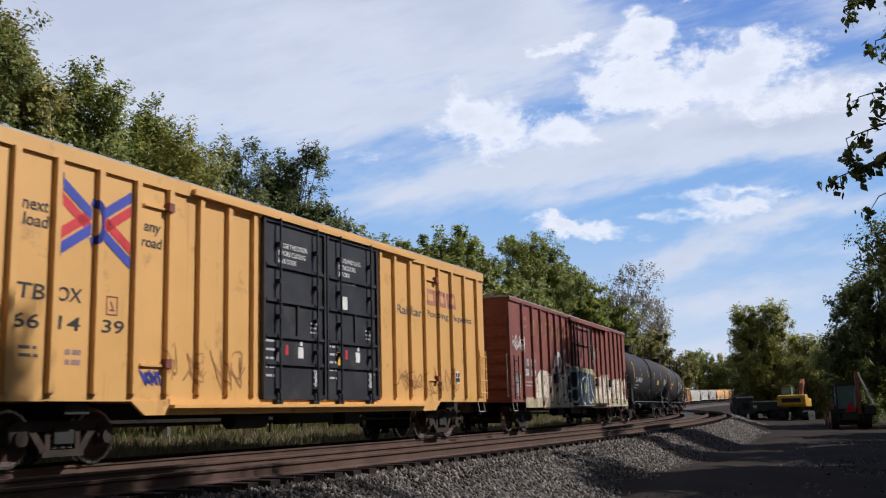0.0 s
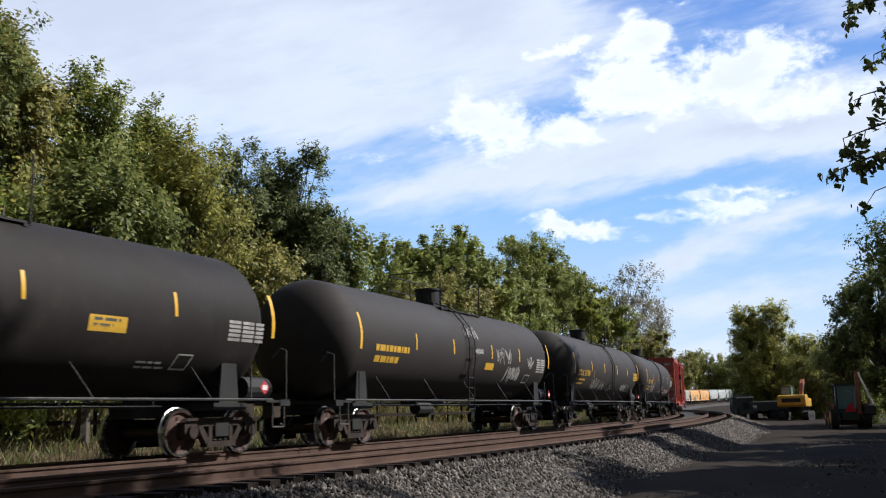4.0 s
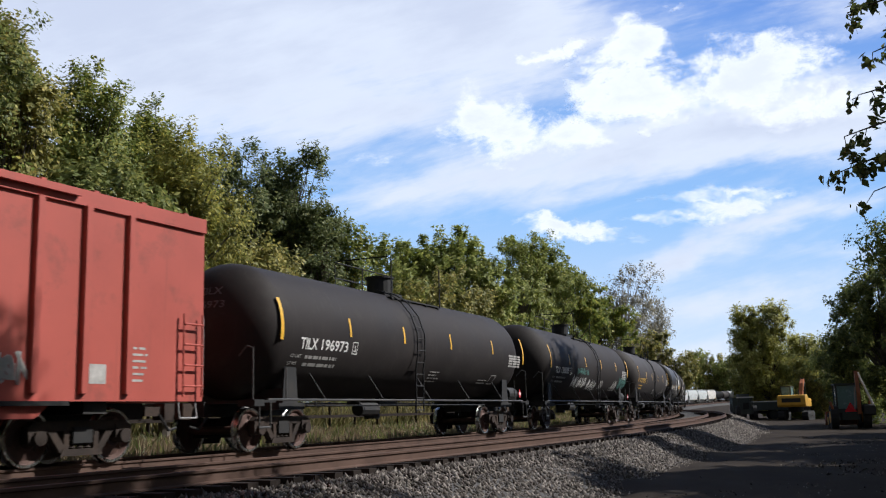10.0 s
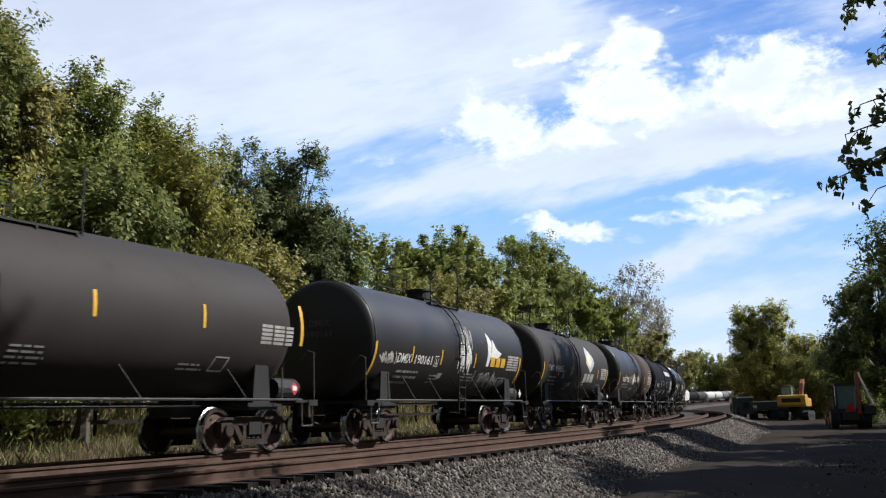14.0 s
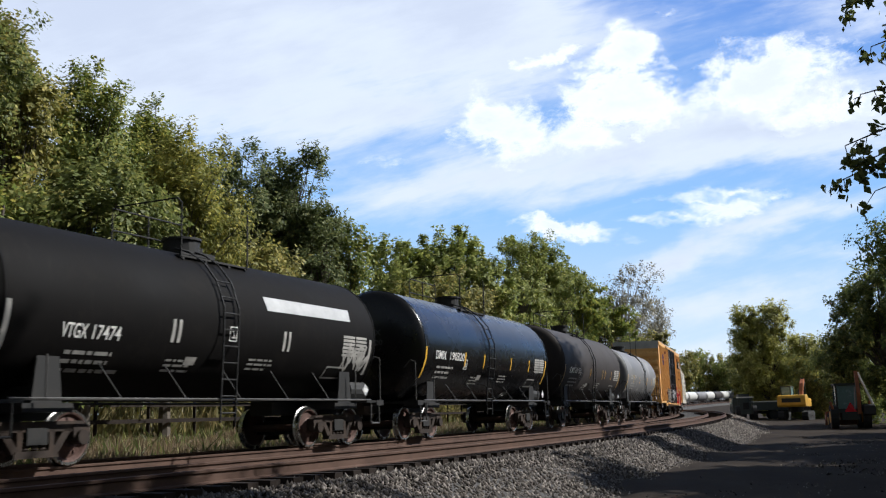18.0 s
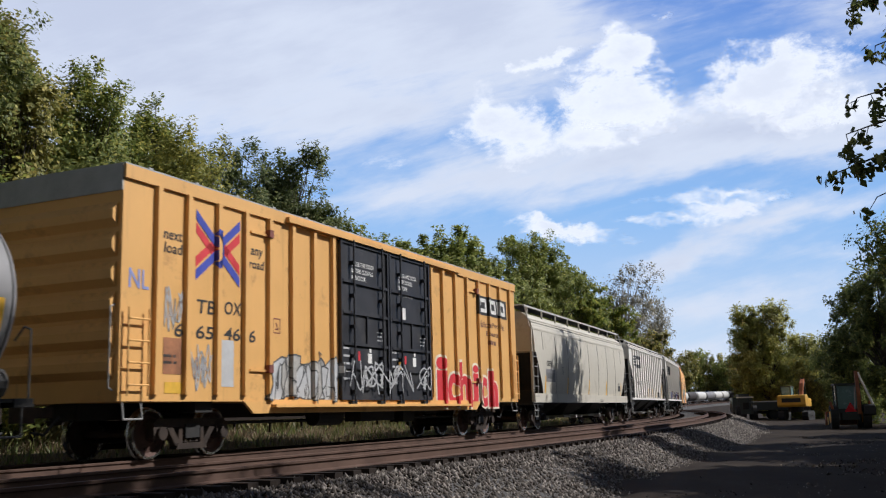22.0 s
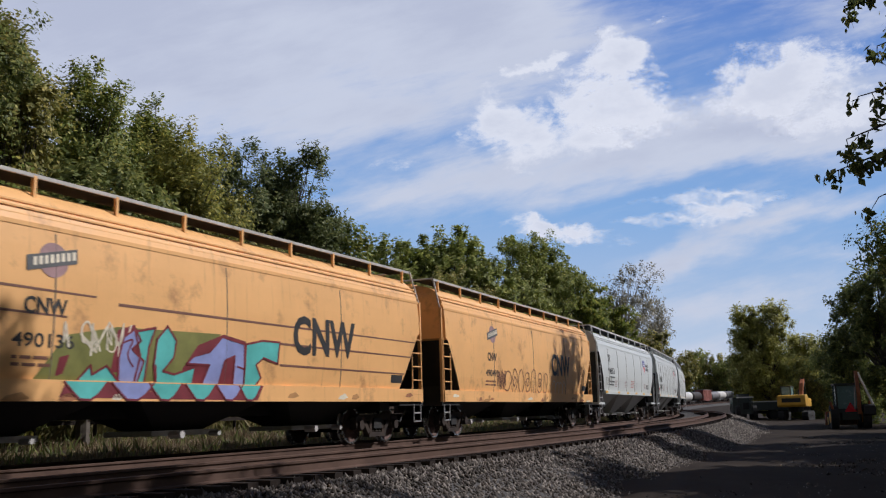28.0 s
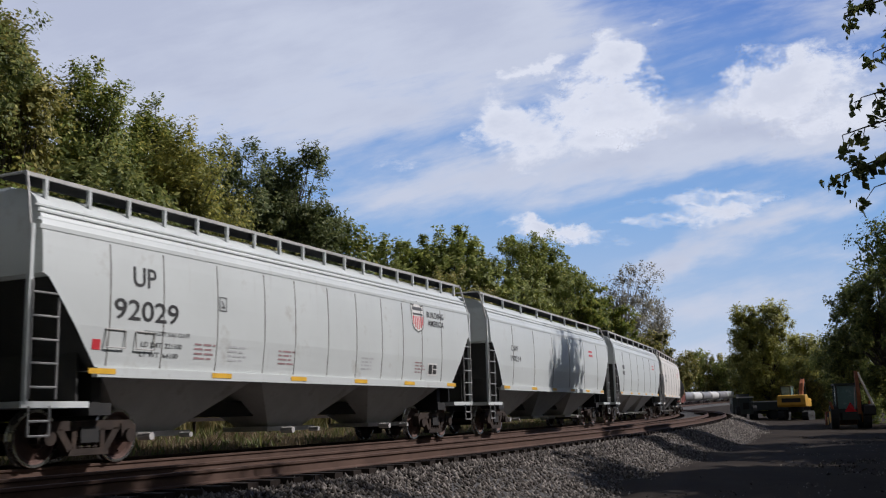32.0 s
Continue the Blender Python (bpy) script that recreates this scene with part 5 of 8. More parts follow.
long_tank("long black tank car with white and green sprayed tags", 151.0, 167.5, M_TANK, "TILX", "198805", P_WHITE, 150, ((-3.6, -2.7, 1.65, 2.2, 5, 0.032, P_WHITE, 151), (-2.5, -1.0, 1.65, 2.1, 7, 0.032, P_WHITE, 152), (-0.7, 1.0, 1.55, 2.05, 8, 0.032, P_WHITE, 153), (1.7, 2.4, 1.6, 2.05, 4, 0.04, P_FADED, 154), (4.5, 5.6, 1.65, 2.1, 5, 0.045, P_FADED, 155), (6.0, 7.6, 1.7, 2.3, 6, 0.06, P_TEAL, 156), (-2.9, -1.0, 2.2, 2.5, 6, 0.035, P_TEAL, 157)), lx=0.6)
long_tank("long charcoal tank car with amber stripes and yellow lettering", 169.8, 186.4, M_CHAR, "UTLX", "212304", P_YELLOW, 160)
def leaf_and_logo():
    c, hl, s = short_tank("short black tank car with a white sprayed emblem", 189.0, 200.6, M_SHEEN, "DMIX", "190161", P_WHITE, 170, 1.52, 2.65, mids=(-3.3, -1.38, 1.18), mx=-4.15, lz=2.05, mw=0.8, nx=-3.1, nw=1.1, hx=-1.8, hz=2.03, lx=-0.3,
                          tags=((-5.2, -4.2, 2.0, 2.3, 5, 0.045, P_FADED, 171), (0.1, 0.9, 2.55, 3.35, 5, 0.03, P_FADED, 172), (-0.1, 0.85, 1.85, 2.85, 5, 0.045, P_WHITE, 173), (1.4, 3.4, 1.45, 2.0, 6, 0.04, P_FADED, 174), (3.2, 4.3, 1.5, 1.8, 4, 0.04, P_FADED, 175)))
    drawing("emblem", c, [[(2.15, 2.15), (2.35, 2.15), (2.6, 2.95), (2.25, 3.25)], [(2.45, 2.45), (3.1, 2.42), (3.45, 2.6), (2.95, 2.75), (2.7, 3.05)]], P_WHITE, s, True)
    drawing("emblem_letters", c, [rect(2.5, 2.15, 0.38, 0.3), rect(2.98, 2.15, 0.36, 0.3), rect(3.44, 2.15, 0.38, 0.3)], P_YELLOW, s, True, 0.012)
    c, hl, s = short_tank("short black tank car with a painted leaf emblem", 202.7, 214.1, M_CHAR, "DMIX", "19055", P_WHITE, 180, mids=(-3.3, -1.38, 3.4))
    drawing("emblem", c, [[(1.15, 2.7), (1.9, 2.3), (2.7, 2.75), (2.65, 3.0), (1.9, 3.5), (1.4, 3.2)]], P_SILVER, s, True)
    drawing("emblem_leaf", c, [[(1.4, 2.65), (1.85, 2.55), (2.25, 2.85), (2.2, 3.3), (1.75, 3.2), (1.45, 2.95)]], P_CREAM, s, True, 0.012)
    drawing("emblem_letters", c, [rect(0.9, 1.9, 0.45, 0.36), rect(1.48, 1.9, 0.45, 0.36), rect(2.05, 1.9, 0.55, 0.36)], P_FADED, s, True)
    c, hl, s = short_tank("short black tank car with a brown repainted end", 216.4, 227.8, M_SHEEN, "GATX", "73533", P_WHITE, 190, 1.56, 2.61, mids=(-3.55, -1.69, 0.61, 2.8), mx=-4.42, lz=2.1, mw=0.86, nx=-3.45, nw=1.02, hx=-2.2, hz=2.1, lx=-0.7, plain=True)
    scrawl(c, -1.5, -0.7, 1.95, 2.6, 3, 0.055, P_WHITE, s, 191, True)
    scrawl(c, -0.6, 0.7, 2.1, 2.5, 4, 0.045, P_WHITE, s, 192, True)
    bm = bmesh.new()
    lathe_x(bm, [(1.5, 1.559), (1.5, 1.566), (5.5, 1.566), (5.5, 1.559)], 64, 2.61)
    part("repainted_band", bm, mat("tank_brown", (0.075, 0.052, 0.04), 0.78, spec=0.2, vary=0.12, scale=0.8, dirt=(0.045, 0.033, 0.028), dirt_amount=0.3, streak=0.4), c, "matt brown repainted band", True)
    d = drum(1.568, 2.61)
    stencil(c, 4.45, 2.85, 0.6, 8, P_FADED, d, 194, True, 0.05, 0.06)
    drawing("reflector_stripe", c, [rect(2.76, 2.14, 0.08, 0.38)], P_OLDAMBER, d, True, 0.01)
    c, hl, s = short_tank("short black tank car with white stripes", 229.9, 241.3, M_BLACK, "VTGX", "17474", P_WHITE, 200, 1.5, 2.56, stripe=P_FADED, mids=(-1.82, -1.66, 1.66, 1.84), mx=-4.38, lz=2.03, mw=0.54, nx=-3.72, nw=0.62, hx=-0.2, hz=2.2, lx=-0.5)
    drawing("paint_band", c, [[(1.06, 2.9), (4.4, 2.91), (4.46, 3.2), (1.02, 3.2)]], P_SILVER, s, True)
    scrawl(c, 4.1, 5.2, 1.75, 2.4, 5, 0.06, P_FADED, s, 203, True)
    short_tank("short glossy black tank car with white lettering", 243.6, 255.1, M_GLOSS, "DMIX", "190320", P_WHITE, 210, 1.6, 2.58)
    short_tank("short charcoal tank car with white lettering", 257.3, 268.6, M_CHAR, "ADMX", "19153", P_WHITE, 220, 1.58, 2.63, mids=(-0.94, 1.5, 2.02, 3.4), mx=-4.72, mw=0.82, nx=-3.72, nw=0.88, hx=-2.8, stripe=P_OLDAMBER)
    short_tank("short grey tank car with worn lettering", 270.8, 282.3, M_TGREY, "ADMX", "15599", P_FADED, 230, 1.5, 2.54, mids=(-3.36, -1.23, 1.62, 3.56), mx=-4.4, lz=2.28, mw=0.84, nx=-3.37, nw=0.92, hx=-2.3, hz=1.9, lx=0.2)
leaf_and_logo()

# ---- covered hoppers ----
M_SEAM = mat("grimy_weld", (0.2, 0.18, 0.16), 0.7, vary=0.3, scale=2, dirt=(0.1, 0.085, 0.07), dirt_amount=0.4)
M_RAILING = mat("railing_pale_grey", (0.5, 0.48, 0.45), 0.5, vary=0.12, scale=3, dirt=(0.3, 0.24, 0.18), dirt_amount=0.2)
M_BAY = mat("hopper_bay_grey", (0.56, 0.55, 0.53), 0.6, vary=0.12, scale=1.2, dirt=(0.2, 0.18, 0.16), dirt_amount=0.25)

def hopper_car(label, u0, u1, paint, low=1.2, cut=(2.9, 1.3), top=4.2, bays=4, ribbed=0, bay_paint=None, end_paint=None, panel=1.7, walk_z=4.59, seams=None, nb=10):
    tr = (u1 - u0) / 2 - 1.75
    car, hl = enlist("hopper_car", label, "hopper car", u0, u1, tr)
    b_len = cut[1]
    # bays left black by default: the shade below the sill put in colour
    bay_paint = bay_paint or M_UNDER
    def half_w(z):
        return float(np.interp(z, (low, low + 0.2, low + 0.5, 2.2, 2.5, 2.8, 3.1, 3.4, 3.72), (1.485, 1.515, 1.545, 1.565, 1.57, 1.57, 1.562, 1.545, 1.515))) if not ribbed else 1.47
    def surf(x, z):
        return -half_w(z)
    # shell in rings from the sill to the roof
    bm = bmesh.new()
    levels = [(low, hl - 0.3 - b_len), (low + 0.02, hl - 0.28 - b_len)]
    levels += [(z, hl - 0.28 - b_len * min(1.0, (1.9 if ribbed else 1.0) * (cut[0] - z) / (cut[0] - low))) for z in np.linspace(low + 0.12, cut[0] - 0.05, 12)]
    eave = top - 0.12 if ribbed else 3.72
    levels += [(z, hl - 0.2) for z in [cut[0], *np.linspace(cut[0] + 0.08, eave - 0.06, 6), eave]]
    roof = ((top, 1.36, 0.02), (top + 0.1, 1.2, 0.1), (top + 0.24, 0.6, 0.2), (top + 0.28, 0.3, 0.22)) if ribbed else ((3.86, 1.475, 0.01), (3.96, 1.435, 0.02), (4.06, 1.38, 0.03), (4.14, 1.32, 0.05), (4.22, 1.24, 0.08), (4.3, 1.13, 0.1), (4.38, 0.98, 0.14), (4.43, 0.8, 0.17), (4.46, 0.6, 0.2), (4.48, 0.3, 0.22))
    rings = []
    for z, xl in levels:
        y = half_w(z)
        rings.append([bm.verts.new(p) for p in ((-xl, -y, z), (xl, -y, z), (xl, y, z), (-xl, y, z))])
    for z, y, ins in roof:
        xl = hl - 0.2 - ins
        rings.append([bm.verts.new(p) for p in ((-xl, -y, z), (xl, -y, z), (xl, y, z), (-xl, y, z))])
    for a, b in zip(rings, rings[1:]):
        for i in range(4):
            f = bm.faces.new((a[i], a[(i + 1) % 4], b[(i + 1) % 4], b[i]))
            # end slope faces below the cut are black: their shade is put into colour
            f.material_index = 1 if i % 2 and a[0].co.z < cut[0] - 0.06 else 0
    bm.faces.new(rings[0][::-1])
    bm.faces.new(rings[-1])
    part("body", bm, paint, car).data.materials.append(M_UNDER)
    # weld seams or ribs
    if ribbed:
        for i in range(ribbed):
            x = -hl + 1.42 + i * (2 * hl - 2.84) / (ribbed - 1)
            for sg in (-1, 1):
                piece(("hrib", paint.name, low), "rib", lambda: boxes((-0.035, 0.035, -0.06, 0.0, low + 0.05, top - 0.12)), paint, car, x, sg * 1.468, 0, 0 if sg < 0 else 180)
    else:
        n = int(2 * hl / panel)
        for x in seams or [-hl + i * 2 * hl / n for i in range(1, n)]:
            xl = hl - 0.35
            z0 = low + 0.08
            if abs(x) > hl - 0.4 - b_len:
                z0 = cut[0] + 0.1
            bm = bmesh.new()
            zs = np.linspace(z0, eave - 0.1, 7)
            vs = [[bm.verts.new((x + q, -half_w(z) - (0.012 if q == 0 else -0.002), z)) for q in (-0.02, 0, 0.02)] for z in zs]
            for a, b in zip(vs, vs[1:]):
                for q in (0, 1):
                    bm.faces.new((a[q], a[q + 1], b[q + 1], b[q]))
            part("weld_seam", bm, M_SEAM, car)
    for sg in (-1, 1):
        part("eave_angle", boxes((-hl + 0.15, hl - 0.15, sg * 1.48 - 0.05, sg * 1.48 + 0.05, eave - 0.05, eave + 0.02)), paint, car)
        part("roof_edge", boxes((-hl + 0.15, hl - 0.15, sg * 1.44 - 0.04, sg * 1.44 + 0.04, eave + 0.09, eave + 0.14)), paint, car)
        if not ribbed:
            for y, z in ((1.43, 3.97), (1.375, 4.07)):
                part("roof_step", boxes((-hl + 0.15, hl - 0.15, sg * y - 0.035, sg * y + 0.035, z - 0.02, z + 0.012)), paint, car)
        xs = hl - 0.25 - b_len if low > 1.3 else hl - 0.05
        part("side_sill", boxes((-xs, xs, sg * 1.5 - 0.06, sg * 1.5 + 0.06, low - (0.05 if ribbed else 0.11 if low > 1.3 else 0.22), low + (0.05 if low > 1.3 or ribbed else 0.11))), paint, car)
    # bays and their gates
    span = 2 * (tr + 0.1)
    for i in range(bays):
        cx = -span / 2 + span * (i + 0.5) / bays
        h = span / bays * 0.5
        def bay():
            bm = bmesh.new()
            t = [bm.verts.new((sx * h * 0.98, sy * 1.32, low)) for sx, sy in ((-1, -1), (1, -1), (1, 1), (-1, 1))]
            b = [bm.verts.new((sx * h * 0.3, sy * 0.42, 0.5)) for sx, sy in ((-1, -1), (1, -1), (1, 1), (-1, 1))]
            for q in range(4):
                bm.faces.new((t[q], b[q], b[(q + 1) % 4], t[(q + 1) % 4]))
            bm.faces.new(b)
            return bm
        by = piece(("bay", bays, round(span, 1), low, bay_paint.name), "hopper_bay", bay, bay_paint, car, cx)
        piece(("gate", bays, round(span, 1)), "outlet_gate", lambda: rod(rod(boxes((-h * 0.42, h * 0.42, -0.6, 0.6, 0.4, 0.5)), (-h * 0.3, -1.1, 0.42), (-h * 0.3, -0.8, 0.42), 0.07, 8), (h * 0.2, -1.05, 0.42), (h * 0.2, -0.8, 0.42), 0.05, 8), M_RAILING, by)
    part("centre_sill", boxes((-hl, hl, -0.3, 0.3, 0.74, 1.06)), M_UNDER, car)
    for sg in (-1, 1):
        part("end_platform", boxes((sg * (hl - 1.3), sg * (hl + 0.05), -1.5, 1.5, 0.92, 1.02)), paint if low > 1.3 else M_UNDER, car)
        for q in (-1, 1):
            part("end_post", boxes((min(sg * hl, sg * (hl - 0.07)), max(sg * hl, sg * (hl - 0.07)), q * 1.48 - 0.04, q * 1.48 + 0.04, 1.0, eave)), paint, car)
        part("bolster", boxes((sg * tr - 0.25, sg * tr + 0.25, -1.3, 1.3, 0.8, 1.0), (sg * tr - 0.1, sg * tr + 0.1, -1.2, 1.2, 1.0, 2.2)), M_UNDER, car)
        # added black sheet holds the shade of the open car end
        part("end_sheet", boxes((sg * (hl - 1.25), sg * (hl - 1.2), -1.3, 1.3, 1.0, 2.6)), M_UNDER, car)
        ladder(car, -hl + 0.06 if sg < 0 else hl - 0.6, -1.53, 1.05, 2.85, 0.52, 5, M_STEEL if end_paint is None else end_paint)
        ladder(car, -hl + 0.06 if sg < 0 else hl - 0.6, 1.55, 1.05, 2.85, 0.52, 5, M_STEEL)
        part("sill_step", rods(0.02, [(sg * (hl - 0.1), -1.5, 0.95), (sg * (hl - 0.1), -1.5, 0.5), (sg * (hl - 0.5), -1.5, 0.5), (sg * (hl - 0.5), -1.5, 0.95)], [(sg * (hl - 0.1), -1.5, 0.72), (sg * (hl - 0.5), -1.5, 0.72)]), M_STEEL, car)
        part("end_rail", rods(0.025, [(sg * (hl - 0.02), -1.48, eave - 0.05), (sg * (hl - 0.1), -1.25, walk_z), (sg * (hl - 0.1), 1.25, walk_z), (sg * (hl - 0.02), 1.48, eave - 0.05)]), M_RAILING, car)
        if ribbed and sg < 0:
            part("end_railing", rods(0.02, [(-hl + 0.02, -1.46, 2.55), (-hl - 0.02, -0.75, 2.55), (-hl - 0.02, -0.75, 1.02)], [(-hl + 0.02, -1.46, 1.75), (-hl - 0.02, -0.75, 1.75)]), M_STEEL, car)
        else:
            part("brake_wheel", rod(rods(0.02, [(sg * (hl + 0.1), -0.6, 1.0), (sg * (hl + 0.1), -0.6, 2.2)]), (sg * (hl + 0.1), -0.6, 2.2), (sg * (hl + 0.14), -0.6, 2.2), 0.28, 14), M_UNDER, car)
    # running board along the roof
    for sg in (-1, 1):
        part("running_board", boxes((-hl + 0.1, hl - 0.1, min(sg * 0.62, sg * 1.2), max(sg * 0.62, sg * 1.2), walk_z - 0.03, walk_z)), M_GRATE, car)
        part("board_edge", boxes((-hl + 0.08, hl - 0.08, sg * 1.225 - 0.022, sg * 1.225 + 0.022, walk_z - 0.05, walk_z + 0.012)), M_RAILING, car)
    for i in range(nb):
        x = -hl + 0.5 + i * (2 * hl - 1.0) / (nb - 1)
        piece(("brk", top, walk_z, paint.name), "board_bracket", lambda: boxes((-0.03, 0.03, -1.25, -1.19, top - 0.02, walk_z - 0.02)), paint, car, x)
        piece(("brk", top, walk_z, paint.name), "board_bracket", None, paint, car, x, 0, 0, 180)
    part("roof_hatch", boxes((-hl + 0.6, hl - 0.6, -0.32, 0.32, top + 0.26, top + 0.36)), paint, car)
    return car, hl, surf

def sill_marks(car, hl, surf, z, xs, w=0.6):
    for x in xs:
        drawing("reflector_stripe", car, [rect(x, z, w, 0.09)], P_AMBER, flat(-1.562))

def build_hoppers():
    # cream
    c, hl, s = hopper_car("cream covered hopper with curved sides", 305.0, 321.9, M_CREAM, low=1.22, cut=(2.88, 1.1), bays=3, seams=(-7.15, -5.35, -3.49, -1.7, 0.14, 2.0, 3.85, 5.67, 7.11), nb=9)
    letters(c, "CEFX", -6.75, 2.38, 0.8, 0.2, P_BLACK, s, True)
    drawing("number_panel", c, [rect(-6.85, 1.78, 1.3, 0.48)], M_TGREY, s, True, 0.005)
    letters(c, "350637", -6.7, 1.9, 1.0, 0.22, P_DKGREY, s, True, lift=0.012)
    for x in (-7.0, -3.72, 0.0, 3.54, 6.88):
        drawing("reflector_stripe", c, [[(x, 1.36), (x + 0.13, 1.36), (x + 0.17, 2.0), (x + 0.04, 2.0)]], P_AMBER, s, True)
    hazard_box(c, -4.49, 2.13, P_DKGREY, s, True, 0.26)
    drawing("tack_board", c, [rect(6.28, 1.56, 0.5, 0.26)], P_BLACK, s, True)
    stencil(c, 6.2, 1.9, 0.6, 3, P_DKGREY, s, 301, True, 0.05, 0.06)
    stencil(c, 2.1, 1.1, 0.8, 2, P_DKGREY, flat(-1.56), 302, False, 0.03, 0.03)
    # two ribbed greys
    for u0, u1, num, seed in ((323.3, 338.4, "245095", 310), (339.9, 354.6, "", 320)):
        c, hl, s = hopper_car("light grey ribbed covered hopper" + ("" if num else " with sprayed tags low on its side"), u0, u1, M_LGREY, low=1.22, cut=(3.42, 1.15), top=4.15, ribbed=15, bays=3, walk_z=4.4, bay_paint=M_UNDER)
        o = ribbed([-hl + 1.42 + i * (2 * hl - 2.84) / 14 for i in range(15)], 0.07, 1.468, 0.06)
        drawing("emblem_bar", c, [[(-5.9 + 0.06 * i, 3.06 + 0.16 * i), (-4.75 + 0.02 * i, 3.06 + 0.16 * i), (-4.75 + 0.02 * i, 3.15 + 0.16 * i), (-5.88 + 0.06 * i, 3.15 + 0.16 * i)] for i in range(4)], P_DKGREY, o)
        mark_blocks(c, 2, -4.92, 2.98, 1.6, 0.66, P_DKGREY, o, slant=0.09, name="emblem")
        if num:
            letters(c, "NS", -5.04, 2.46, 0.5, 0.25, P_DKGREY, s)
            for q in range(3):
                letters(c, num[2 * q:2 * q + 2], -5.02 + 0.84 * q, 2.0, 0.52, 0.25, P_BLACK, s)
        else:
            stencil(c, -5.0, 2.3, 1.6, 2, P_DKGREY, s, 321, lh=0.2, gap=0.15)
            for k in range(5):
                scrawl(c, -4.0 + k * 1.7, -2.6 + k * 1.7, 1.25, 1.9, 4, 0.05, (P_LILAC, P_MAROON, P_DKGREY, P_BLUE, P_MAROON)[k], o, 330 + k)
        for x in (-6.0, -4.15, -2.4, -0.35, 1.45, 3.1, 4.6, 5.95):
            drawing("reflector_stripe", c, [rect(x, 1.3, 0.1, 0.55 if abs(x) < 5 else 0.9)], P_AMBER, s)
        letters(c, "LD LMT", -5.05, 1.62, 0.5, 0.07, P_DKGREY, s)
        letters(c, "LT WT", -5.05, 1.48, 0.42, 0.07, P_DKGREY, s)
        stencil(c, -4.05, 1.62, 0.6, 2, P_DKGREY, s, seed, lh=0.06, gap=0.08)
        stencil(c, 1.6, 2.1, 0.35, 6, P_DKGREY, s, seed + 1, lh=0.03, gap=0.06)
        drawing("tack_board", c, [rect(4.0, 1.35, 0.42, 0.32)], P_BLACK, o)
        for x in (-5.5, -2.2, 1.0, 4.6):
            drawing("notice", c, [rect(x, 1.28, 0.35, 0.16)], P_FADED, o)
    # two yellow ones
    for u0, u1, num, seed in ((356.0, 373.0, "490136", 340), (374.3, 391.2, "490492", 350)):
        c, hl, s = hopper_car("weathered orange-yellow covered hopper" + (" with a turquoise sprayed piece" if seed == 340 else " with scrawled outlines on its side"), u0, u1, M_ORANGE_HOPPER, low=1.24, cut=(2.85, 1.1), bays=3, panel=4.2, end_paint=M_ORANGE_HOPPER)
        drawing("emblem_disc", c, [[(-4.3 + 0.3 * math.cos(a), 3.2 + 0.28 * math.sin(a)) for a in np.linspace(0, 6.28, 18)[:-1]]], P_LILAC2, s, True)
        drawing("emblem_band", c, [[(-4.82, 2.98), (-3.82, 3.2), (-3.82, 3.44), (-4.82, 3.22)]], P_DKGREY, s, True, 0.01)
        drawing("emblem_print", c, [[(-4.7 + 0.11 * i, 3.07 + 0.024 * i), (-4.63 + 0.11 * i, 3.085 + 0.024 * i), (-4.63 + 0.11 * i, 3.22 + 0.024 * i), (-4.7 + 0.11 * i, 3.205 + 0.024 * i)] for i in range(8)], P_CREAM, s, True, 0.014)
        letters(c, "CNW", -4.84, 2.33, 0.84, 0.27, P_BLACK, s, True, fat=0.025)
        letters(c, num, -5.02, 1.83, 1.2, 0.22, P_BLACK, s, True)
        stencil(c, -5.0, 1.65, 1.0, 2, P_BROWNLINE, s, seed, True, 0.05, 0.06)
        letters(c, "CNW", 2.26, 2.02, 2.6, 0.86, P_BLACK, s, True, fat=0.03)
        # rust lines along the side sheets
        for z, x0, x1 in ((2.72, -6.6, -3.4), (2.35, -6.6, -4.0), (2.6, -2.9, 8.0), (2.2, 1.5, 7.8), (1.75, 1.8, 7.4)):
            if seed == 340:
                drawing("rust_line", c, [[(x0, z), (x1, z - 0.03), (x1, z + 0.0), (x0, z + 0.05)]], P_BROWNLINE, s, True, 0.005)
        if seed == 340:
            drawing("sprayed_ground", c, [[(-4.6, 1.3), (-4.0, 2.05), (-2.9, 2.25), (-0.2, 2.3), (-0.4, 1.8), (-1.3, 1.4), (-3.3, 1.3)]], P_GREEN, s, True, 0.004)
            drawing("sprayed_ground", c, [[(-4.15, 1.4), (-4.1, 1.7), (-3.9, 1.75), (-4.0, 1.45)], [(-3.0, 1.5), (-2.9, 2.2), (-2.5, 2.32), (-2.3, 1.5)], [(-1.25, 1.6), (-0.85, 2.05), (-0.1, 2.3), (0.6, 2.2), (0.7, 1.3), (-0.9, 1.3)], [(-3.7, 1.02), (-2.6, 1.3), (1.1, 1.3), (1.0, 1.02)]], P_MAROON, s, True, 0.006)
            lines = []
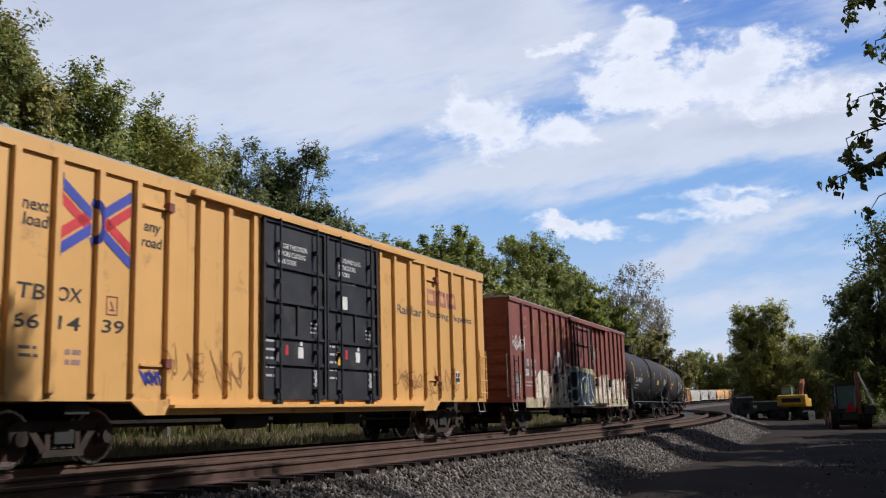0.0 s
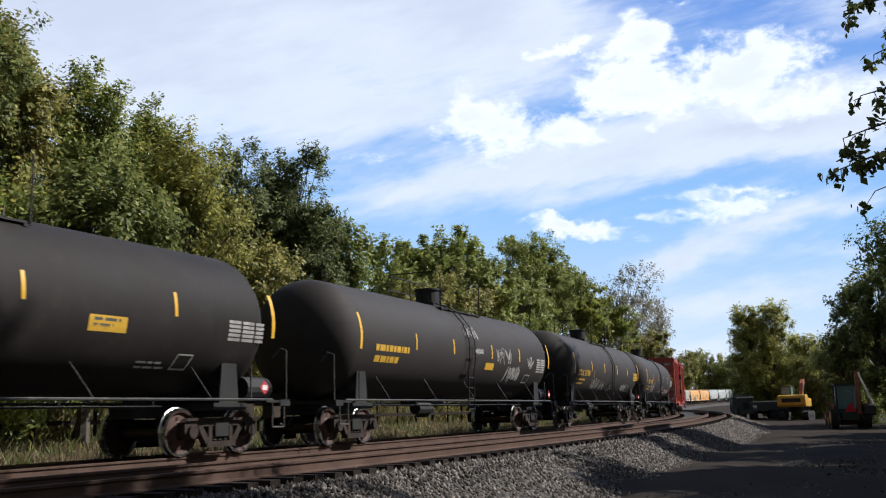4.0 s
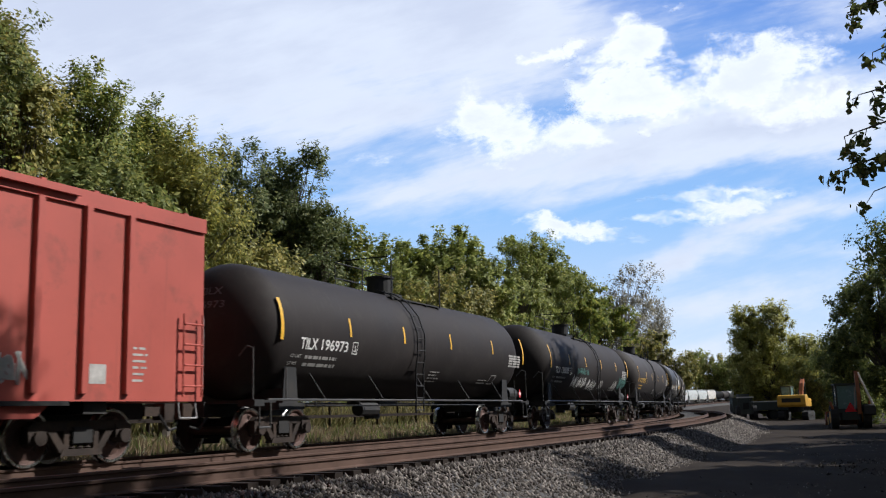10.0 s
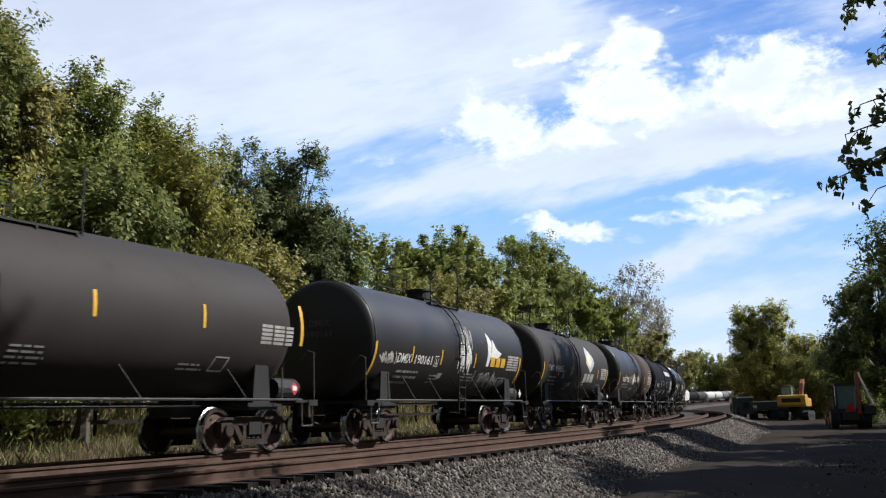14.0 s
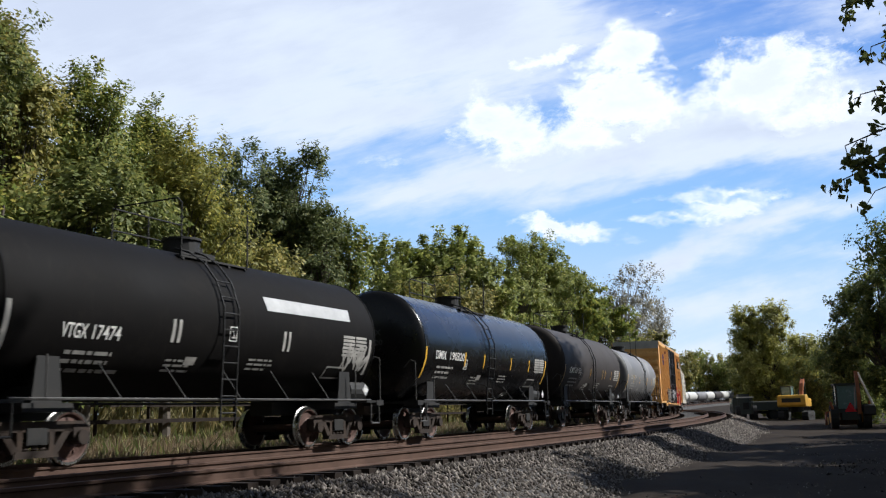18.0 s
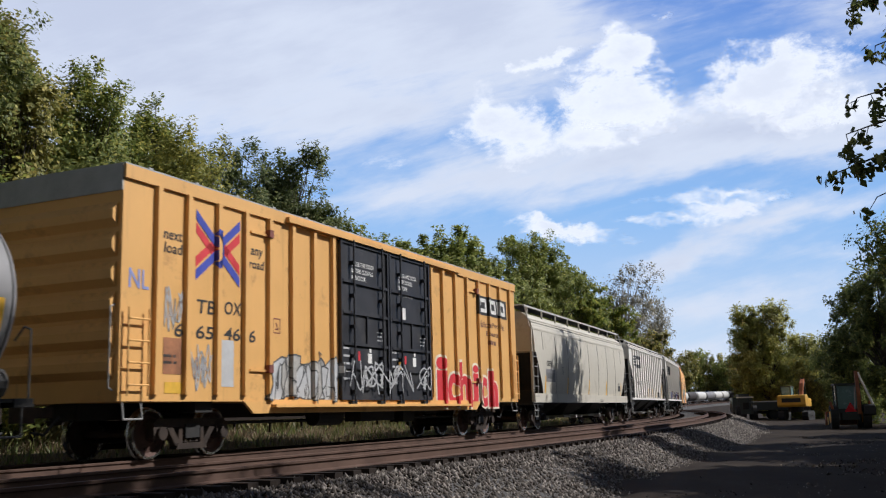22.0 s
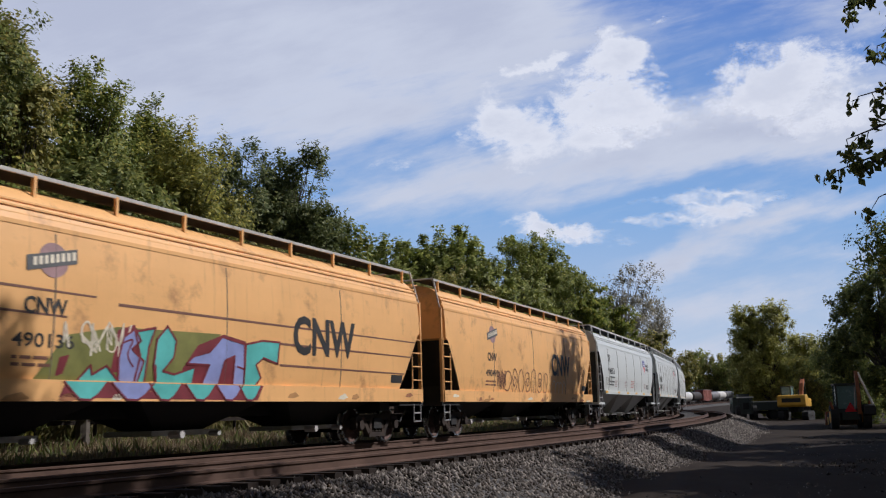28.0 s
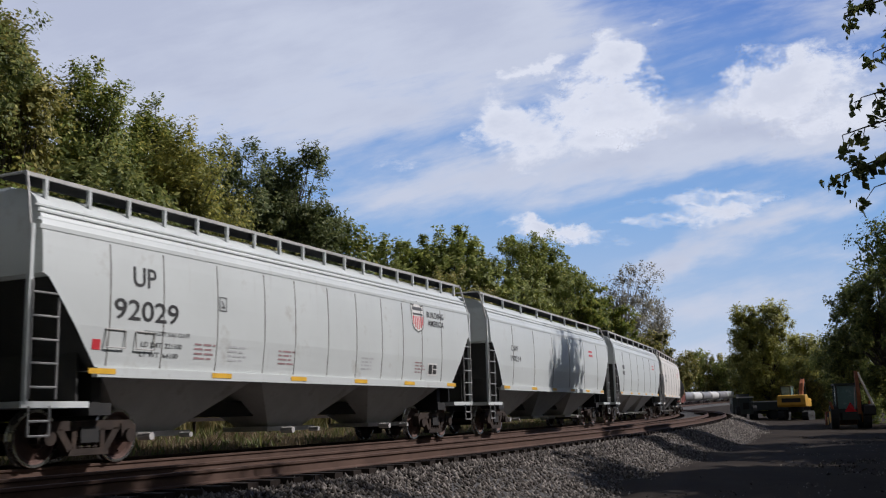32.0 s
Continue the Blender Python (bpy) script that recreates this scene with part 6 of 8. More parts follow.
            for k, (shape, fill) in enumerate(((((-3.8, 1.25), (-3.45, 1.6), (-3.4, 1.45), (-3.1, 1.6), (-2.8, 1.35), (-2.85, 1.25)), P_TURQ),
                                               (((-2.85, 1.75), (-2.75, 2.1), (-2.5, 2.25), (-2.35, 2.05), (-2.55, 1.9), (-2.25, 1.7), (-2.4, 1.25), (-2.8, 1.25)), P_LILAC),
                                               (((-2.5, 2.2), (-2.0, 2.3), (-2.15, 1.95), (-2.2, 1.3), (-2.45, 1.3), (-2.35, 1.8)), P_TURQ),
                                               (((-1.95, 2.1), (-1.7, 2.35), (-1.45, 2.1), (-1.5, 1.8), (-1.75, 1.55), (-1.45, 1.5), (-0.9, 1.65), (-0.95, 1.3), (-1.9, 1.3), (-2.0, 1.65)), P_TURQ),
                                               (((-1.15, 1.7), (-0.95, 1.85), (-0.5, 1.95), (-0.15, 2.25), (0.55, 2.15), (0.6, 1.3), (0.25, 1.3), (0.25, 1.9), (-0.05, 1.8), (-0.2, 1.3), (-0.7, 1.3), (-0.5, 1.7)), P_LILAC),
                                               (((0.6, 2.15), (1.15, 2.25), (1.75, 2.25), (1.7, 1.8), (1.2, 1.9), (0.95, 1.75), (1.15, 1.5), (0.95, 1.3), (0.6, 1.3)), P_TURQ))):
                drawing("sprayed_piece", c, [shape], fill, s, True, 0.009 + 0.002 * (k % 2))
                lines += ribbon(list(shape) + [shape[0]], 0.04)
            # its points run down over the sill
            sill = flat(-1.562)
            drawing("sprayed_ground", c, [[(-4.1, 1.08), (-3.95, 1.33), (1.2, 1.33), (1.0, 1.04)]], P_MAROON, sill, False, 0.004)
            points = []
            for k, (x, wd) in enumerate(((-3.55, 0.45), (-2.5, 0.5), (-1.7, 0.42), (-0.75, 0.42), (0.1, 0.4), (0.75, 0.36))):
                shape = [(x - wd, 1.33), (x + wd, 1.33), (x + wd * 0.55, 1.12), (x + wd * 0.2, 1.04), (x - wd * 0.3, 1.05), (x - wd * 0.7, 1.2)]
                drawing("sprayed_piece", c, [shape], (P_TURQ, P_LILAC, P_TURQ, P_TURQ, P_LILAC, P_TURQ)[k], sill, False, 0.008)
                points += ribbon(shape[1:] + shape[:1], 0.035)
            tagged(drawing("sprayed_outline", c, points, P_MAROON, sill, False, 0.012), kind="stuff")
            lines += ribbon(smooth_path([(-2.75, 2.0), (-2.55, 2.05), (-2.65, 1.8), (-2.5, 1.6)], 4), 0.03) + ribbon([(0.35, 1.7), (0.6, 1.65)], 0.03) + ribbon([(-1.95, 1.65), (-1.9, 1.35)], 0.04)
            tagged(drawing("sprayed_outline", c, lines, P_MAROON, s, True, 0.016), kind="stuff")
            scrawl(c, -4.0, -2.6, 1.75, 2.35, 5, 0.035, P_CREAM, s, 342, True)
        else:
            # round hollow letters in thin outline, past reading
            r = random.Random(352)
            lines = []
            for k in range(7):
                cx, cz, hw, hh = -2.9 + k * 0.72, 1.72, r.uniform(0.24, 0.36), r.uniform(0.3, 0.48)
                for f in ((1.0, 0.4) if k % 2 else (1.0,)):
                    ring = [(cx + 0.06 * math.sin(3 * a + k) + hw * f * math.cos(a), cz + hh * f * math.sin(a) * (1 + 0.12 * math.sin(2 * a + k))) for a in np.linspace(0, 6.2832, 15)]
                    lines += ribbon(ring, 0.04)
            tagged(drawing("sprayed_outline", c, lines, P_BROWNLINE, s, True, 0.008), kind="stuff")
            scrawl(c, -3.9, -3.1, 1.4, 2.1, 4, 0.03, P_BROWNLINE, s, 353, True)
            for k in range(4):
                ring = [(2.5 + k * 0.5 + 0.26 * math.cos(a), 1.5 + 0.32 * math.sin(a) * (1 + 0.2 * math.sin(2 * a + k))) for a in np.linspace(0, 6.2832, 13)]
                drawing("sprayed_outline", c, ribbon(ring, 0.025), P_CREAM, s, True, 0.008)
            for k in range(5):
                x = 6.1 + 0.28 * k
                drawing("rust_streak", c, [[(x, 1.6 + 0.1 * (k % 3)), (x + 0.09, 1.6), (x + 0.07, 2.5 + 0.2 * (k % 2)), (x + 0.02, 2.4)]], P_FADEORANGE, s, True, 0.004)
        # worn pale and rusty stretches along the sill
        r = random.Random(seed + 7)
        for k in range(12):
            x, wd, z = r.uniform(-8.2, 7.4), r.uniform(0.15, 0.8), r.uniform(1.03, 1.16)
            drawing("sill_wear", c, [[(x, z), (x + wd * 0.6, z - 0.01), (x + wd, z + r.uniform(0.02, 0.06)), (x + wd * 0.7, z + r.uniform(0.06, 0.14)), (x + wd * 0.2, z + r.uniform(0.04, 0.1))]], (P_TANLINE, P_FADEORANGE, P_CREAM)[k % 3], flat(-1.562), lift=0.004)
        drawing("tack_board", c, [rect(6.7, 1.5, 0.6, 0.2)], P_BLACK, s, True)
    # white ones
    for u0, u1, num, kind in ((392.6, 409.8, "94853", 0), (411.3, 428.1, "92029", 1), (429.5, 446.6, "190214", 2), (448.0, 464.8, "", 3), (466.2, 483.0, "", 4)):
        paint = M_LGREY if kind == 4 else M_WHITE
        c, hl, s = hopper_car(("clean white covered hopper with a striped shield" if kind < 2 else "white covered hopper with small lettering" if kind < 4 else "grey covered hopper with plain sides"), u0, u1, paint, low=1.52, cut=(3.4 if kind == 0 else 2.98, 1.15), bays=3, panel=2.3, bay_paint=M_BAY, seams=(-6.77, -5.47, -3.95, -2.41, -1.28, 0.07, 1.36, 2.64, 3.8, 4.93, 6.2) if kind == 1 else None, nb=18 if kind == 1 else 9)
        if kind < 2:
            letters(c, "UP", -6.24, 2.97, 0.57, 0.35, P_BLACK, s, True)
            letters(c, num, -6.68 if kind else -6.35, 2.38, 1.6, 0.36 if kind else 0.3, P_BLACK, s, True)
            up = 0.28 if kind else 0.02
            rim = [(4.34, 3.4), (4.46, 3.34), (4.58, 3.42), (4.72, 3.46), (4.86, 3.42), (4.98, 3.34), (5.09, 3.4), (5.07, 2.85), (4.95, 2.7), (4.72, 2.62), (4.48, 2.7), (4.36, 2.85)]
            rim = [(x, z + up) for x, z in rim]
            drawing("shield_ground", c, [rim], P_WHITE, s, True, 0.004)
            drawing("shield_rim", c, ribbon(rim + rim[:1], 0.028), P_BLUE if not kind else P_BLACK, s, True, 0.008)
            if kind == 0:
                drawing("shield_top", c, [[(x, z + up) for x, z in ((4.38, 3.07), (5.06, 3.07), (5.05, 3.33), (4.98, 3.3), (4.86, 3.38), (4.72, 3.42), (4.58, 3.38), (4.46, 3.3), (4.39, 3.33))]], P_BLUE, s, True)
                drawing("shield_print", c, [rect(4.46, 3.22 + up, 0.52, 0.05), rect(4.43, 3.12 + up, 0.58, 0.05)], P_WHITE, s, True, 0.012)
            else:
                drawing("shield_print", c, [rect(4.44, 3.22 + up, 0.56, 0.09), rect(4.43, 3.09 + up, 0.58, 0.05)], P_DKGREY, s, True, 0.012)
            drawing("shield_stripes", c, [rect(4.42 + 0.11 * i, 2.7 + up + 0.02 * (i - 2.5) ** 2, 0.058, 0.36 - 0.02 * (i - 2.5) ** 2) for i in range(6)], P_RED, s, True)
            letters(c, "BUILDING", 5.3, 3.07 + up, 1.1, 0.17, P_BLACK, s, True)
            letters(c, "AMERICA", 5.33, 2.83 + up, 1.05, 0.17, P_BLACK, s, True)
            if kind:
                letters(c, "CAPACITY 5161 CU FT", -5.95, 2.16, 1.2, 0.08, P_DKGREY, s, True)
                letters(c, "LD LMT  221100", -6.0, 1.95, 1.05, 0.09, P_DKGREY, s, True)
                letters(c, "LT WT  64100", -6.02, 1.78, 0.98, 0.09, P_DKGREY, s, True)
                drawing("notice", c, [rect(-7.12, 1.85, 0.18, 0.17)], P_RED, s, True)
            else:
                stencil(c, -5.95, 2.2, 1.3, 1, P_DKGREY, s, 360, True, 0.07)
                stencil(c, -6.0, 1.98, 1.3, 2, P_DKGREY, s, 361, True, 0.08, 0.07)
            for k, x in enumerate((-4.6, -3.6, -1.9, 1.6, 4.5)):
                stencil(c, x, 2.05, 0.7, 4, P_SILVER if k % 2 else P_LILAC2, s, 362 + k, True, 0.035, 0.05)
            if kind == 0:
                stencil(c, 0.0, 2.12, 1.1, 5, P_PINKISH, s, 368, True, 0.035, 0.045)
            drawing("tack_board", c, [rect(5.3, 1.74, 0.58, 0.34)], P_WHITE, s, True)
            drawing("tack_print", c, [rect(5.34, 1.78, 0.22, 0.26), rect(5.62, 1.78, 0.22, 0.12), rect(5.62, 1.93, 0.22, 0.11)], P_BLACK, s, True, 0.012)
            hazard_box(c, -3.9, 2.75, P_DKGREY, s, True, 0.26)
            for x in (-6.85, -6.15):
                part("placard_pocket", rods(0.012, [(x, -1.575, 1.9), (x, -1.575, 2.2), (x + 0.45, -1.575, 2.2), (x + 0.45, -1.575, 1.9), (x, -1.575, 1.9)]), M_RAILING, c)
        else:
            if num:
                letters(c, "CNW", -6.35, 2.75, 0.75, 0.2, P_DKGREY, s, True)
                letters(c, num, -6.4, 2.4, 1.1, 0.2, P_DKGREY, s, True)
            else:
                stencil(c, -6.3, 2.75, 1.0, 2, P_DKGREY, s, 370 + kind, True, 0.18, 0.12)
            stencil(c, 4.6, 3.2, 0.9, 2, P_RED, s, 380 + kind, True, 0.09, 0.08)
        sill_marks(c, hl, s, 1.46, (-7.2, -4.1, -1.45, 1.24, 3.82, 6.5), 0.6)
build_hoppers()

# ---- the cars that still come, far along the line ----
def far_cars():
    u, i = 484.6, 0
    paints = (M_BLACK, M_CHAR, M_TWHITE, M_TWHITE, M_TGREY, M_TWHITE, M_CHAR, M_TWHITE, M_TGREY, M_TWHITE, M_TWHITE, M_CHAR, "box", M_TGREY, M_TWHITE, M_TGREY, M_TWHITE, M_TGREY, M_TWHITE, M_TWHITE, M_TGREY)
    for p in paints:
        if p == "box":
            box_car("brown boxcar far along the train", u, u + 16.0, M_BROWN, 4.5, (-6, -4, -2, 2, 4, 6), None)
            u += 18.0
        else:
            tank_car({M_BLACK: "black", M_CHAR: "charcoal", M_TWHITE: "dirty white", M_TGREY: "grey"}[p] + " tank car far along the train", u, u + 15.4, p, 1.45, 2.5, True, True)
            u += 17.2
far_cars()

# ---- sky backdrop: a far sheet of blue with veils, and drifting clouds before it ----
def sky_nodes(name):
    """A bare material with small helpers to wire it."""
    m = bpy.data.materials.new(name)
    m.use_nodes = True
    nd, l = m.node_tree.nodes, m.node_tree.links
    nd.clear()
    co = nd.new("ShaderNodeUVMap")
    def put(sock, val):
        if hasattr(val, "is_linked"):
            l.new(val, sock)
        else:
            sock.default_value = val
    def calc(op, a, b=None, c=None, clamp=False):
        q = nd.new("ShaderNodeMath")
        q.operation, q.use_clamp = op, clamp
        for sock, val in zip(q.inputs, (a, b, c)):
            if val is not None:
                put(sock, val)
        return q.outputs[0]
    def tex(scale, sx=1.0, sy=1.0, rot=0.0, detail=5.0, rough=0.6, warp=0.0, off=0.0):
        mp = nd.new("ShaderNodeMapping")
        mp.vector_type = "TEXTURE"
        mp.inputs["Scale"].default_value, mp.inputs["Rotation"].default_value = (1 / sx, 1 / sy, 1), (0, 0, radians(rot))
        mp.inputs["Location"].default_value = (off, off * 0.7, off)
        l.new(co.outputs[0], mp.inputs["Vector"])
        q = nd.new("ShaderNodeTexNoise")
        q.inputs["Scale"].default_value, q.inputs["Detail"].default_value = scale, detail
        q.inputs["Roughness"].default_value, q.inputs["Distortion"].default_value = rough, warp
        l.new(mp.outputs[0], q.inputs["Vector"])
        return q
    def shifted(src, amount, base):
        q = nd.new("ShaderNodeVectorMath")
        q.operation = "MULTIPLY_ADD"
        l.new(src.outputs["Color"], q.inputs[0])
        q.inputs[1].default_value = (amount,) * 3
        l.new(base, q.inputs[2])
        r = nd.new("ShaderNodeVectorMath")
        r.operation = "SUBTRACT"
        l.new(q.outputs[0], r.inputs[0])
        r.inputs[1].default_value = (amount * 0.5,) * 3
        return r.outputs[0]
    def banks(plan, rows, power=1.0):
        """Adds up soft round banks: place, half sizes, slope and weight."""
        total = 0.0
        for cx, cy, ax, ay, rot, w in rows:
            mp = nd.new("ShaderNodeMapping")
            mp.vector_type = "TEXTURE"
            mp.inputs["Location"].default_value = (cx, cy, 0)
            mp.inputs["Rotation"].default_value = (0, 0, radians(rot))
            mp.inputs["Scale"].default_value = (ax, ay, 1)
            l.new(plan, mp.inputs["Vector"])
            g = nd.new("ShaderNodeTexGradient")
            g.gradient_type = "SPHERICAL"
            l.new(mp.outputs[0], g.inputs["Vector"])
            total = calc("MULTIPLY_ADD", g.outputs["Fac"], w, total)
        return total
    def span(val, lo, hi, to=1.0, smooth=True):
        q = nd.new("ShaderNodeMapRange")
        q.interpolation_type = "SMOOTHSTEP" if smooth else "LINEAR"
        q.inputs["From Min"].default_value, q.inputs["From Max"].default_value, q.inputs["To Max"].default_value = lo, hi, to
        l.new(val, q.inputs["Value"])
        return q.outputs[0]
    def mix(f, a, b):
        q = nd.new("ShaderNodeMix")
        q.data_type = "RGBA"
        put(q.inputs["Factor"], f)
        put(q.inputs["A"], a)
        put(q.inputs["B"], b)
        return q.outputs["Result"]
    return m, nd, l, co.outputs[0], calc, tex, shifted, banks, span, mix

def sky_sheet(name, m, az0, az1, el0, el1, n, far, label):
    """A piece of a far sphere, with a flat plan of the view as its map."""
    ct, st = math.cos(TILT), math.sin(TILT)
    verts, faces, uv = [], [], []
    for i in range(n + 1):
        el = radians(el0 + (el1 - el0) * i / n)
        for j in range(n + 1):
            az = radians(az0 + (az1 - az0) * j / n)
            d = Vector((math.sin(az) * math.cos(el), math.cos(az) * math.cos(el), math.sin(el)))
            verts.append(tuple(d * far))
            f = max(0.15, d.y * ct + d.z * st)
            gx, gz = d.x / f * 2.166, (d.z * ct - d.y * st) / f * 2.166
            uv.append((gx - 0.0255 * gz, gz + 0.0255 * gx))
    for i in range(n):
        for j in range(n):
            a = i * (n + 1) + j
            faces.append((a, a + n + 1, a + n + 2, a + 1))
    ob = raw(name, verts, faces, m, smooth=True)
    lay = ob.data.uv_layers.new(name="plan")
    for lp in ob.data.loops:
        lay.data[lp.index].uv = uv[lp.vertex_index]
    return tagged(ob, label, "sky", kind="structure")

def build_sky():
    m, nd, l, co, calc, tex, shifted, banks, span, mix = sky_nodes("blue_sky_with_veils")
    plan = shifted(tex(9.0, 1, 2.0, 12, 5, 0.6), 0.05, shifted(tex(2.6, 1, 1.6, 10, 4, 0.55), 0.16, co))
    field = banks(plan, ((-0.8, 0.58, 1.2, 0.52, -4, 2.1), (0.05, 0.58, 0.5, 0.24, -12, 1.3), (-0.2, 0.31, 0.42, 0.1, 6, 0.6), (0.42, 0.225, 0.95, 0.095, 11, 1.15),
                         (0.78, 0.29, 0.5, 0.14, 6, 1.0), (0.74, 0.055, 0.42, 0.05, 20, 1.0), (0.55, -0.03, 0.2, 0.05, 4, 0.7), (0.66, -0.12, 0.5, 0.06, 2, 0.7), (0.3, 0.12, 0.6, 0.03, 12, 0.3),
                         (-0.1, 0.14, 0.4, 0.035, 12, 0.3), (0.95, 0.54, 0.3, 0.1, 6, 0.8), (0.55, 0.5, 0.3, 0.12, 20, 0.3), (0.5, -0.28, 1.3, 0.12, 0, 1.0), (0.9, -0.02, 0.2, 0.03, 4, 0.6)))
    wisp = calc("MULTIPLY_ADD", tex(2.0, 1.0, 6.0, 15, 9, 0.62, 0.4, 3.0).outputs["Fac"], 1.5, -0.88)
    fine = calc("MULTIPLY_ADD", tex(9.0, 1.0, 3.2, 14, 6, 0.62, 0.3).outputs["Fac"], 0.7, -0.35)
    body = calc("ADD", calc("ADD", field, wisp), fine)
    cover = span(body, -0.2, 0.95, 0.95)
    thick = span(calc("ADD", body, calc("MULTIPLY_ADD", tex(2.6, 1, 2.2, 8, 5, 0.55).outputs["Fac"], 2.4, -1.3)), 0.5, 1.9, 0.7)
    sep = nd.new("ShaderNodeSeparateXYZ")
    l.new(co, sep.inputs[0])
    ramp = nd.new("ShaderNodeValToRGB")
    e = ramp.color_ramp.elements
    e[0].position, e[0].color = 0.0, (0.78, 0.88, 0.97, 1)
    e[1].position, e[1].color = 1.0, (0.19, 0.35, 0.78, 1)
    k = e.new(0.42)
    k.color = (0.37, 0.61, 0.95, 1)
    l.new(calc("MULTIPLY_ADD", sep.outputs[1], 1.15, 0.32, clamp=True), ramp.inputs[0])
    white = mix(thick, (0.9, 0.925, 0.985, 1), (0.68, 0.71, 0.82, 1))
    em = nd.new("ShaderNodeEmission")
    l.new(mix(cover, ramp.outputs[0], white), em.inputs["Color"])
    em.inputs["Strength"].default_value = 0.87
    out = nd.new("ShaderNodeOutputMaterial")
    l.new(em.outputs[0], out.inputs[0])
    return sky_sheet("backdrop", m, -56, 56, -6, 46, 40, 2700, "blue autumn sky with thin white veils of cloud")

def cloud(rows, seed, az, el, far, soft=0.7, tone=0.99):
    """A cloud of its own: crisp ragged puffs, see-through round them."""
    m, nd, l, co, calc, tex, shifted, banks, span, mix = sky_nodes("white_cloud")
    plan = shifted(tex(30.0, 1, 1.3, 0, 5, 0.65, 0, seed), 0.03, shifted(tex(8.0, 1, 1.4, 0, 4, 0.6, 0, seed), 0.085, co))
    field = banks(plan, rows)
    puff = calc("MULTIPLY_ADD", tex(9.0, 1, 1.7, 10, 9, 0.66, 0.2, seed + 2).outputs["Fac"], 2.5, -1.42)
    keep = span(field, 0.02, 0.2)
    body = calc("MULTIPLY", calc("ADD", field, puff), keep)
    cover = span(body, 0.06, 0.06 + soft, 0.98)
    shade = span(calc("ADD", body, calc("MULTIPLY_ADD", tex(7.0, 1, 1.8, 10, 5, 0.55, 0, seed + 5).outputs["Fac"], 1.6, -0.95)), 0.35, 1.3, 0.6)
    em = nd.new("ShaderNodeEmission")
    l.new(mix(shade, (0.98 * tone, 0.98 * tone, 0.99 * tone, 1), (0.76 * tone, 0.78 * tone, 0.84 * tone, 1)), em.inputs["Color"])
    tr = nd.new("ShaderNodeBsdfTransparent")
    ms = nd.new("ShaderNodeMixShader")
    l.new(cover, ms.inputs[0])
    l.new(tr.outputs[0], ms.inputs[1])
    l.new(em.outputs[0], ms.inputs[2])
    out = nd.new("ShaderNodeOutputMaterial")
    l.new(ms.outputs[0], out.inputs[0])
    ob = sky_sheet("cloud", m, az[0], az[1], el[0], el[1], 14, far, "bright white drifting cloud with ragged edges")
    return ob

def build_clouds():
    """Each cloud with its drift in degrees to the left and upwards over the half minute."""
    out = []
    out.append((cloud(((0.165, 0.26, 0.19, 0.095, -4, 1.3), (0.07, 0.33, 0.08, 0.06, -40, 0.8), (0.35, 0.265, 0.12, 0.055, 6, 1.0), (-0.14, 0.215, 0.18, 0.06, 8, 0.3)), 1.0, (-14, 20), (10, 26), 2500), -2.1, -0.5))
    out.append((cloud(((0.39, 0.39, 0.2, 0.095, 30, 1.25), (0.43, 0.48, 0.075, 0.08, 20, 0.85), (0.49, 0.33, 0.16, 0.08, 8, 1.1), (0.19, 0.42, 0.045, 0.022, 10, 0.9), (0.245, 0.437, 0.06, 0.026, 14, 0.95), (0.305, 0.46, 0.04, 0.024, 14, 0.9), (0.52, 0.545, 0.06, 0.02, 10, 0.8)), 4.0, (0, 24), (16, 34), 2450, 0.6), 1.75, -1.1))
    out.append((cloud(((0.75, 0.425, 0.22, 0.1, 8, 1.35), (0.64, 0.36, 0.15, 0.085, 10, 1.1), (0.9, 0.33, 0.3, 0.08, 8, 0.9)), 7.0, (8, 40), (12, 34), 2400), -2.6, -1.3))
    out.append((cloud(((0.31, 0.042, 0.19, 0.03, -9, 1.15), (0.24, 0.06, 0.07, 0.028, -20, 0.8)), 9.0, (2, 16), (7, 16), 2480, 0.8, 0.99), 1.3, -0.15))
    out.append((cloud(((0.55, 0.075, 0.22, 0.022, 4, 1.0), (0.61, 0.105, 0.2, 0.024, -6, 1.0), (0.66, 0.135, 0.16, 0.018, 4, 0.9), (0.74, 0.12, 0.1, 0.018, 6, 0.7)), 12.0, (8, 28), (7, 20), 2470, 0.9, 0.99), 0.9, -0.2))
    return out
SKY = build_sky()
CLOUDS = build_clouds()

# ---- plants ----
L_DARK = leaf_mat("leaves_dark_green", (0.199, 0.235, 0.071), (0.424, 0.400, 0.118), 0.35)
L_MID = leaf_mat("leaves_green", (0.241, 0.294, 0.074), (0.544, 0.474, 0.112), 0.35)
L_BRIGHT = leaf_mat("leaves_bright_green", (0.29, 0.335, 0.085), (0.53, 0.5, 0.14), 0.35)
L_OLIVE = leaf_mat("leaves_olive", (0.302, 0.294, 0.084), (0.602, 0.493, 0.149), 0.35)
L_YELLOW = leaf_mat("leaves_turning_yellow", (0.31, 0.315, 0.083), (0.6, 0.51, 0.115), 0.35)
# brighter copy of the olive leaves, with the sunlight put in their colour
L_SUNNY = leaf_mat("leaves_sunlit_olive", (0.43, 0.43, 0.125), (0.68, 0.61, 0.2), 0.35)
L_PALE = leaf_mat("leaves_pale_dry", (0.320, 0.300, 0.220), (0.500, 0.440, 0.300), 0.35)
L_GRASS = leaf_mat("dry_grass", (0.245, 0.18, 0.105), (0.42, 0.325, 0.195), 0.35)
L_WEED = leaf_mat("green_weeds", (0.16, 0.19, 0.06), (0.32, 0.31, 0.1), 0.35)
